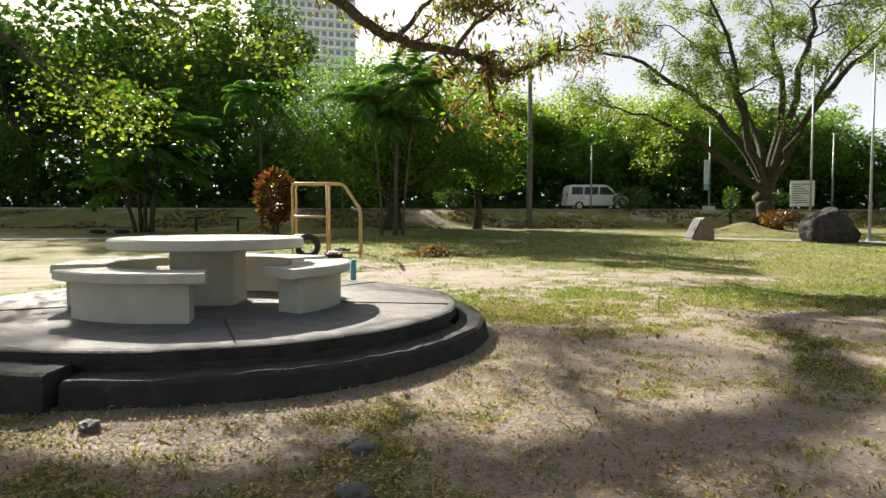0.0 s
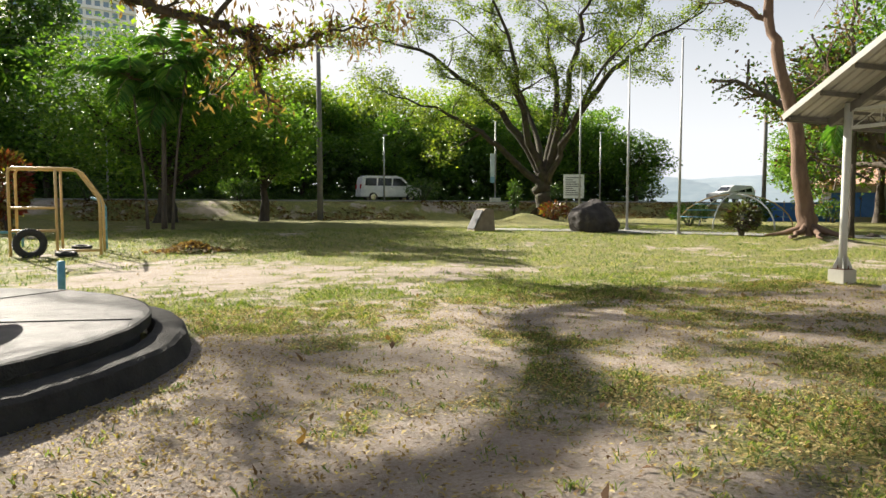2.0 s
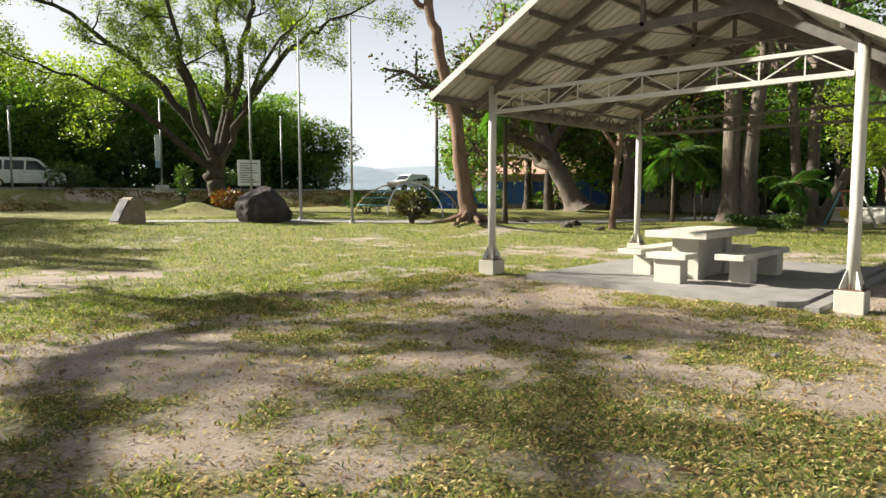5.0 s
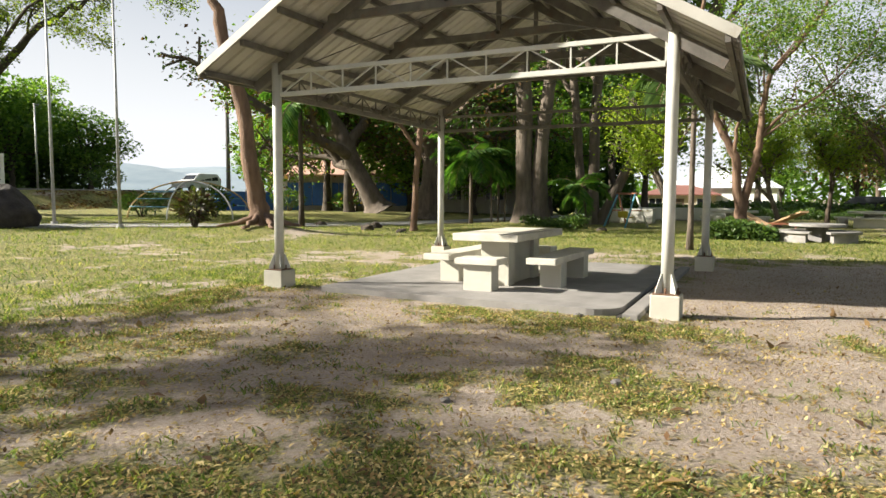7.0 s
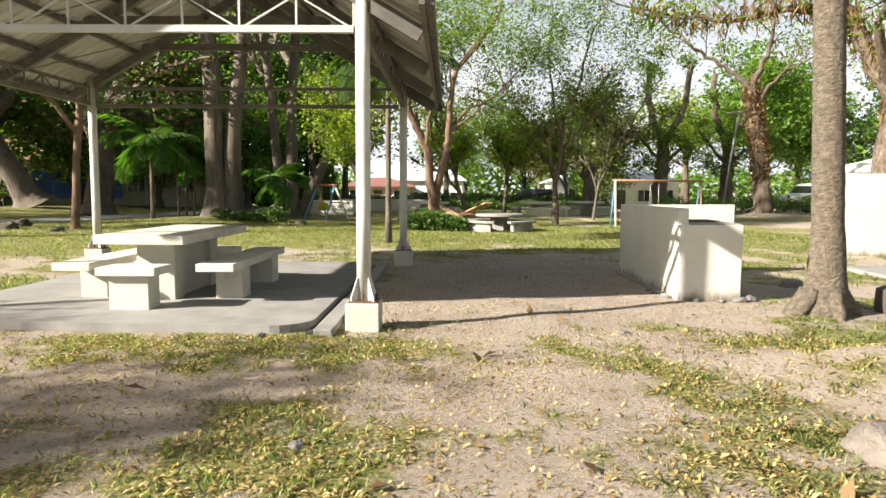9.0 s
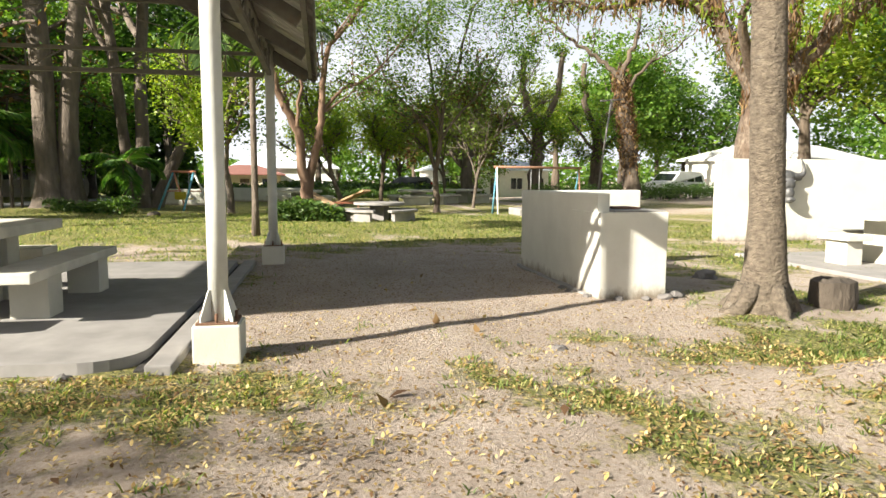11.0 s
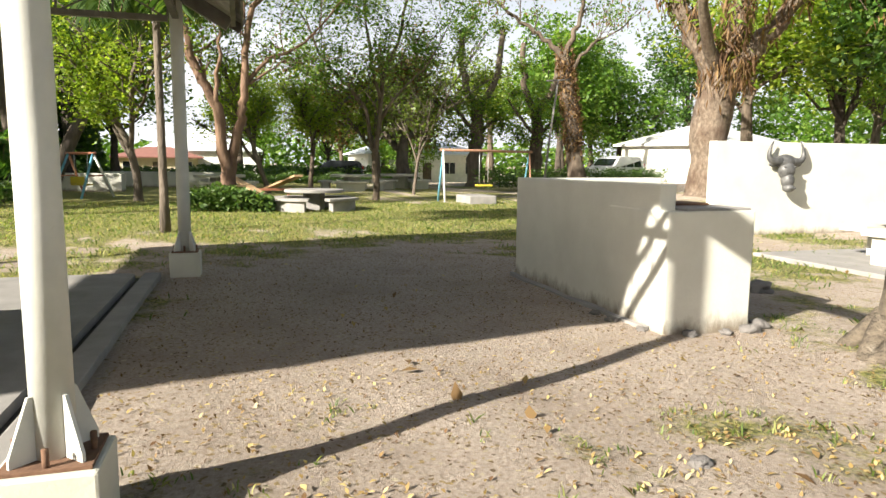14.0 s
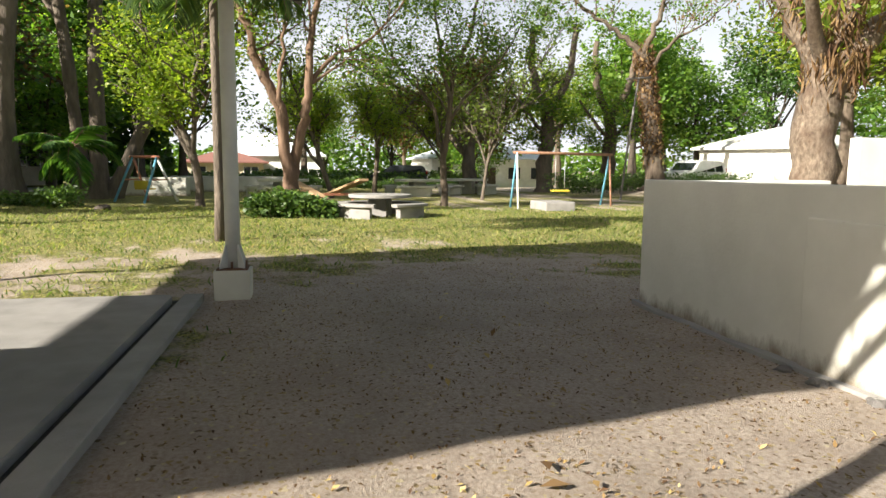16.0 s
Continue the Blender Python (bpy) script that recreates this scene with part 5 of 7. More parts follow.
for fl_ in range(14, 29):
    part("balcony", boxm(-17, 17, -11.9, -11, fl_ * 3.1, fl_ * 3.1 + 0.95, 0.05), HAZED_TOWER, HB)
    for i in range(14):
        link("window", pane, HB, m=pose(-15.8 + i * 2.43, -11.1, fl_ * 3.1 + 1.05))

# far hills
def hill(x, y, w, h, seed, col):
    V, F = [], []
    n_ = 60
    for i in range(n_ + 1):
        u = i / n_
        hh = h * math.sin(math.pi * u) ** 0.8 * (0.75 + 0.35 * noise.noise(Vector((u * 5, seed, 0)))) + 0.03 * h * noise.noise(Vector((u * 40, seed, 2)))
        for k in range(5):
            V.append((x + (u - 0.5) * w + k * 12, y + k * h * 1.2 - (u - 0.5) * w * 0.8, max(-2, hh * [0, 0.35, 0.65, 0.9, 1][k])))
    for i in range(n_):
        for k in range(4):
            a = i * 5 + k
            F.append((a, a + 5, a + 6, a + 1))
    return tagged(link("hill", mesh_of("hill", V, F, surface("hazy_far_slope", *col, scale=0.03, rough=1.0, grain=0.4), True)), "low hazy blue-green hill on the horizon", "hill", kind="structure")


hill(560, 700, 700, 75, 3.3, ((0.16, 0.22, 0.27), (0.22, 0.28, 0.32)))
hill(800, 500, 900, 60, 8.1, ((0.20, 0.26, 0.31), (0.26, 0.32, 0.36)))

# ---- trees ----
SPREAD = dict(trunk=3.6, rad=0.62, wander=0.16, lift=(0.0, 0.05, 0.07, 0.05), taper=0.6, levels=4, kids=(6, 4, 3, 3), start=0.42, angle=(32, 58), short=0.66, thin=0.62, flare=0.7, first=2.4)
# the wide-limbed tree by the boulder
def fan(right, rows):
    """Limb points from (sideways, back, up) rows; right: the unit vector sideways."""
    rx, ry_ = right
    return [(u * rx - w * ry_, u * ry_ + w * rx, z) for u, w, z in rows]


R1 = (0.868, -0.496)
limbed("wide-spreading tree with mossy limbs and a thin feathery crown", pose(24.2, 41.3, land(24.2, 41.3)), [
    ([(0, 0, -0.15), (0.05, 0, 1.0), (-0.05, 0.05, 2.2), (0, 0, 3.2)], 0.62, 0.5, 0),
    (fan(R1, [(0, 0, 2.7), (-2.3, 0.6, 6.6), (-4.9, 1.2, 9.2), (-8.8, 1.5, 12.0), (-13.0, 1.2, 12.8)]), 0.34, 0.05, 9),
    (fan(R1, [(-0.2, 0, 2.5), (-3.6, -1.2, 5.3), (-6.2, -2.2, 6.9), (-9.6, -3.0, 8.0)]), 0.27, 0.04, 6),
    (fan(R1, [(0, 0, 3.0), (-1.5, -1.0, 7.1), (-1.9, -2.0, 11.0), (-3.9, -3.0, 15.0)]), 0.30, 0.06, 7),
    (fan(R1, [(0.1, 0, 2.9), (0.8, 1.0, 8.4), (0.3, 2.5, 12.3), (0, 4, 15.5)]), 0.30, 0.06, 7),
    (fan(R1, [(0.2, 0, 2.9), (1.8, -0.6, 9.7), (2.4, -1.0, 13), (3.6, -1.6, 15.5)]), 0.28, 0.06, 7),
    (fan(R1, [(0.2, 0, 2.9), (2.9, 0.8, 8.2), (4.9, 1.0, 10.3), (7.0, 1.5, 12.0), (10, 1.2, 13.6)]), 0.30, 0.05, 8),
    (fan(R1, [(0.2, 0, 2.7), (1.6, -2.2, 5.6), (3.0, -4.5, 8.6), (4.6, -6.5, 10.2)]), 0.24, 0.04, 6),
    (fan(R1, [(0, 0.1, 2.8), (-0.8, 2.6, 6.5), (-2.2, 5.0, 9.8), (-3.2, 7, 11.5)]), 0.26, 0.05, 6),
    (fan(R1, [(-1.4, 0.4, 5.0), (-1.2, 0.2, 8.0), (-2.6, 0.4, 10.4), (-6.0, 0.6, 13.6)]), 0.17, 0.04, 6),
], dict(TWIG, length=2.0), MOSSBARK, [("crown", L_FINE, 0.15, 6, 0.20, 0.1, 2.0), ("young_leaves", L_LIGHT, 0.18, 2, 0.22, 0.1, 1.8)], 21, flare=0.9, from_u=0.4, gnarl=0.13)

# the overhanging shade tree to the west of the plinth, out of sight but for its low limbs
SB = Vector((-10.8, 15.2, 0))


def local(rows):
    return [tuple(Vector(p) - SB) for p in rows]


# the high limbs are unseen, placed where they cast shade patches on the lawn
limbed("old rain tree whose limbs shade the lawn", pose(*SB), [
    ([(0, 0, -0.15), (0.1, 0, 2), (0.2, 0.1, 4.6), (0.4, 0.3, 6.5)], 0.75, 0.5, 0),
    (local([(-10.5, 15.4, 5.6), (-8.7, 18.8, 9), (-8.2, 22.6, 10.3)]), 0.32, 0.06, 3),
    (local([(-8.7, 18.8, 9), (-6, 21.3, 10.2), (-3.6, 25.9, 10.6)]), 0.13, 0.03, 3),
    (local([(-8.7, 18.8, 9), (-5, 20.3, 10.0), (-2.2, 20.4, 10.6)]), 0.11, 0.03, 2),
    (local([(-5, 20.3, 10.0), (-3.0, 22.7, 10.4), (-2.0, 23.6, 10.6)]), 0.08, 0.02, 1),
    (local([(-6, 21.3, 10.2), (-6.2, 24.4, 10.5), (-6.0, 27, 10.6)]), 0.14, 0.04, 6),
    (local([(-3.6, 25.9, 10.6), (-1.4, 27.4, 10.9)]), 0.10, 0.03, 1),
    (local([(-6, 21.3, 10.2), (-3.0, 23.2, 10.7), (-0.2, 25.4, 11.0), (2.9, 28.4, 11.0)]), 0.13, 0.04, 5),
    (local([(-10.5, 15.4, 5.6), (-11, 20, 9), (-10.5, 24, 10.5)]), 0.26, 0.05, 5),
    (local([(-10.5, 15.4, 5.6), (-12, 12, 9), (-12.5, 8, 10)]), 0.26, 0.05, 6),
    (local([(-10.5, 15.4, 5.6), (-8.5, 14.4, 6.6), (-5.6, 14.1, 6.0), (-3.6, 14, 5.2), (-2.8, 14, 4.4)]), 0.10, 0.02, 3),
    (local([(-8.5, 14.4, 6.6), (-7.4, 14.1, 5.6), (-6.3, 14, 4.4), (-5.7, 14, 3.9)]), 0.05, 0.02, 2),
], dict(TWIG, length=1.15, lift=(0.0, 0.0, 0.01, 0.0, 0.0)), BARK_DARK, [("crown", L_FINE, 0.10, 2, 0.26, 0.2, 1.7), ("inner_leaves", L_LIGHT, 0.105, 1, 0.25, 0.2, 1.7)], 33, from_u=0.5)
# the limb that hangs into view, wrapped in dried ferns
fern_limb = limbed("fern-hung limb with brown and yellow fronds", pose(*SB), [
    (local([(-10.5, 15.4, 5.2), (-6, 18, 7.9), (-2.5, 20.2, 8.2), (-0.3, 20.5, 7.0), (0.7, 20.5, 6.5), (2.35, 20.5, 6.1), (3.25, 20.5, 5.95), (3.5, 20.5, 4.95)]), 0.22, 0.09, 5),
    (local([(3.3, 20.5, 5.8), (3.9, 20.5, 5.45), (4.6, 20.5, 5.75), (5.6, 20.4, 6.2), (6.6, 20.3, 6.4)]), 0.12, 0.02, 2),
    (local([(0.7, 20.5, 6.5), (1.5, 20.6, 7.4), (2.2, 20.6, 8.0), (3.0, 20.6, 8.3)]), 0.09, 0.03, 4),
    (local([(2.4, 20.5, 6.1), (3.2, 20.3, 7.0), (3.8, 20.2, 7.5), (4.3, 20.2, 7.9)]), 0.08, 0.02, 4),
], dict(TWIG, length=0.9, levels=3), BARK_DARK, [("dried_foliage", L_BROWN, 0.30, 3, 0.28, 1.0, 4.0), ("yellow_foliage", L_LIGHT, 0.18, 1, 0.35, 0.3, 2.2)], 34, flare=0.0, from_u=0.6)

WEST_LINES = [(local([(-2.5, 20.2, 8.2), (-0.3, 20.5, 7.0), (0.7, 20.5, 6.5), (2.35, 20.5, 6.1), (3.25, 20.5, 5.95), (3.5, 20.5, 4.95)]), 0.16), (local([(3.3, 20.5, 5.8), (3.9, 20.5, 5.45), (4.6, 20.5, 5.75), (5.6, 20.4, 6.2)]), 0.12), (local([(2.2, 20.5, 7.3), (2.9, 20.4, 7.5), (3.7, 20.3, 7.4)]), 0.42)]
# mango-like dense tree behind the climbing frame
clump_tree("broad dense dark green tree with low limbs", pose(0.6, 41.0, land(0, 40)), 9.8, 14.0, 2.0, BARK_DARK, L_MID, 0.21, 32000, 4, 74, trunk_r=0.5, base=1.5)
clump_tree("leafy tree beside the broad dark one", pose(6.0, 43.0, land(6, 43)), 7.5, 6.5, 2.2, BARK_DARK, L_MID, 0.26, 6000, 14, 20, trunk_r=0.25)
palm("clump of slender palms in front of the dense tree", pose(0.6, 33.2, land(0.6, 33.2)), 5, 0.06, 10, 2.8, 5, stems=[(-0.5, 0, 6.4, -0.5), (0.1, 0.2, 7.6, 0.2), (0.5, -0.1, 6.9, 0.7), (0.2, 0.5, 5.5, 0.1)], bark=BARK_PALE, leaflets=22)
palm("bushy feather palm with many stems", pose(-12.6, 37.2, land(-12.6, 37.2)), 4, 0.11, 12, 3.2, 6, stems=[(-0.4, 0, 2.2, -0.7), (0.3, 0.2, 3.6, 0.5), (0.5, -0.2, 5.0, 0.8), (-0.2, 0.3, 6.0, -0.6), (0.1, 0, 4.2, 0.1)], bark=BARK_DARK, leaflets=20, lw=0.085, sag=1.25, low=0.1, leaf=L_PALM)
palm("single tall slender palm behind the lawn", pose(-7.6, 43.5, land(-7.6, 43.5)), 8.2, 0.09, 15, 2.8, 7, sag=1.7, lw=0.085, leaflets=20)

# dead-looking leaning tree by the shelter, with a root plate
R2 = (0.65, -0.76)
limbed("leaning bare-limbed tree with red-brown bark and spread roots", pose(22.6, 19.4, land(22.6, 19.4)), [
    (fan(R2, [(0, 0, -0.15), (-0.2, 0, 1.2), (-0.46, 0, 3.3), (-1.1, 0.1, 6.05), (-1.55, 0.2, 7.9), (-1.6, 0.2, 9.6), (-1.9, 0.4, 12)]), 0.36, 0.10, 0),
    (fan(R2, [(-1.5, 0.2, 7.7), (-2.4, 0.3, 8.5), (-3.6, 0.5, 9.2), (-6, 0.8, 9.8)]), 0.13, 0.03, 5),
    (fan(R2, [(-1.6, 0.2, 8.9), (-0.4, -0.3, 9.0), (0.9, -0.6, 8.4), (2.2, -0.8, 8.5), (4.5, -1, 9.6)]), 0.11, 0.03, 6),
    (fan(R2, [(-1.7, 0.2, 9.6), (-0.5, 0.8, 11), (1.5, 1.2, 12)]), 0.12, 0.03, 5),
    (fan(R2, [(-0.8, 0.1, 4.8), (0.2, 0.2, 5.6), (0.5, 0.2, 6.8)]), 0.05, 0.02, 3),
], dict(TWIG, length=1.5, levels=3), BARK_RED, [("crown", L_FINE, 0.13, 0.8, 0.25, 0.1, 1.8)], 45, flare=1.0)


def roots(m, count, reach, rad, bark, seed, label):
    """Surface roots that run out over the soil."""
    r = np.random.default_rng(seed)
    t = thing("tree_roots", label, "roots", m)
    for k in range(count):
        a = 2 * math.pi * (k + r.uniform(-0.3, 0.3)) / count
        pts = []
        for i in range(7):
            u = i / 6
            pts.append((math.cos(a) * (0.15 + reach * u), math.sin(a) * (0.15 + reach * u), 0.32 * (1 - u) ** 2 - 0.06 * u + r.uniform(-0.02, 0.03)))
            a += r.uniform(-0.22, 0.22)
        tube("root", pts, [rad * (1 - 0.75 * i / 6) for i in range(7)], bark, t, sides=8)
    return t


roots(pose(22.6, 19.4, land(22.6, 19.4)), 9, 1.3, 0.13, BARK_RED, 2, "exposed red-brown roots round the leaning tree")

# ringed palm trunk beside the counter
pts = [(0, 0, -0.1), (0, 0, 0.05), (0, 0, 0.2), (0.0, 0, 0.45), (0.01, 0, 0.8)] + [(0.01, 0.0055 * k, 0.8 + 0.12 * k) for k in range(1, 62)]
rr = [0.27, 0.25, 0.22, 0.185, 0.165] + [0.152 - 0.0003 * k + (0.0025 if k % 2 else -0.002) for k in range(1, 62)]
t = thing("palm", "thick ringed grey palm trunk standing by the counter", "palm tree", pose(13.2, 0.24, 0))
TRUNK = surface("ringed_palm_bark", (0.075, 0.058, 0.042), (0.19, 0.155, 0.115), 14, 0.95, grain=26, relief=1.0, stretch=(1, 1, 1.6), stain=(0.24, 0.215, 0.18), stain_scale=5, stain_cut=(0.6, 0.8))
tube("stem", pts, rr, TRUNK, t, sides=24)
r_ = np.random.default_rng(3)
V, F = [], []
for k in range(16):
    rib, v, f = frond_data(r_, (0.0, 0.33, 8.1), 2.4 * k, r_.uniform(-0.3, 1.2), 3.6, 26, 0.05, 1.5)
    o = len(V)
    V += v
    F += [tuple(i + o for i in g) for g in f]
link("fronds", mesh_of("fronds", V, F, L_PALM), t)
bm = bmesh.new()
lathe(bm, [(0.10, -0.05), (0.2, -0.05), (0.215, 0.1), (0.2, 0.27), (0.12, 0.3), (0.0, 0.26)], 18, closed=False, wobble=0.06)
tagged(part("tree_stump", bm, BARK_DARK, m=pose(13.35, -0.62, 0.0)), "short dark cut stump beside the palm", "stump")

roots(pose(13.2, 0.26, -0.05), 6, 0.42, 0.085, TRUNK, 9, "short thick roots at the foot of the ringed trunk")

# slender palm and orange-barked tree east of the shelter
palm("slender palm with arching fronds east of the shelter", pose(22.6, 5.63, 0), 4.4, 0.078, 13, 2.0, 17, sag=1.9, lw=0.017, leaflets=30, leaf=L_HEDGE, stems=[(0, 0, 4.4, 0.0)], low=0.0)
ORANGE = dict(trunk=1.1, rad=0.3, wander=0.10, lift=(0.0, 0.10, 0.06, 0.03), taper=0.85, levels=4, kids=(2, 3, 3, 3), start=0.75, angle=(14, 38), short=0.6, thin=0.75, flare=0.5, first=5.0)
EAST = (0.0, -1.0)
AIRY = dict(TWIG, length=1.5, levels=4, kids=(3, 3, 3, 3))
limbed("forked tree with orange-brown bark and an airy crown", pose(29.2, 4.65, land(29.2, 4.65)), [
    (fan(EAST, [(0, 0, -0.15), (0, 0, 0.5), (-0.09, 0, 1.1), (-0.28, 0, 2.6), (-0.73, 0.1, 3.5), (-0.95, 0.1, 4.4), (-1.24, 0.2, 5.2), (-1.5, 0.3, 6.8), (-1.4, 0.3, 8.2)]), 0.21, 0.06, 7),
    (fan(EAST, [(0.02, 0.05, 0.5), (0.10, 0.05, 1.2), (0.34, 0, 2.3), (0.45, 0, 2.9), (0.56, 0.1, 4.4), (0.73, 0.1, 5.3), (1.4, 0.1, 6.0), (2.2, 0.2, 7.2)]), 0.17, 0.05, 7),
    (fan(EAST, [(-0.3, 0, 2.6), (-0.2, -0.1, 3.4), (-0.1, -0.2, 4.6), (0.0, -0.2, 6.4)]), 0.07, 0.03, 5),
    (fan(EAST, [(0.5, 0, 3.2), (1.1, 0.2, 3.9), (1.9, 0.3, 4.3), (2.8, 0.3, 5.2)]), 0.07, 0.025, 5),
], AIRY, BARK_RED, [("crown", L_MID, 0.10, 7, 0.24, 0.1, 1.8), ("young_leaves", L_LIGHT, 0.10, 2, 0.24, 0.1, 1.8)], 51, flare=0.5, from_u=0.45, gnarl=0.03)
THIN = dict(trunk=1.8, rad=0.2, wander=0.12, lift=(0.0, 0.09, 0.06, 0.03), taper=0.85, levels=4, kids=(2, 3, 3, 3), start=0.7, angle=(16, 42), short=0.62, thin=0.7, flare=0.5, first=2.6)
limbed("slim forked tree with dark bark and small leaves", pose(32.4, -0.05, 0), [
    (fan(EAST, [(0, 0, -0.15), (-0.05, 0, 1.2), (0.1, 0, 2.4), (0.24, 0, 4.0), (0.75, 0.1, 5.2), (1.3, 0.2, 7.4)]), 0.12, 0.04, 6),
    (fan(EAST, [(-0.03, 0.05, 0.6), (-0.12, 0.1, 1.8), (-0.3, 0.1, 3.0), (-1.1, 0.1, 3.9), (-1.8, 0.1, 4.8), (-2.4, 0.2, 6.0)]), 0.09, 0.03, 6),
    (fan(EAST, [(0.15, 0, 3.2), (-0.1, -0.1, 4.4), (-0.4, -0.2, 6.2), (-0.3, -0.2, 8.2)]), 0.07, 0.025, 5),
    (fan(EAST, [(0.1, 0, 2.6), (0.7, -0.2, 3.6), (1.6, -0.3, 4.4), (2.3, -0.3, 5.6)]), 0.06, 0.02, 5),
], AIRY, BARK, [("crown", L_MID, 0.10, 7, 0.24, 0.1, 1.8), ("dark_leaves", L_HEDGE, 0.10, 2, 0.24, 0.1, 1.8)], 61, flare=0.4, from_u=0.4, gnarl=0.03)
tree("slim many-stemmed tree with small leaves", pose(32.5, 7.4, 0), dict(THIN, rad=0.13), BARK_PALE, L_LIGHT, 0.13, 11, 0.33, 62)
tree("slim pale tree on the far lawn", pose(38.5, 3.3, 0), dict(THIN, rad=0.12, first=2.2), BARK_PALE, L_LIGHT, 0.13, 7, 0.35, 63)
tree("slim tree with thin yellow-green crown on the far lawn", pose(44, 1.0, 0), dict(THIN, rad=0.12, first=2.0), BARK, L_LIGHT, 0.14, 9, 0.32, 64)
tree("slim tree with a thin crown near the swing bar", pose(36.5, -2.4, 0), dict(THIN, rad=0.07, first=1.9), BARK_PALE, L_FINE, 0.13, 3, 0.35, 65)
tree("slim tree on the far lawn", pose(45.5, -2.8, 0), dict(THIN, rad=0.1, first=1.8), BARK_PALE, L_LIGHT, 0.16, 4, 0.35, 66)

# twin trunk and its neighbours
TALL = dict(trunk=8.0, rad=0.46, wander=0.05, lift=(0.02, 0.06, 0.04, 0.02), taper=0.72, levels=4, kids=(3, 3, 3, 3), start=0.75, angle=(18, 45), short=0.55, thin=0.68, flare=0.8, first=1.1)
tree("tall tree with two thick grey trunks grown together", pose(33.6, 13.4, land(33.6, 13.4)), TALL, BARK_PALE, L_MID, 0.26, 4, 0.5, 71, limbs_first=[((-0.1, 0.27, -0.1), (0.0, 0.015, 1), 9, 0.42), ((0.1, -0.3, -0.1), (0.02, -0.045, 1), 9, 0.36)])
tree("tall tree with several pale leaning trunks", pose(37.2, 11.6, 0), TALL, BARK_PALE, L_MID, 0.26, 4, 0.5, 72, limbs_first=[((0, 0.3, -0.1), (0.03, 0.10, 1), 8, 0.24), ((0, -0.1, -0.1), (0.0, -0.02, 1), 9, 0.30), ((0.1, -0.4, -0.1), (0.0, -0.45, 1), 8, 0.26)])
OLD = dict(trunk=5.0, rad=0.6, wander=0.12, lift=(0.0, 0.02, 0.02, 0.0), taper=0.7, levels=4, kids=(4, 4, 3, 3), start=0.5, angle=(30, 65), short=0.62, thin=0.66, flare=0.8, first=1.5)
tree("old leaning tree with ferns and dry leaves on its limbs", pose(38.2, 24.2, land(38.2, 24.2)), OLD, BARK_PALE, L_MID, 0.26, 6, 0.5, 81, extra=[(L_BROWN, 0.24, 0.6, 0.5, "dry_leaves", 0.5)], limbs_first=[((0, 0, -0.1), (-0.25, 0.35, 1), 5.5, 0.62)])
tree("old thick tree with dry leaves on its limbs", pose(36.3, 20.2, land(36.3, 20.2)), OLD, BARK, L_DARK, 0.26, 6, 0.5, 82, extra=[(L_BROWN, 0.24, 0.5, 0.5, "dry_leaves", 0.5)])
tree("slim upright tree with a thin trunk", pose(27.4, 16.1, 0.02), dict(THIN, rad=0.13, trunk=3.4, first=1.2), BARK_RED, L_DARK, 0.17, 5, 0.5, 83)
palm("small green palm on the lawn by the leaning tree", pose(26.2, 20.5, land(26.2, 20.5)), 4.8, 0.11, 13, 2.2, 84, sag=2.2, lw=0.05, bark=BARK_DARK)
palm("feathery palm with a pale stem on the far lawn", pose(33.2, 16.2, 0.05), 3.2, 0.09, 15, 2.3, 85, lw=0.05)
palm("clump of thin palm stems beside the feathery palm", pose(34.6, 15.4, 0.02), 3, 0.045, 7, 1.5, 86, stems=[(0, 0, 3.2, 0.1), (0.3, 0.1, 3.0, 0.3), (-0.3, 0.2, 2.7, -0.2), (0.1, -0.3, 2.5, 0.2)])
palm("small dark palm on the lawn by the swing", pose(33.6, 11.2, 0), 1.7, 0.1, 13, 1.6, 87, lw=0.04, bark=BARK_DARK)

# tree hung with dried ferns behind the counter, and those along the southern hedge
R3 = (-0.65, -0.76)
FERNBARK = surface("flaking_brown_bark", (0.06, 0.042, 0.03), (0.21, 0.165, 0.125), 9, 0.95, grain=14, relief=1.0, stretch=(1, 1, 0.5), stain=(0.07, 0.04, 0.025), stain_scale=1.0, stain_cut=(0.45, 0.7))
fern_tree = limbed("huge rough-barked tree hung with dried brown ferns", pose(30.3, -11.8, land(30.3, -11.8)), [
    (fan(R3, [(0, 0, -0.2), (0, 0, 1.5), (0.05, 0, 3.0), (0.3, 0, 4.5)]), 0.72, 0.62, 0),
    (fan(R3, [(0.2, 0, 4.0), (-1.0, -0.2, 6.0), (-1.8, -0.4, 7.6), (-3.4, -0.8, 9.2), (-6, -1, 11)]), 0.42, 0.10, 8),
    (fan(R3, [(0.3, 0, 4.2), (0.7, 0.6, 6.4), (0.9, 1.0, 9), (0.5, 1.5, 12)]), 0.40, 0.10, 7),
    (fan(R3, [(0.4, 0, 4.1), (1.5, -0.3, 5.3), (2.4, -0.5, 6.3), (4.5, -0.8, 7.6), (8, -1, 9.5)]), 0.40, 0.10, 9),
    (fan(R3, [(-1.6, -0.4, 7.2), (-3.5, -1.6, 7.7), (-5.6, -2.4, 7.4), (-8.5, -3.4, 8.2)]), 0.17, 0.04, 6),
    (fan(R3, [(0.2, 0, 4.0), (-0.4, -2.2, 6.0), (0.4, -4.5, 8.2)]), 0.30, 0.07, 7),
], dict(TWIG, length=1.5, levels=3), FERNBARK, [("crown", L_MID, 0.16, 5, 0.42, 0.1, 1.7), ("dried_foliage", L_BROWN, 0.34, 1, 0.30, 2.2, 6.0)], 91, flare=0.45, from_u=0.6)
R4 = (-0.30, -0.954)
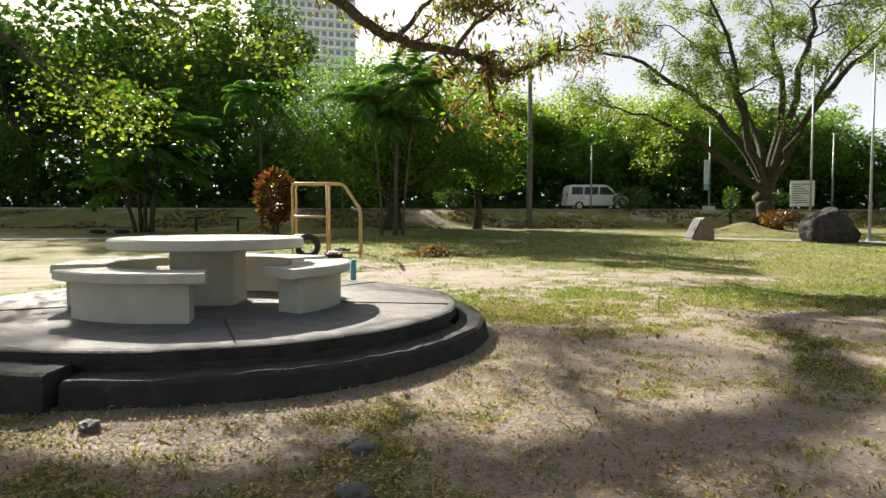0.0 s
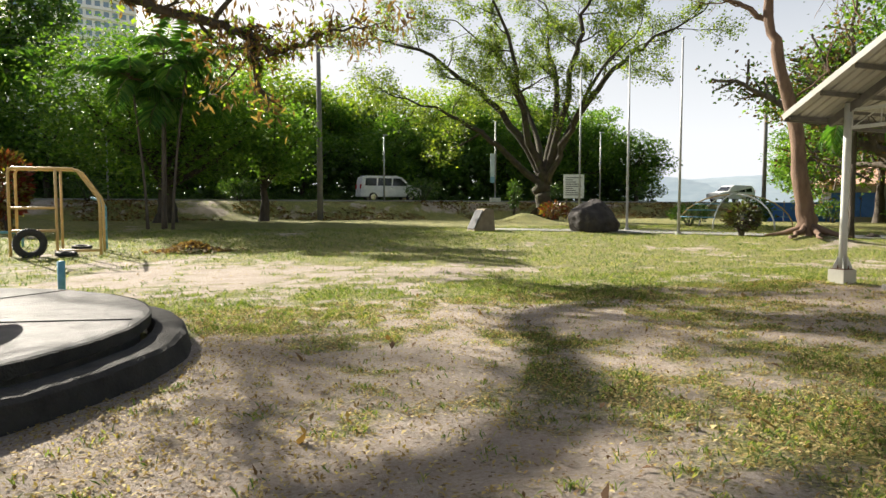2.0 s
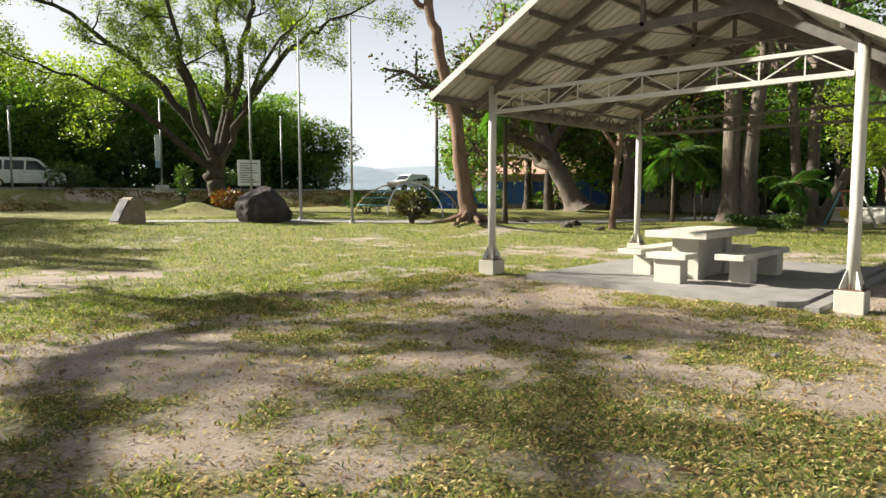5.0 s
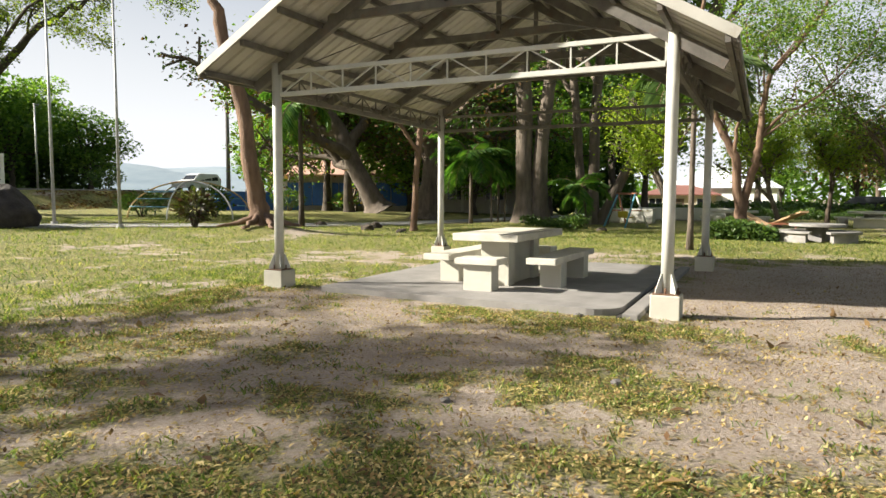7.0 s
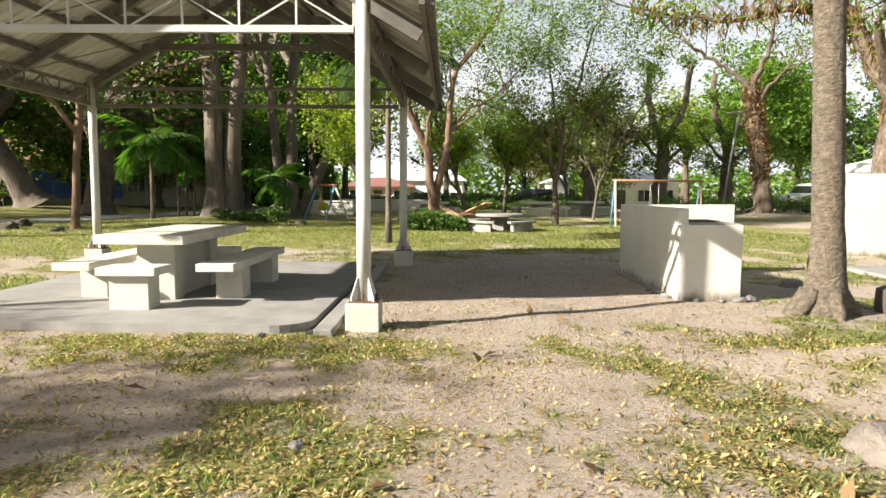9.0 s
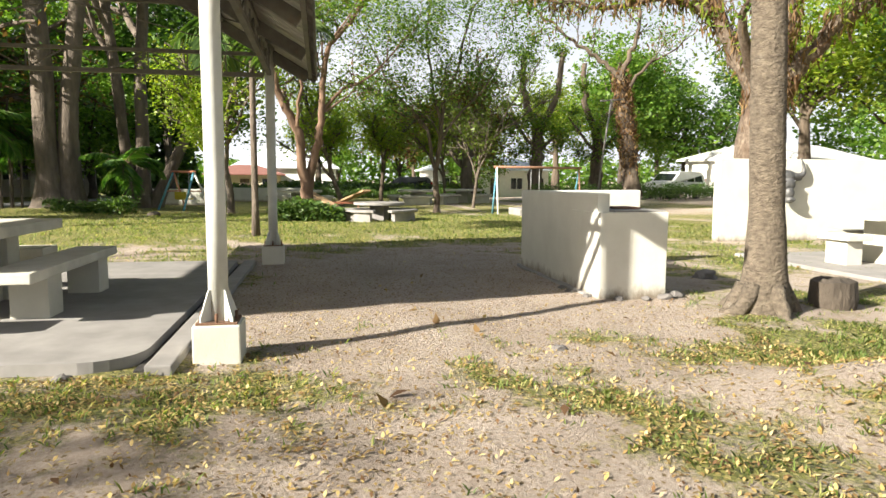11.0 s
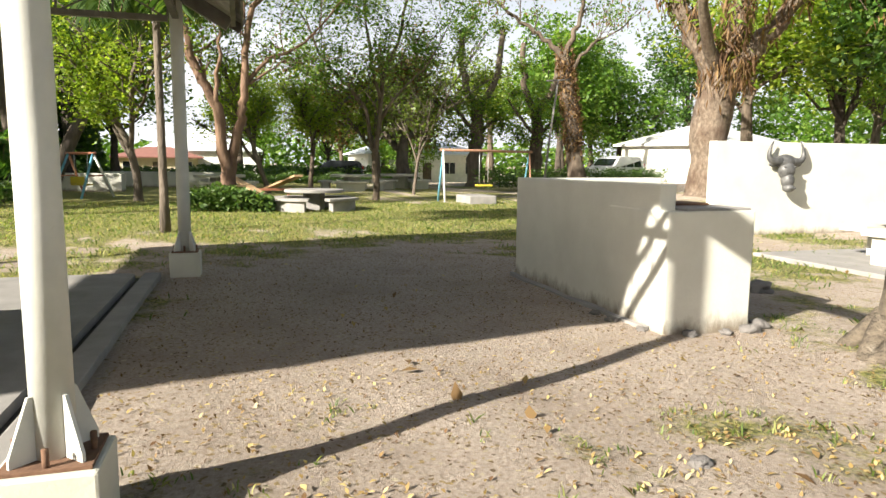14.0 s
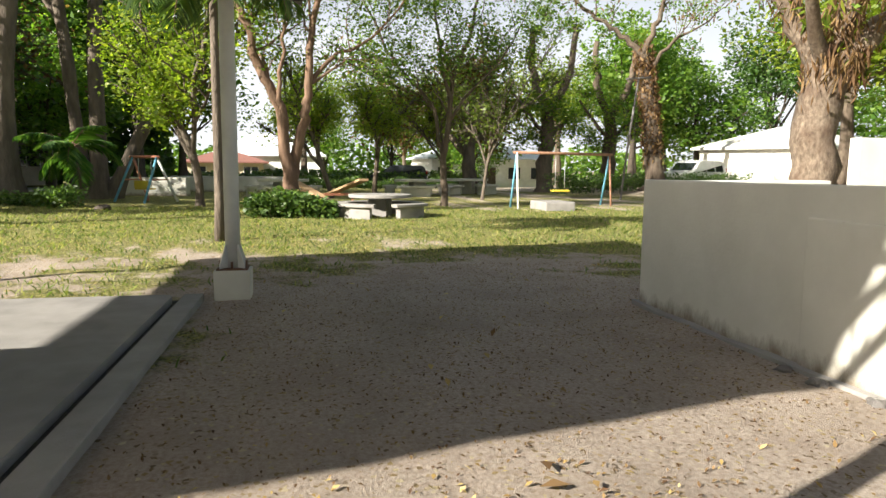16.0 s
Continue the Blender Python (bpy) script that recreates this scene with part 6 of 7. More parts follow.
CREEP = fan(R4, [(0, 0, -0.15), (-0.05, 0, 1.6), (-0.25, 0, 3.4), (-0.45, 0.1, 5.0), (-0.65, 0.1, 6.3)])
creeper_tree = limbed("leaning tree wrapped in dried creeper", pose(40.6, -11.9, land(40.6, -11.9)), [
    (CREEP, 0.46, 0.3, 0),
    (fan(R4, [(-0.65, 0.1, 6.2), (-1.3, 0.1, 6.9), (-2.2, 0.2, 7.6), (-3.5, 0.3, 8.5), (-5.0, 0.3, 9.8)]), 0.17, 0.06, 5),
    (fan(R4, [(-0.65, 0.1, 6.2), (-0.2, 0.2, 7.6), (0.2, 0.2, 9.2), (0.1, 0.3, 11)]), 0.18, 0.05, 6),
    (fan(R4, [(-0.45, 0.1, 5.4), (0.4, -0.3, 6.6), (1.6, -0.5, 7.4)]), 0.13, 0.04, 4),
], dict(TWIG, length=1.5, levels=3), BARK, [("crown", L_MID, 0.16, 5, 0.4, 0.1, 1.7), ("dried_creeper", L_BROWN, 0.24, 1, 0.3, 1.4, 3.0)], 92, flare=0.5, from_u=0.5)
def shag(owner, lines, count, size, long, droop, seed, name, material=L_BROWN):
    """Dead fronds that hang from the bark along lines, (points, radius)."""
    r = np.random.default_rng(seed)
    P = []
    for pts, rad in lines:
        L = smooth_line(pts)
        for k in range(count):
            q = L[int(r.integers(len(L)))]
            a = r.uniform(0, 2 * math.pi)
            d = rad * r.uniform(0.8, 1.35)
            P.append((q[0] + d * math.cos(a), q[1] + d * math.sin(a), q[2] + r.normal() * 0.25))
    tagged(link(name, leaves_mesh(name, np.array(P), size, material, 0.3, long, droop, seed), owner), kind="stuff")


shag(fern_limb, WEST_LINES, 420, 0.26, 4.0, 1.3, 25, "fern_fringe")
shag(fern_limb, WEST_LINES, 260, 0.2, 2.2, 0.5, 26, "moss_fringe", L_LIGHT)
FERN_LINES = [(fan(R3, [(0.3, 0, 3.6), (0.4, 0, 4.3), (0.5, 0, 5.0)]), 0.72), (fan(R3, [(0.2, 0, 4.4), (-1.0, -0.2, 6.0), (-1.8, -0.4, 7.5), (-3.4, -0.8, 9.1)]), 0.42), (fan(R3, [(0.5, 0.3, 5), (0.8, 0.9, 8.0)]), 0.45), (fan(R3, [(0.6, 0, 4.4), (2.4, -0.5, 6.3), (4.5, -0.8, 7.5), (8, -1, 9.4)]), 0.38), (fan(R3, [(-1.6, -0.4, 7.2), (-3.5, -1.6, 7.7), (-5.6, -2.4, 7.4), (-8.3, -3.4, 8.1)]), 0.24)]
shag(fern_tree, FERN_LINES, 620, 0.46, 7.0, 2.6, 5, "frond_fringe")
shag(fern_tree, FERN_LINES[1:], 150, 0.5, 5.0, 1.2, 15, "green_fern_fringe", L_LIGHT)
shag(creeper_tree, [(CREEP[1:], 0.40)], 1500, 0.24, 3.0, 1.3, 6, "creeper_on_trunk")
def ivy(k=1.0):
    rows = [(-0.83, 8.4, 0.95), (-0.95, 7.2, 0.6), (1.35, 8.8, 0.75), (-1.1, 4.7, 1.15), (0.3, 4.7, 1.25), (1.5, 3.6, 1.05), (0, 3.0, 1.05), (-1.1, 3.0, 0.85), (1.9, 5.2, 0.65), (0.4, 6.0, 0.75), (-2.0, 5.6, 0.6), (-0.2, 9.4, 0.6)]
    return [(fan(R4, [(u, 0.5 * math.sin(u * 3 + z), z)])[0], q * k) for u, z, q in rows]


LOPPED = [(fan(R4, [(0, 0, -0.2), (0, 0, 1.5), (0.05, 0, 3.0), (0.1, 0.1, 4.6)]), 0.45, 0.33), (fan(R4, [(0.1, 0.1, 4.2), (-0.6, 0.1, 5.6), (-0.85, 0.1, 7.0), (-0.83, 0.1, 8.6)]), 0.24, 0.16), (fan(R4, [(0.1, 0.1, 4.2), (0.9, 0.0, 5.6), (1.25, 0, 7.0), (1.35, 0, 8.6)]), 0.22, 0.15), (fan(R4, [(0.0, 0, 2.8), (0.9, 0.3, 3.6), (1.6, 0.5, 4.2)]), 0.12, 0.06), (fan(R4, [(0.0, 0, 3.0), (-0.9, -0.3, 4.0), (-1.8, -0.4, 5.2)]), 0.12, 0.06)]
tufted("lopped tree with thick limbs and ivy-like green tufts", pose(45.5, -8.3, 0), LOPPED, ivy(), BARK_PALE, 93, L_MID, L_LIGHT)
tufted("lopped tree with bright leafy tufts by the hedge", pose(48.5, -13.3, land(48.5, -13.3)), LOPPED, ivy(1.1)[1:10], BARK, 94, L_MID, L_LIGHT, per=540)
tree("tree with pale forked trunk and dry leaves", pose(46, -4.4, 0), dict(OLD, rad=0.4, trunk=3.5), BARK_PALE, L_FINE, 0.22, 4, 0.6, 95, extra=[(L_BROWN, 0.24, 0.6, 0.5, "dry_leaves", 0.6)])

# woods: a few full-crowned kinds, repeated along the road, the east and the south
woods = [
    clump_tree("tall dark green woodland tree", pose(-30, 60, 1.7), 17, 10, 5, BARK_DARK, L_DARK, 0.37, 7800, 101, 40, "woodland trees", trunk_r=0.35),
    clump_tree("tall mid-green woodland tree", pose(-18, 62, 1.7), 15, 11, 4, BARK_DARK, L_MID, 0.37, 7800, 102, 36, "woodland trees", trunk_r=0.32),
    clump_tree("rounded woodland tree with a low crown", pose(-8, 58.5, 1.7), 9.5, 9, 1.0, BARK_DARK, L_MID, 0.32, 7200, 103, 36, "woodland trees", trunk_r=0.28),
    clump_tree("broad-topped light green woodland tree", pose(8, 64, 1.7), 12.5, 13, 6.0, BARK, L_LIGHT, 0.32, 7200, 104, 40, "woodland trees", trunk_r=0.4),
]
r_ = np.random.default_rng(8)


def plant(kind, x, y, s, z=None):
    c = copy_thing(woods[kind], pose(x, y, land(x, y) if z is None else z, 0, 0, r_.uniform(0, 360)))
    c.scale = (s * r_.uniform(0.9, 1.1), s * r_.uniform(0.9, 1.1), s * r_.uniform(0.92, 1.08))


for x, y, k, s in ((-13.4, 71.8, 0, 1.3), (-16.8, 64.8, 1, 1.25), (-52, 62, 0, 1.25), (-44, 60, 1, 1.2), (-37, 63, 0, 1.15), (-25, 60, 1, 1.15), (-24, 70, 0, 1.2), (-21, 57.5, 2, 0.9), (-31, 57, 2, 0.8), (-3, 60, 2, 0.85), (1.5, 64, 1, 0.85), (4.5, 59, 2, 0.9),
                   (11, 59.5, 2, 0.85), (14, 64, 1, 0.72), (18, 60, 2, 0.95), (20.5, 66, 3, 0.95), (24, 60.5, 2, 0.9), (28, 64, 1, 0.75), (31, 60, 2, 0.95), (35.5, 62, 1, 0.75), (38, 58.5, 2, 1.0), (42, 62, 1, 0.72), (15, 70, 3, 1.0), (30, 70, 3, 1.0), (9, 70, 3, 1.0), (44.5, 58, 2, 0.85), (36, 71, 3, 0.9)):
    plant(k, x, y, s)
for x, y, k, s in ((66, 56, 2, 1.0), (69, 50, 1, 0.75), (62, 49, 2, 0.85), (58, 44, 2, 0.95), (56, 39, 1, 0.85), (52, 42, 2, 0.9), (50, 35.5, 0, 0.8), (56, 33, 1, 0.95), (58, 25, 0, 0.95), (55, 20.5, 1, 1.0), (61, 18, 0, 1.05), (50, 17.5, 2, 0.9), (54, 14, 0, 0.9),
                   (46, 21.5, 2, 0.8), (60, 12.5, 1, 0.85), (72, 4.5, 3, 0.8), (69, -3, 1, 0.62), (71, -8.5, 3, 0.85), (60, -8, 2, 0.7), (98, 2, 1, 0.7), (96, -8, 3, 0.8), (66, -17, 3, 0.9), (60, -21, 1, 0.85), (66, -27, 0, 0.85), (57, -24.5, 2, 1.0), (64, -36, 0, 0.9), (46, -38, 3, 0.9), (38, -26, 1, 0.95), (38, -20, 3, 0.8), (33, -24, 0, 0.9), (28, -22, 1, 0.9), (22, -24, 3, 1.0), (54.5, -18.0, 1, 0.8), (41.5, 28.5, 1, 0.9), (44, 32, 0, 0.8), (47, 27, 2, 0.9)):
    plant(k, x, y, s)
# behind the walker, so that the shade and the reflections are right
for x, y, k, s in ((-14, -12, 1, 1.0), (-4, -17, 0, 0.9), (6, -19, 1, 0.9), (-22, 2, 0, 0.9), (-27, 14, 1, 1.0)):
    plant(k, x, y, s)


def wood_band(name, x0, x1, y0, y1, low, top, count, size, material, seed, label):
    """The closed mass of leaves deep in the woods, too far off to count."""
    r = np.random.default_rng(seed)
    x, y = r.uniform(x0, x1, count), r.uniform(y0, y1, count)
    u = r.random(count)
    P = []
    for a, b_, c in zip(x, y, u):
        h = top * (0.8 + 0.35 * noise.noise(Vector((a * 0.13, b_ * 0.13, seed)))+ 0.15 * noise.noise(Vector((a * 0.5, b_ * 0.5, seed))))
        P.append((a, b_, land(a, b_) + low + (h - low) * c))
    return tagged(link(name, leaves_mesh(name, np.array(P), size, material, 0.3, 1.5, 0.0, seed)), label, "woods", kind="stuff")


wood_band("far_woods", -75, -15, 66, 72, 0.0, 25, 26000, 0.8, L_DARK, 1, "deep dark green woods beyond the road")
wood_band("far_woods", -16, 50, 64, 72, 0.0, 9.5, 16000, 0.8, L_DARK, 2, "deep dark green woods beyond the road")
wood_band("far_woods", -75, 48, 58.5, 61.5, 0.0, 5.0, 20000, 0.55, L_DARK, 3, "undergrowth along the road")
wood_band("far_woods", 100, 112, -50, 52, 0.0, 6.5, 12000, 0.8, L_MID, 4, "green trees beyond the park")
wood_band("far_woods", 20, 70, -52, -44, 0.0, 11, 22000, 0.5, L_MID, 5, "green trees south of the park")
wood_band("far_woods", 60, 63, -9, 15, 0.0, 1.5, 7000, 0.28, L_HEDGE, 7, "shrubs before the far houses")
wood_band("far_woods", 58, 66, 14, 48, 0.0, 11, 14000, 0.8, L_DARK, 6, "dark green trees east of the hall")

# ---- shrubs and hedges ----
def shrub(label, m, w, h, leaf, size, count, seed, stems=6, name="shrub"):
    r = np.random.default_rng(seed)
    t = thing(name, label, "shrub", m)
    V, F = [], []
    for k in range(stems):
        a = 2 * math.pi * k / stems
        v, f = tube_data([(0.05 * math.cos(a), 0.05 * math.sin(a), -0.05), (w * 0.15 * math.cos(a), w * 0.15 * math.sin(a), h * 0.4), (w * 0.35 * math.cos(a), w * 0.35 * math.sin(a), h * 0.85)], [0.03, 0.022, 0.008], 5, False)
        o = len(V)
        V += v
        F += [tuple(i + o for i in g) for g in f]
    link("woody_base", mesh_of("woody_base", V, F, BARK_DARK, True), t)
    P = r.normal(size=(count, 3))
    P /= np.linalg.norm(P, axis=1)[:, None]
    P *= (0.35 + 0.65 * r.random((count, 1)) ** 0.5) * np.array([w / 2, w / 2, h * 0.42])
    P += np.array([0, 0, h * 0.58]) + r.normal(size=P.shape) * 0.06
    link("leaves", leaves_mesh("leaves", P, size, leaf, 0.2, 2.2, -0.2, seed), t)
    return t


shrub("tall croton shrub with red and green leaves", pose(-4.7, 31.5, land(-4.7, 31.5)), 1.8, 3.2, L_RED, 0.26, 1300, 1)
shrub("low croton shrub with red and yellow leaves", pose(23.4, 38.6, land(23.4, 38.6)), 1.9, 1.2, L_RED, 0.2, 700, 2)
shrub("small dark rounded shrub on the lawn", pose(22.7, 22.6, land(22.7, 22.6)), 1.5, 1.35, leaf_mat("purple_green_leaves", (0.05, 0.02, 0.02), (0.045, 0.05, 0.02), (0.10, 0.12, 0.03), 0.3), 0.2, 800, 3)
shrub("leafy sapling on the bank", pose(23.8, 44.8, land(23.8, 44.8)), 1.1, 2.6, L_HEDGE, 0.22, 420, 4)
for i, (x, y, w, h) in enumerate(((28.3, 27.2, 1.6, 1.5), (41, 33, 2.4, 1.5), (44, 30.5, 2, 1.3), (27.0, 30.5, 2.4, 1.2), (-4, 47.8, 3, 1.6), (5, 49, 3, 1.6), (18.5, 49.5, 3, 1.8), (29, 49, 3, 1.6), (40, 50, 3, 1.8))):
    shrub("rounded leafy green shrub on the grass", pose(x, y, land(x, y)), w, h, L_HEDGE, 0.17, 900, 10 + i)


def hedge(label, m, length, depth, h, count, seed):
    r = np.random.default_rng(seed)
    t = thing("hedge", label, "hedge", m)
    P = np.stack([(r.random(count) - 0.5) * length, (r.random(count) - 0.5) * depth, h * r.random(count) ** 0.6], 1)
    P[:, 2] *= 0.85 + 0.25 * np.sin(P[:, 0] * 2.3 + seed)
    P += r.normal(size=P.shape) * 0.05
    link("leaves", leaves_mesh("leaves", P, 0.13, L_HEDGE, 0.3, 1.8, 0, seed), t)
    V, F = [], []
    for k in range(int(length * 2)):
        x = -length / 2 + (k + 0.5) * 0.5
        v, f = tube_data([(x, 0, -0.05), (x + 0.06, 0.08, h * 0.5), (x - 0.05, -0.06, h * 0.9)], [0.02, 0.016, 0.006], 4, False)
        o = len(V)
        V += v
        F += [tuple(i + o for i in g) for g in f]
    tagged(link("woody_base", mesh_of("woody_base", V, F, BARK_DARK, True), t), kind="stuff")
    return t


hedge("low clipped green hedge bed under the forked tree", pose(27.7, 4.6, 0, 0, 0, 84), 2.1, 1.1, 0.55, 2600, 1)
hedge("long clipped green hedge in front of the parked car", pose(42.5, -13.6, 0.2, 0, 0, 118), 17, 1.2, 0.8, 8000, 2)
hedge("low green hedge on the far lawn", pose(53, 2.0, land(53, 2) + 0.02, 0, 0, 88), 14, 1.2, 0.7, 5000, 3)
hedge("low green hedge by the twin trunk", pose(32.0, 11.9, 0, 0, 0, 70), 3.0, 1.0, 0.5, 1800, 4)
hedge("low hedge along the far side of the road", pose(5, ry + 7.4, 1.7, 0, 0, 0), 40, 1.2, 0.9, 9000, 5)

# ---- leaning pole by the counter's far hedge ----
t = thing("clothes_pole", "thin dark leaning pole with a short crossbar", "pole", pose(36.5, -8.2, 0))
tube("shaft", [(0, 0, -0.1), (0.15, -0.35, 2.5), (0.3, -0.75, 4.9)], 0.045, DARKPOLE, t)
tube("crossbar", [(0.3, -0.2, 4.85), (0.3, -1.3, 4.95)], 0.04, DARKPOLE, t)

# ---- grass, litter, stones ----
def scatter(count, x0, x1, y0, y1, keep, seed):
    r = np.random.default_rng(seed)
    P = []
    for x, y, u in zip(r.uniform(x0, x1, count), r.uniform(y0, y1, count), r.random(count)):
        if u < keep(x, y) and not (12.1 < x < 17.7 and 5.1 < y < 9.55) and (x + 1.37) ** 2 + (y - 8.87) ** 2 > 9.9 and not (14.05 < x < 16.9 and 0.6 < y < 1.5):
            P.append((x, y, land(x, y) + bumps(x, y)))
    return np.array(P)


def blades(name, P, h, w, material, seed, label):
    """Bent three-sided blades, one island each."""
    r = np.random.default_rng(seed)
    N = len(P)
    a = r.uniform(0, 2 * math.pi, N)
    hh = h * (0.5 + r.random(N))
    lean = np.stack([np.cos(a), np.sin(a), np.zeros(N)], 1) * (hh * r.uniform(0.3, 1.4, N))[:, None]
    s = np.stack([-np.sin(a), np.cos(a), np.zeros(N)], 1) * w
    top = P + lean + np.stack([np.zeros(N), np.zeros(N), hh], 1)
    mid = P + lean * 0.4 + np.stack([np.zeros(N), np.zeros(N), hh * 0.65], 1)
    V = np.stack([P - s, P + s, mid + s * 0.8, top, mid - s * 0.8], 1).reshape(-1, 3)
    me = bpy.data.meshes.new(name)
    me.vertices.add(5 * N)
    me.vertices.foreach_set("co", V.ravel())
    me.loops.add(5 * N)
    me.loops.foreach_set("vertex_index", np.arange(5 * N, dtype=np.int32))
    me.polygons.add(N)
    me.polygons.foreach_set("loop_start", np.arange(0, 5 * N, 5, dtype=np.int32))
    me.materials.append(material)
    me.update(calc_edges=True)
    return tagged(link(name, me), label, "grass", kind="stuff")


def grassy(x, y):
    v = turf(x, y) + 0.50 * noise.noise(Vector((x * 9, y * 9, 0.0)))
    return max(0.0, min(1.0, (v - 0.38) * 2.6))


def tufts(P, k, rad, seed):
    r = np.random.default_rng(seed)
    Q = np.repeat(P, k, 0)
    Q[:, :2] += r.normal(size=(len(Q), 2)) * rad
    return Q


P = scatter(44000, -1.5, 14.5, -1.5, 13, lambda x, y: 0.02 * (x < 13) + 0.75 * grassy(x, y), 1)
blades("grass", tufts(P, 5, 0.030, 2), 0.031, 0.0040, GRASS, 2, "short sparse lawn grass, green and straw-coloured")
P = scatter(22000, -6, 32, 9, 32, grassy, 3)
blades("grass", tufts(P, 3, 0.08, 4), 0.05, 0.008, GRASS, 4, "short lawn grass farther off")
P = scatter(11000, 15, 32, -6, 9, grassy, 13)
blades("grass", tufts(P, 3, 0.08, 14), 0.045, 0.007, GRASS, 14, "short lawn grass east of the shelter")
P = scatter(310000, -2.0, 14, 0.8, 11, lambda x, y: (0.12 + 0.35 * max(0, noise.noise(Vector((x * 0.7, y * 0.7, 3)))) + 0.55 * grassy(x, y) + 0.25 * smooth01(3.5, 1.5, x)) * (0.3 if x > 12.5 else 1), 5)
P[:, 2] += 0.010
tagged(link("leaf_litter", leaves_mesh("leaf_litter", P, 0.032, LITTER, 0.82, 2.2, 0.0, 6)), "small dry yellow and brown leaves strewn on the soil", "leaf litter", kind="stuff")
P = scatter(9000, -6, 34, -8, 26, lambda x, y: 0.4, 7)
P[:, 2] += 0.02
tagged(link("leaf_litter", leaves_mesh("leaf_litter", P, 0.055, LITTER, 0.9, 1.8, 0.0, 8)), "scattered dry brown leaves on the lawn", "leaf litter", kind="stuff")
# some real litter, thickened with dark leaves to deepen the shelter's shade
P = scatter(13000, 12.4, 19.5, 0.4, 5.2, lambda x, y: 0.25 + 0.5 * max(0, noise.noise(Vector((x * 0.8, y * 0.8, 6)))) + 0.35 * smooth01(13, 15, x), 17)
P[:, 2] += 0.008
tagged(link("leaf_litter", leaves_mesh("leaf_litter", P, 0.021, L_BROWN, 0.92, 1.9, 0.0, 18)), "brown leaf litter, laid dense to darken the shaded soil beside the shelter", "leaf litter", kind="stuff")
P = scatter(260, -1, 14, 0, 12, lambda x, y: 0.6, 9)
P[:, 2] += 0.02
tagged(link("big_dry_leaves", leaves_mesh("big_dry_leaves", P, 0.11, L_BROWN, 0.9, 2.2, 0.0, 10)), "large curled red-brown dry leaves", "leaf litter", kind="stuff")


def stone(x, y, s, seed, material=ROCK, label="small grey stone on the soil"):
    bm = bmesh.new()
    bmesh.ops.create_icosphere(bm, subdivisions=3, radius=1)
    for v in bm.verts:
        v.co = v.co * (1 + 0.5 * noise.noise(v.co * 1.9 + Vector((seed, 0, 0))))
        v.co = Vector((v.co.x * s, v.co.y * s * 0.8, v.co.z * s * 0.55))
    tagged(part("stone", bm, material, smooth=True, m=pose(x, y, land(x, y) + s * 0.2, 0, 0, seed * 40)), label, "stone", "stones on the ground")


for i, (x, y, s) in enumerate(((0.42, 4.7, 0.085), (0.32, 4.78, 0.05), (-1.3, 5.2, 0.08), (0.4, 4.1, 0.085), (0.72, 5.3, 0.045), (15.4, -0.55, 0.14), (12.3, 2.55, 0.05), (12.1, 5.8, 0.05), (9.6, 4.9, 0.045), (8.7, 5.8, 0.04))):
    stone(x, y, s, i + 1, PLINTH)
for i, (x, y, s) in enumerate(((14.08, 1.25, 0.06), (14.06, 0.95, 0.05), (14.05, 0.74, 0.075), (14.15, 0.58, 0.085), (14.3, 1.5, 0.055), (14.62, 1.56, 0.06), (14.9, 1.55, 0.05))):
    stone(x, y, s, i + 31, PLINTH, "broken lump of concrete at the counter's foot")

for i, (x, y, s) in enumerate(((26.5, 17.6, 0.32), (27.6, 20.6, 0.24), (25.9, 15.8, 0.2), (37.9, 12.3, 0.25), (28.0, 18.2, 0.3), (30.7, 9.6, 0.2))):
    stone(x, y, s, i + 51, BARK_DARK, "dark lump of root-bound earth under the trees")
stone(9.5, 1.98, 0.22, 77, surface("packed_soil", (0.13, 0.11, 0.095), (0.22, 0.19, 0.165), 5, 0.95, relief=0.8, grain=20), "rounded grey lump of packed soil at a mound")

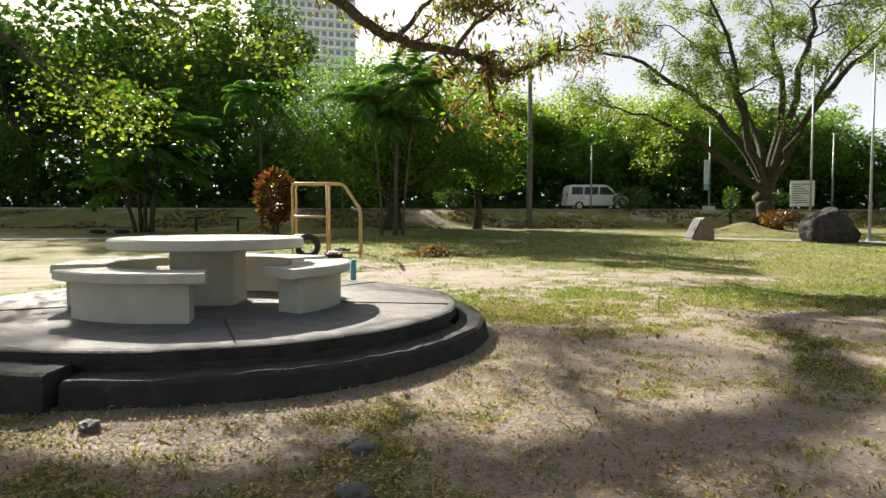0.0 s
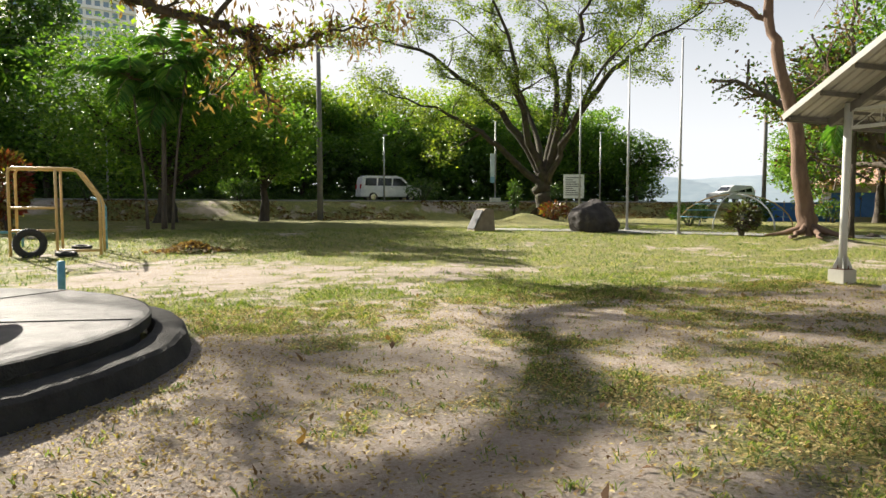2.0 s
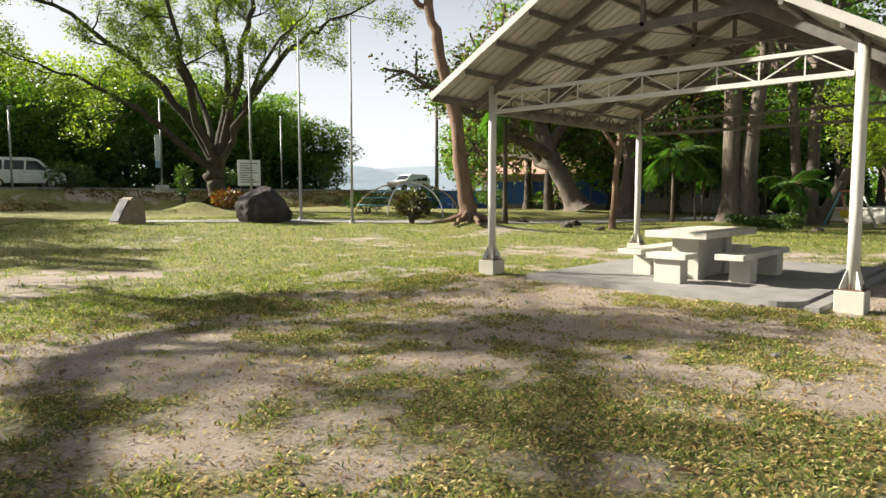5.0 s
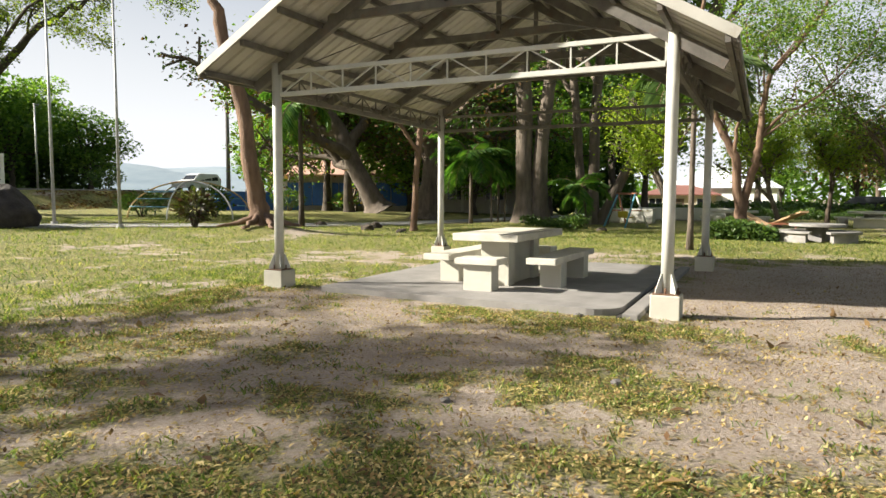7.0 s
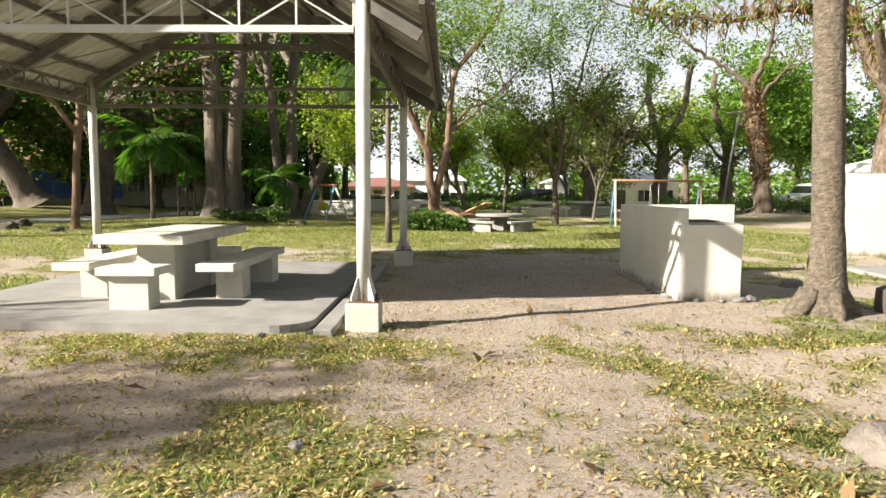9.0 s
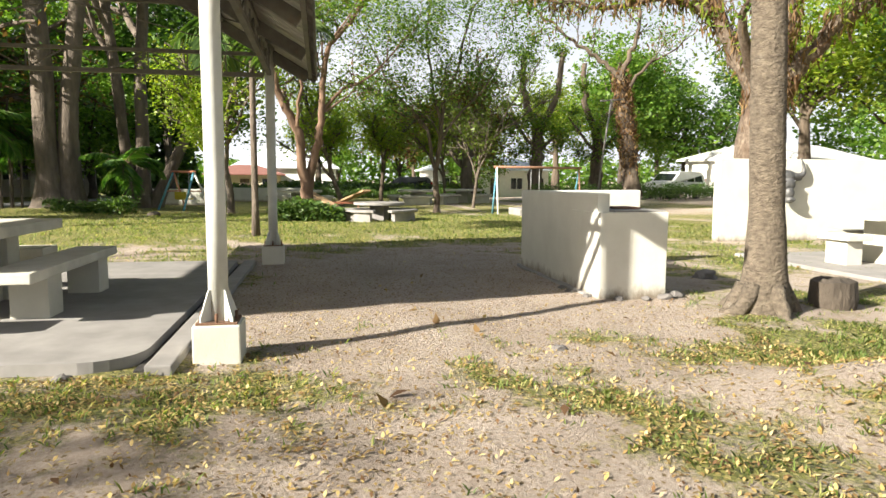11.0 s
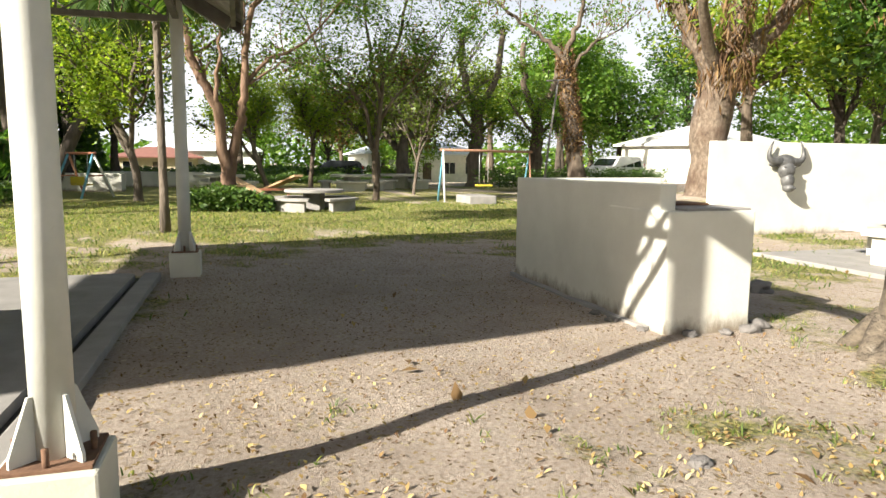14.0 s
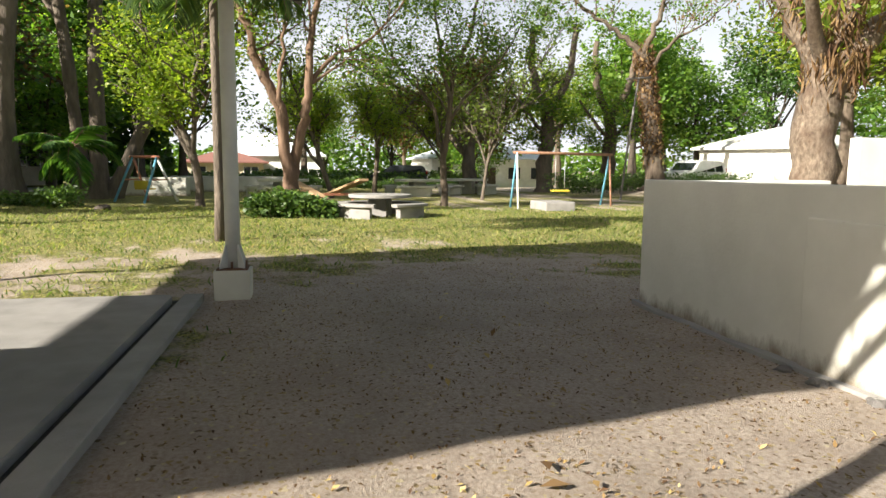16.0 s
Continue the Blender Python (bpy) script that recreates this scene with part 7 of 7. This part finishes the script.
# grass and litter fill the middle distance of the walk; leaf piles, stands and wires beyond
def pile(x, y, w, h, count, material, seed, label):
    r = np.random.default_rng(seed)
    P = r.normal(size=(count, 3)) * np.array([w * 0.42, w * 0.32, 0.03])
    P[:, 2] = np.abs(P[:, 2]) + h * np.exp(-(P[:, 0] ** 2 + P[:, 1] ** 2) / (w * w * 0.16))
    t = thing("leaf_pile", label, "leaf pile", pose(x, y, land(x, y)))
    link("leaves", leaves_mesh("leaves", P, 0.13, material, 0.6, 2.0, 0.0, seed), t)


pile(1.8, 20.9, 1.1, 0.22, 900, L_BROWN, 1, "raked pile of dry brown leaves on the lawn")
pile(-5.6, 32.5, 1.9, 0.45, 900, L_BROWN, 2, "mound of dry brown leaves under the shrub")
for x, y in ((-10.2, 38.4), (-7.9, 38.2)):
    t = thing("barbecue_stand", "small black metal stand with a flat top", "stand", pose(x, y, land(x, y)))
    part("post", boxm(-0.06, 0.06, -0.06, 0.06, -0.1, 0.72), TYRE, t)
    part("top", boxm(-0.42, 0.42, -0.3, 0.3, 0.72, 0.80, 0.02), TYRE, t)
wires = thing("power_lines", "dark power lines strung along the road", "cable")
for k, (z0, dy) in enumerate(((10.8, 0.9), (10.8, -0.9), (8.9, 0.2), (8.2, 0.2), (7.4, 0.2), (6.8, 0.2))):
    pts = []
    for i in range(41):
        x = 9.6 - 2.8 * i
        u = (i / 17.7) % 1.0
        pts.append((x, 44 + dy + (9.6 - x) * 0.161, land(9.6, 44) + z0 - 2.4 * u * (1 - u)))
    tube("wire", pts, 0.016, TYRE, wires, sides=4)

r_ = np.random.default_rng(77)
P = np.stack([r_.uniform(-30, 45, 9000), r_.uniform(43.6, 48.0, 9000), np.zeros(9000)], 1)
P = P[[noise.noise(Vector((a * 0.2, b_ * 0.35, 2.0))) > -0.05 for a, b_, _ in P]]
P[:, 2] = [land(a, b_) + 0.04 for a, b_, _ in P]
tagged(link("bank_litter", leaves_mesh("bank_litter", P, 0.20, L_BROWN, 0.6, 1.6, 0.0, 3)), "dry leaves and bare brown earth on the bank", "leaf litter", kind="stuff")
